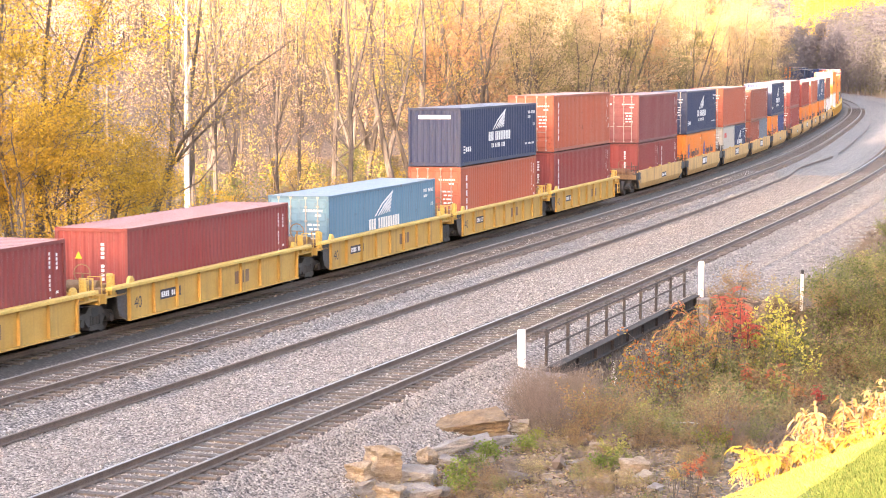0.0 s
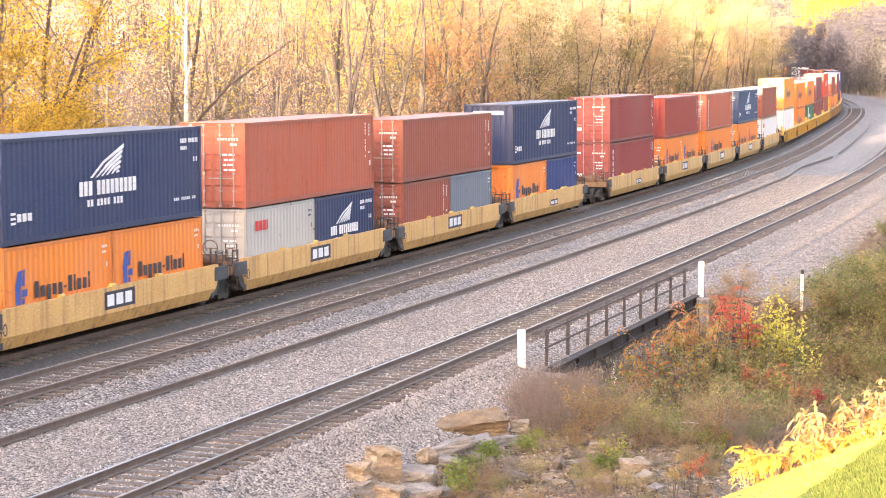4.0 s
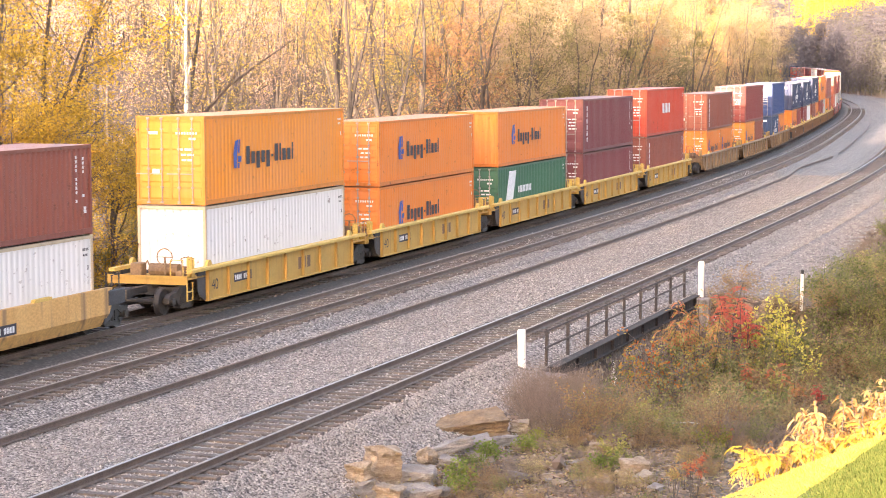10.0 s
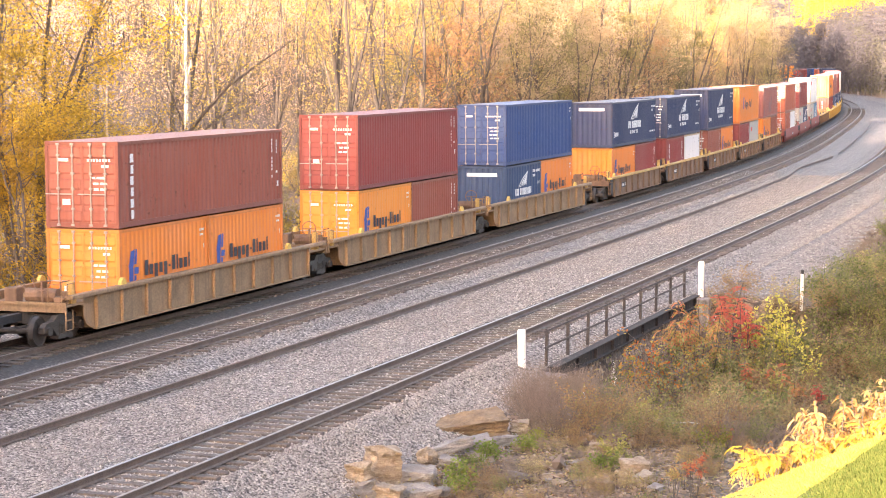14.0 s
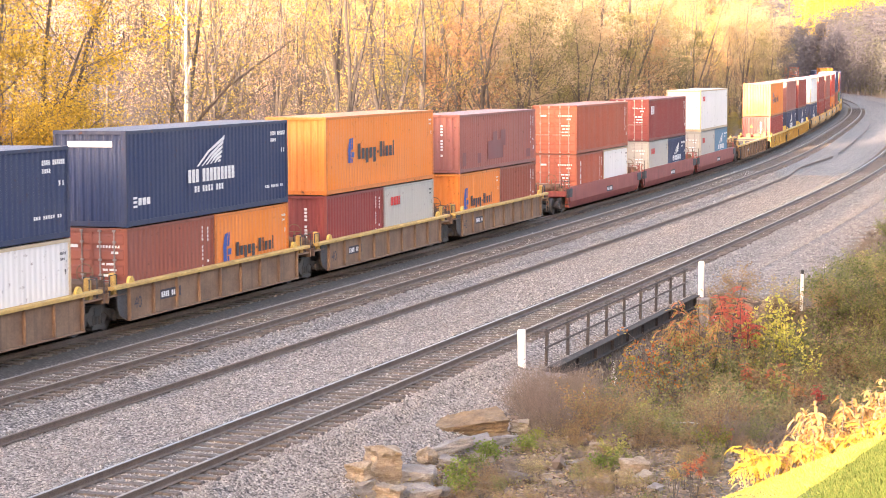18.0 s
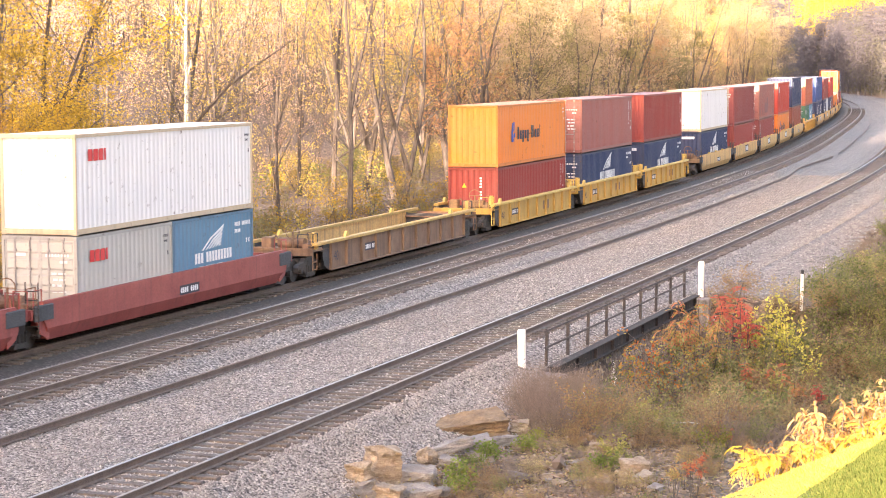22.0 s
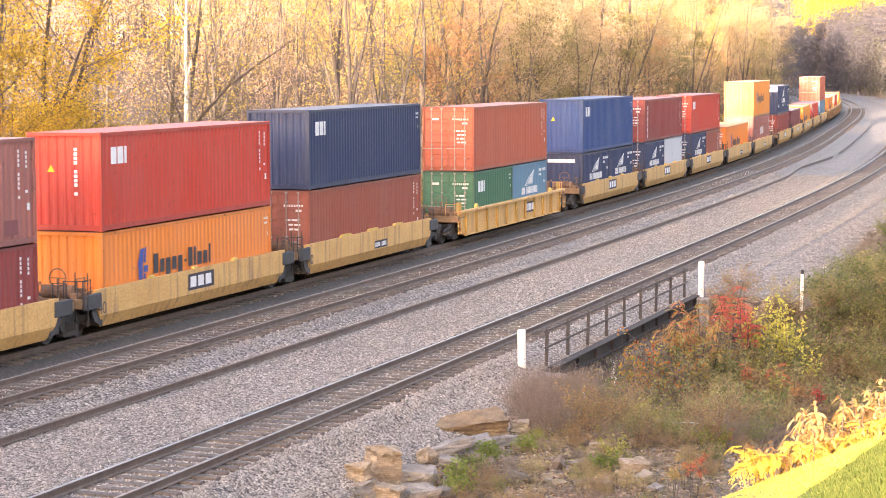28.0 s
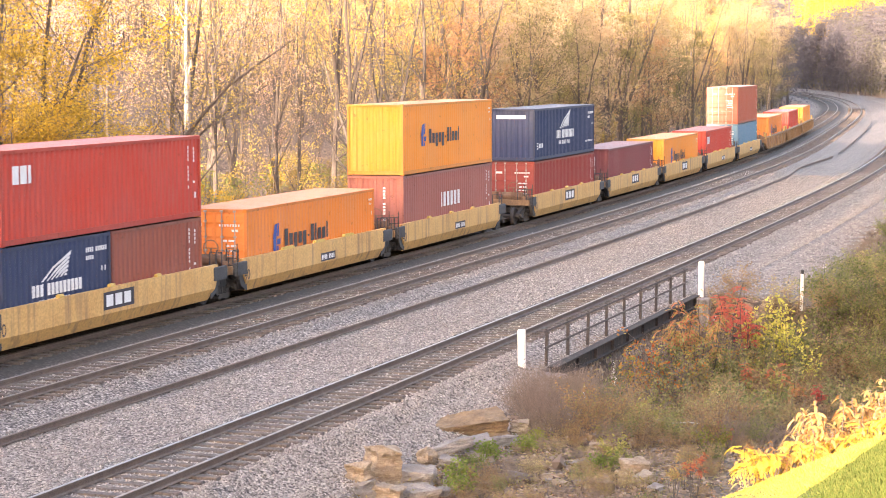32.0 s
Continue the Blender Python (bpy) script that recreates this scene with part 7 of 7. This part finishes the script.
    patch("green", 12, 28, 41, 15.6, 20, 1.2, 1.7, 21)
    patch("green", 8, 25, 40, 16.0, 19, 0.7, 1.1, 22)
    patch("brown", 10, 40, 44, 18.6, 22.0, 0.9, 1.4, 23)
    patch("green", 8, 39.5, 44, 19.0, 22.5, 1.0, 1.5, 24)
    patch("green", 10, 41, 47, 18.8, 22.5, 0.9, 1.4, 25)
    patch("brown", 7, 41.0, 43.4, 14.9, 18.2, 0.7, 1.1, 26)
    rnd = random.Random(31)
    for i in range(46):
        x = rnd.uniform(2.9, 4.6)
        y = 15.2 + (x - 3.1) * rnd.uniform(0.6, 2.4) + rnd.uniform(0, 0.5)
        bank_bush(("lit", "lit", "lit_yellow")[i % 3], x, y, rnd.uniform(0.5, 0.9), rnd)
    for i in range(8):
        f = i / 8 + 0.1 * rnd.random()
        bank_bush("fern_frond", 2.28 + 1.1 * f, 14.35 + 0.8 * f + rnd.uniform(0, 0.3), rnd.uniform(0.26, 0.44), rnd)
    for i in range(14):
        f = rnd.random()
        bank_bush(("lit", "lit_yellow")[i % 2], 2.32 + 1.1 * f, 14.6 + 0.9 * f + rnd.uniform(-0.1, 0.5), rnd.uniform(0.3, 0.6), rnd)


def bank_bush(kind, x, y, size, rnd):
    a = 1.227
    rx, ry = x + 18.533, y - 40.0
    shrub(kind, rx * math.cos(a) + ry * math.sin(a), rx * math.sin(a) - ry * math.cos(a), size, rnd.randrange(3), rnd.uniform(0, 6.28))


def build_grass():
    """Grass blades: dry on the banks, tall along the lawn's edge, short on the lawn; its sun and shade are put into
    yellow and green.
    """
    for name, label, mat, count, area, tall in (
            ("dry_grass", "dry tan and olive grass on the banks", DRY_STEM, 26000, "banks", 0.2),
            ("edge_grass", "grass along the lawn's edge, sunlight put into its yellow", EDGE_LEAF, 80000, "edge", 0.016),
            ("lawn_grass", "short lawn grass, shade put into its green", LAWN_LEAF, 50000, "lawn", 0.013)):
        rnd = random.Random(len(name))
        sh = Shape()
        for i in range(count):
            if area == "banks":
                if i % 3:
                    s = rnd.uniform(42, 110)
                    d = 17.2 + 10 * rnd.random() ** 1.3 + 1.4 * (1 - smooth(45, 75, s))
                else:
                    s, d = rnd.uniform(18, 42), rnd.uniform(15.3, 22.5)
                x, y, _ = line(s, d)
                z = height(s, d)
                w = 0.008
            else:
                f = rnd.uniform(-0.5, 1.5)
                k = rnd.uniform(0.45, 1.9) if area == "edge" else 0.55 - 1.5 * rnd.random() ** 1.2 + 0.25 * noise.noise((f * 6, 0, 4))
                x, y = 2.3 + 0.6 * f - 0.3 * k, 12.5 + 0.8 * f + 1.0 * k
                z = near_bank(x, y)
                w = 0.002
            h = tall * rnd.uniform(0.5, 1.4)
            t = rnd.uniform(0, 6.28)
            c, q = math.cos(t) * w, math.sin(t) * w
            lx, ly = rnd.gauss(0, h * 0.5), rnd.gauss(0, h * 0.5)
            n = len(sh.v)
            sh.v += [(x - c, y - q, z - 0.03), (x + c, y + q, z - 0.03), (x + lx * 0.4 + c * 0.7, y + ly * 0.4 + q * 0.7, z + h * 0.6), (x + lx, y + ly, z + h)]
            sh.f += [(n, n + 1, n + 2, n + 3)]
        ob = part(name, sh, mat, None)
        tagged(ob, label, "grass", kind="stuff")


# Lawn's lit strip and shaded part, told apart by blade colour alone.
EDGE_LEAF = leafy("sunlit-toned edge grass", [(0.0, (0.36, 0.34, 0.06)), (0.5, (0.55, 0.46, 0.09)), (1.0, (0.66, 0.54, 0.16))], 0.3)
LAWN_LEAF = leafy("shade-toned lawn blades", [(0.0, (0.045, 0.08, 0.022)), (0.5, (0.09, 0.13, 0.036)), (1.0, (0.18, 0.19, 0.065))], 0.2)


# ---- build ----
build_ground()
track_one = build_track("track_1", 0.0, 0.0, -120, 470, "dark stone-ballasted railway track under the train", RAIL_DULL)
track_two = build_track("track_2", D2, Z2, -60, 470, "railway track with rusty rails on worn wooden ties", RAIL_DULL)
track_three = build_track("track_3", D3, Z3, -60, 300, "railway track with bright-headed rails on worn wooden ties", RAIL_TOP)
spare = thing("spare_rail", "rusty spare rail lying loose on the stone bed", "rail")
part("rail", swept_rail(6.6, -0.16, -40, 118, RAIL_SIDE), RAIL_SIDE, spare)
part("rail_end", loose_rail([(118, 6.6), (124, 6.3), (130, 6.1), (137, 6.3), (144, 6.7), (150.5, 6.95)], -0.16), RAIL_SIDE, spare)
spare = thing("spare_rail", "second rusty spare rail lying loose on the stone bed", "rail")
part("rail", loose_rail([(156, 7.0), (182, 6.9), (215, 6.9), (234, 6.8), (262, 6.2)], -0.16), RAIL_SIDE, spare)
TRAIN = build_train()
build_bridge()
white_post("marker_post", 23.4, 13.75, 1.05, 0.115, "stout chalk-white post at the bridge's near end", lean=-4)
white_post("marker_post", 43.25, 14.58, 1.28, 0.11, "stout chalk-white post at the bridge's far end", lean=-2)
white_post("marker_stake", 43.6, 18.2, 1.4, 0.06, "slim white stake with a black cap on the gravel", cap=True)
build_rocks()
build_signs()
build_seed_heads()
build_woods()
build_thicket()
build_far_woods()
build_brush()
build_grass()
build_stones()
build_rubble()
build_ties(track_two, D2, Z2, 4.0, 155.0, 320.0)
build_ties(track_three, D3, Z3, -4.0, 140.0, 200.0)
build_ties(track_one, 0.0, 0.0, 0.0, 0.0, 300.0)


def motions():
    times = [float(t) for t in range(33)]
    for ob, s, length, z in TRAIN:
        walk(ob, [(t, train_pose(s - run_at(t), length, z)) for t in times])
    # each wheelset rolls, by the film's own step
    for w, x in WHEELSETS:
        walk(w, [(i / 10, pose(x, 0, 0.43, 0, -85.0 * i, 0)) for i in range(321)])


motions()
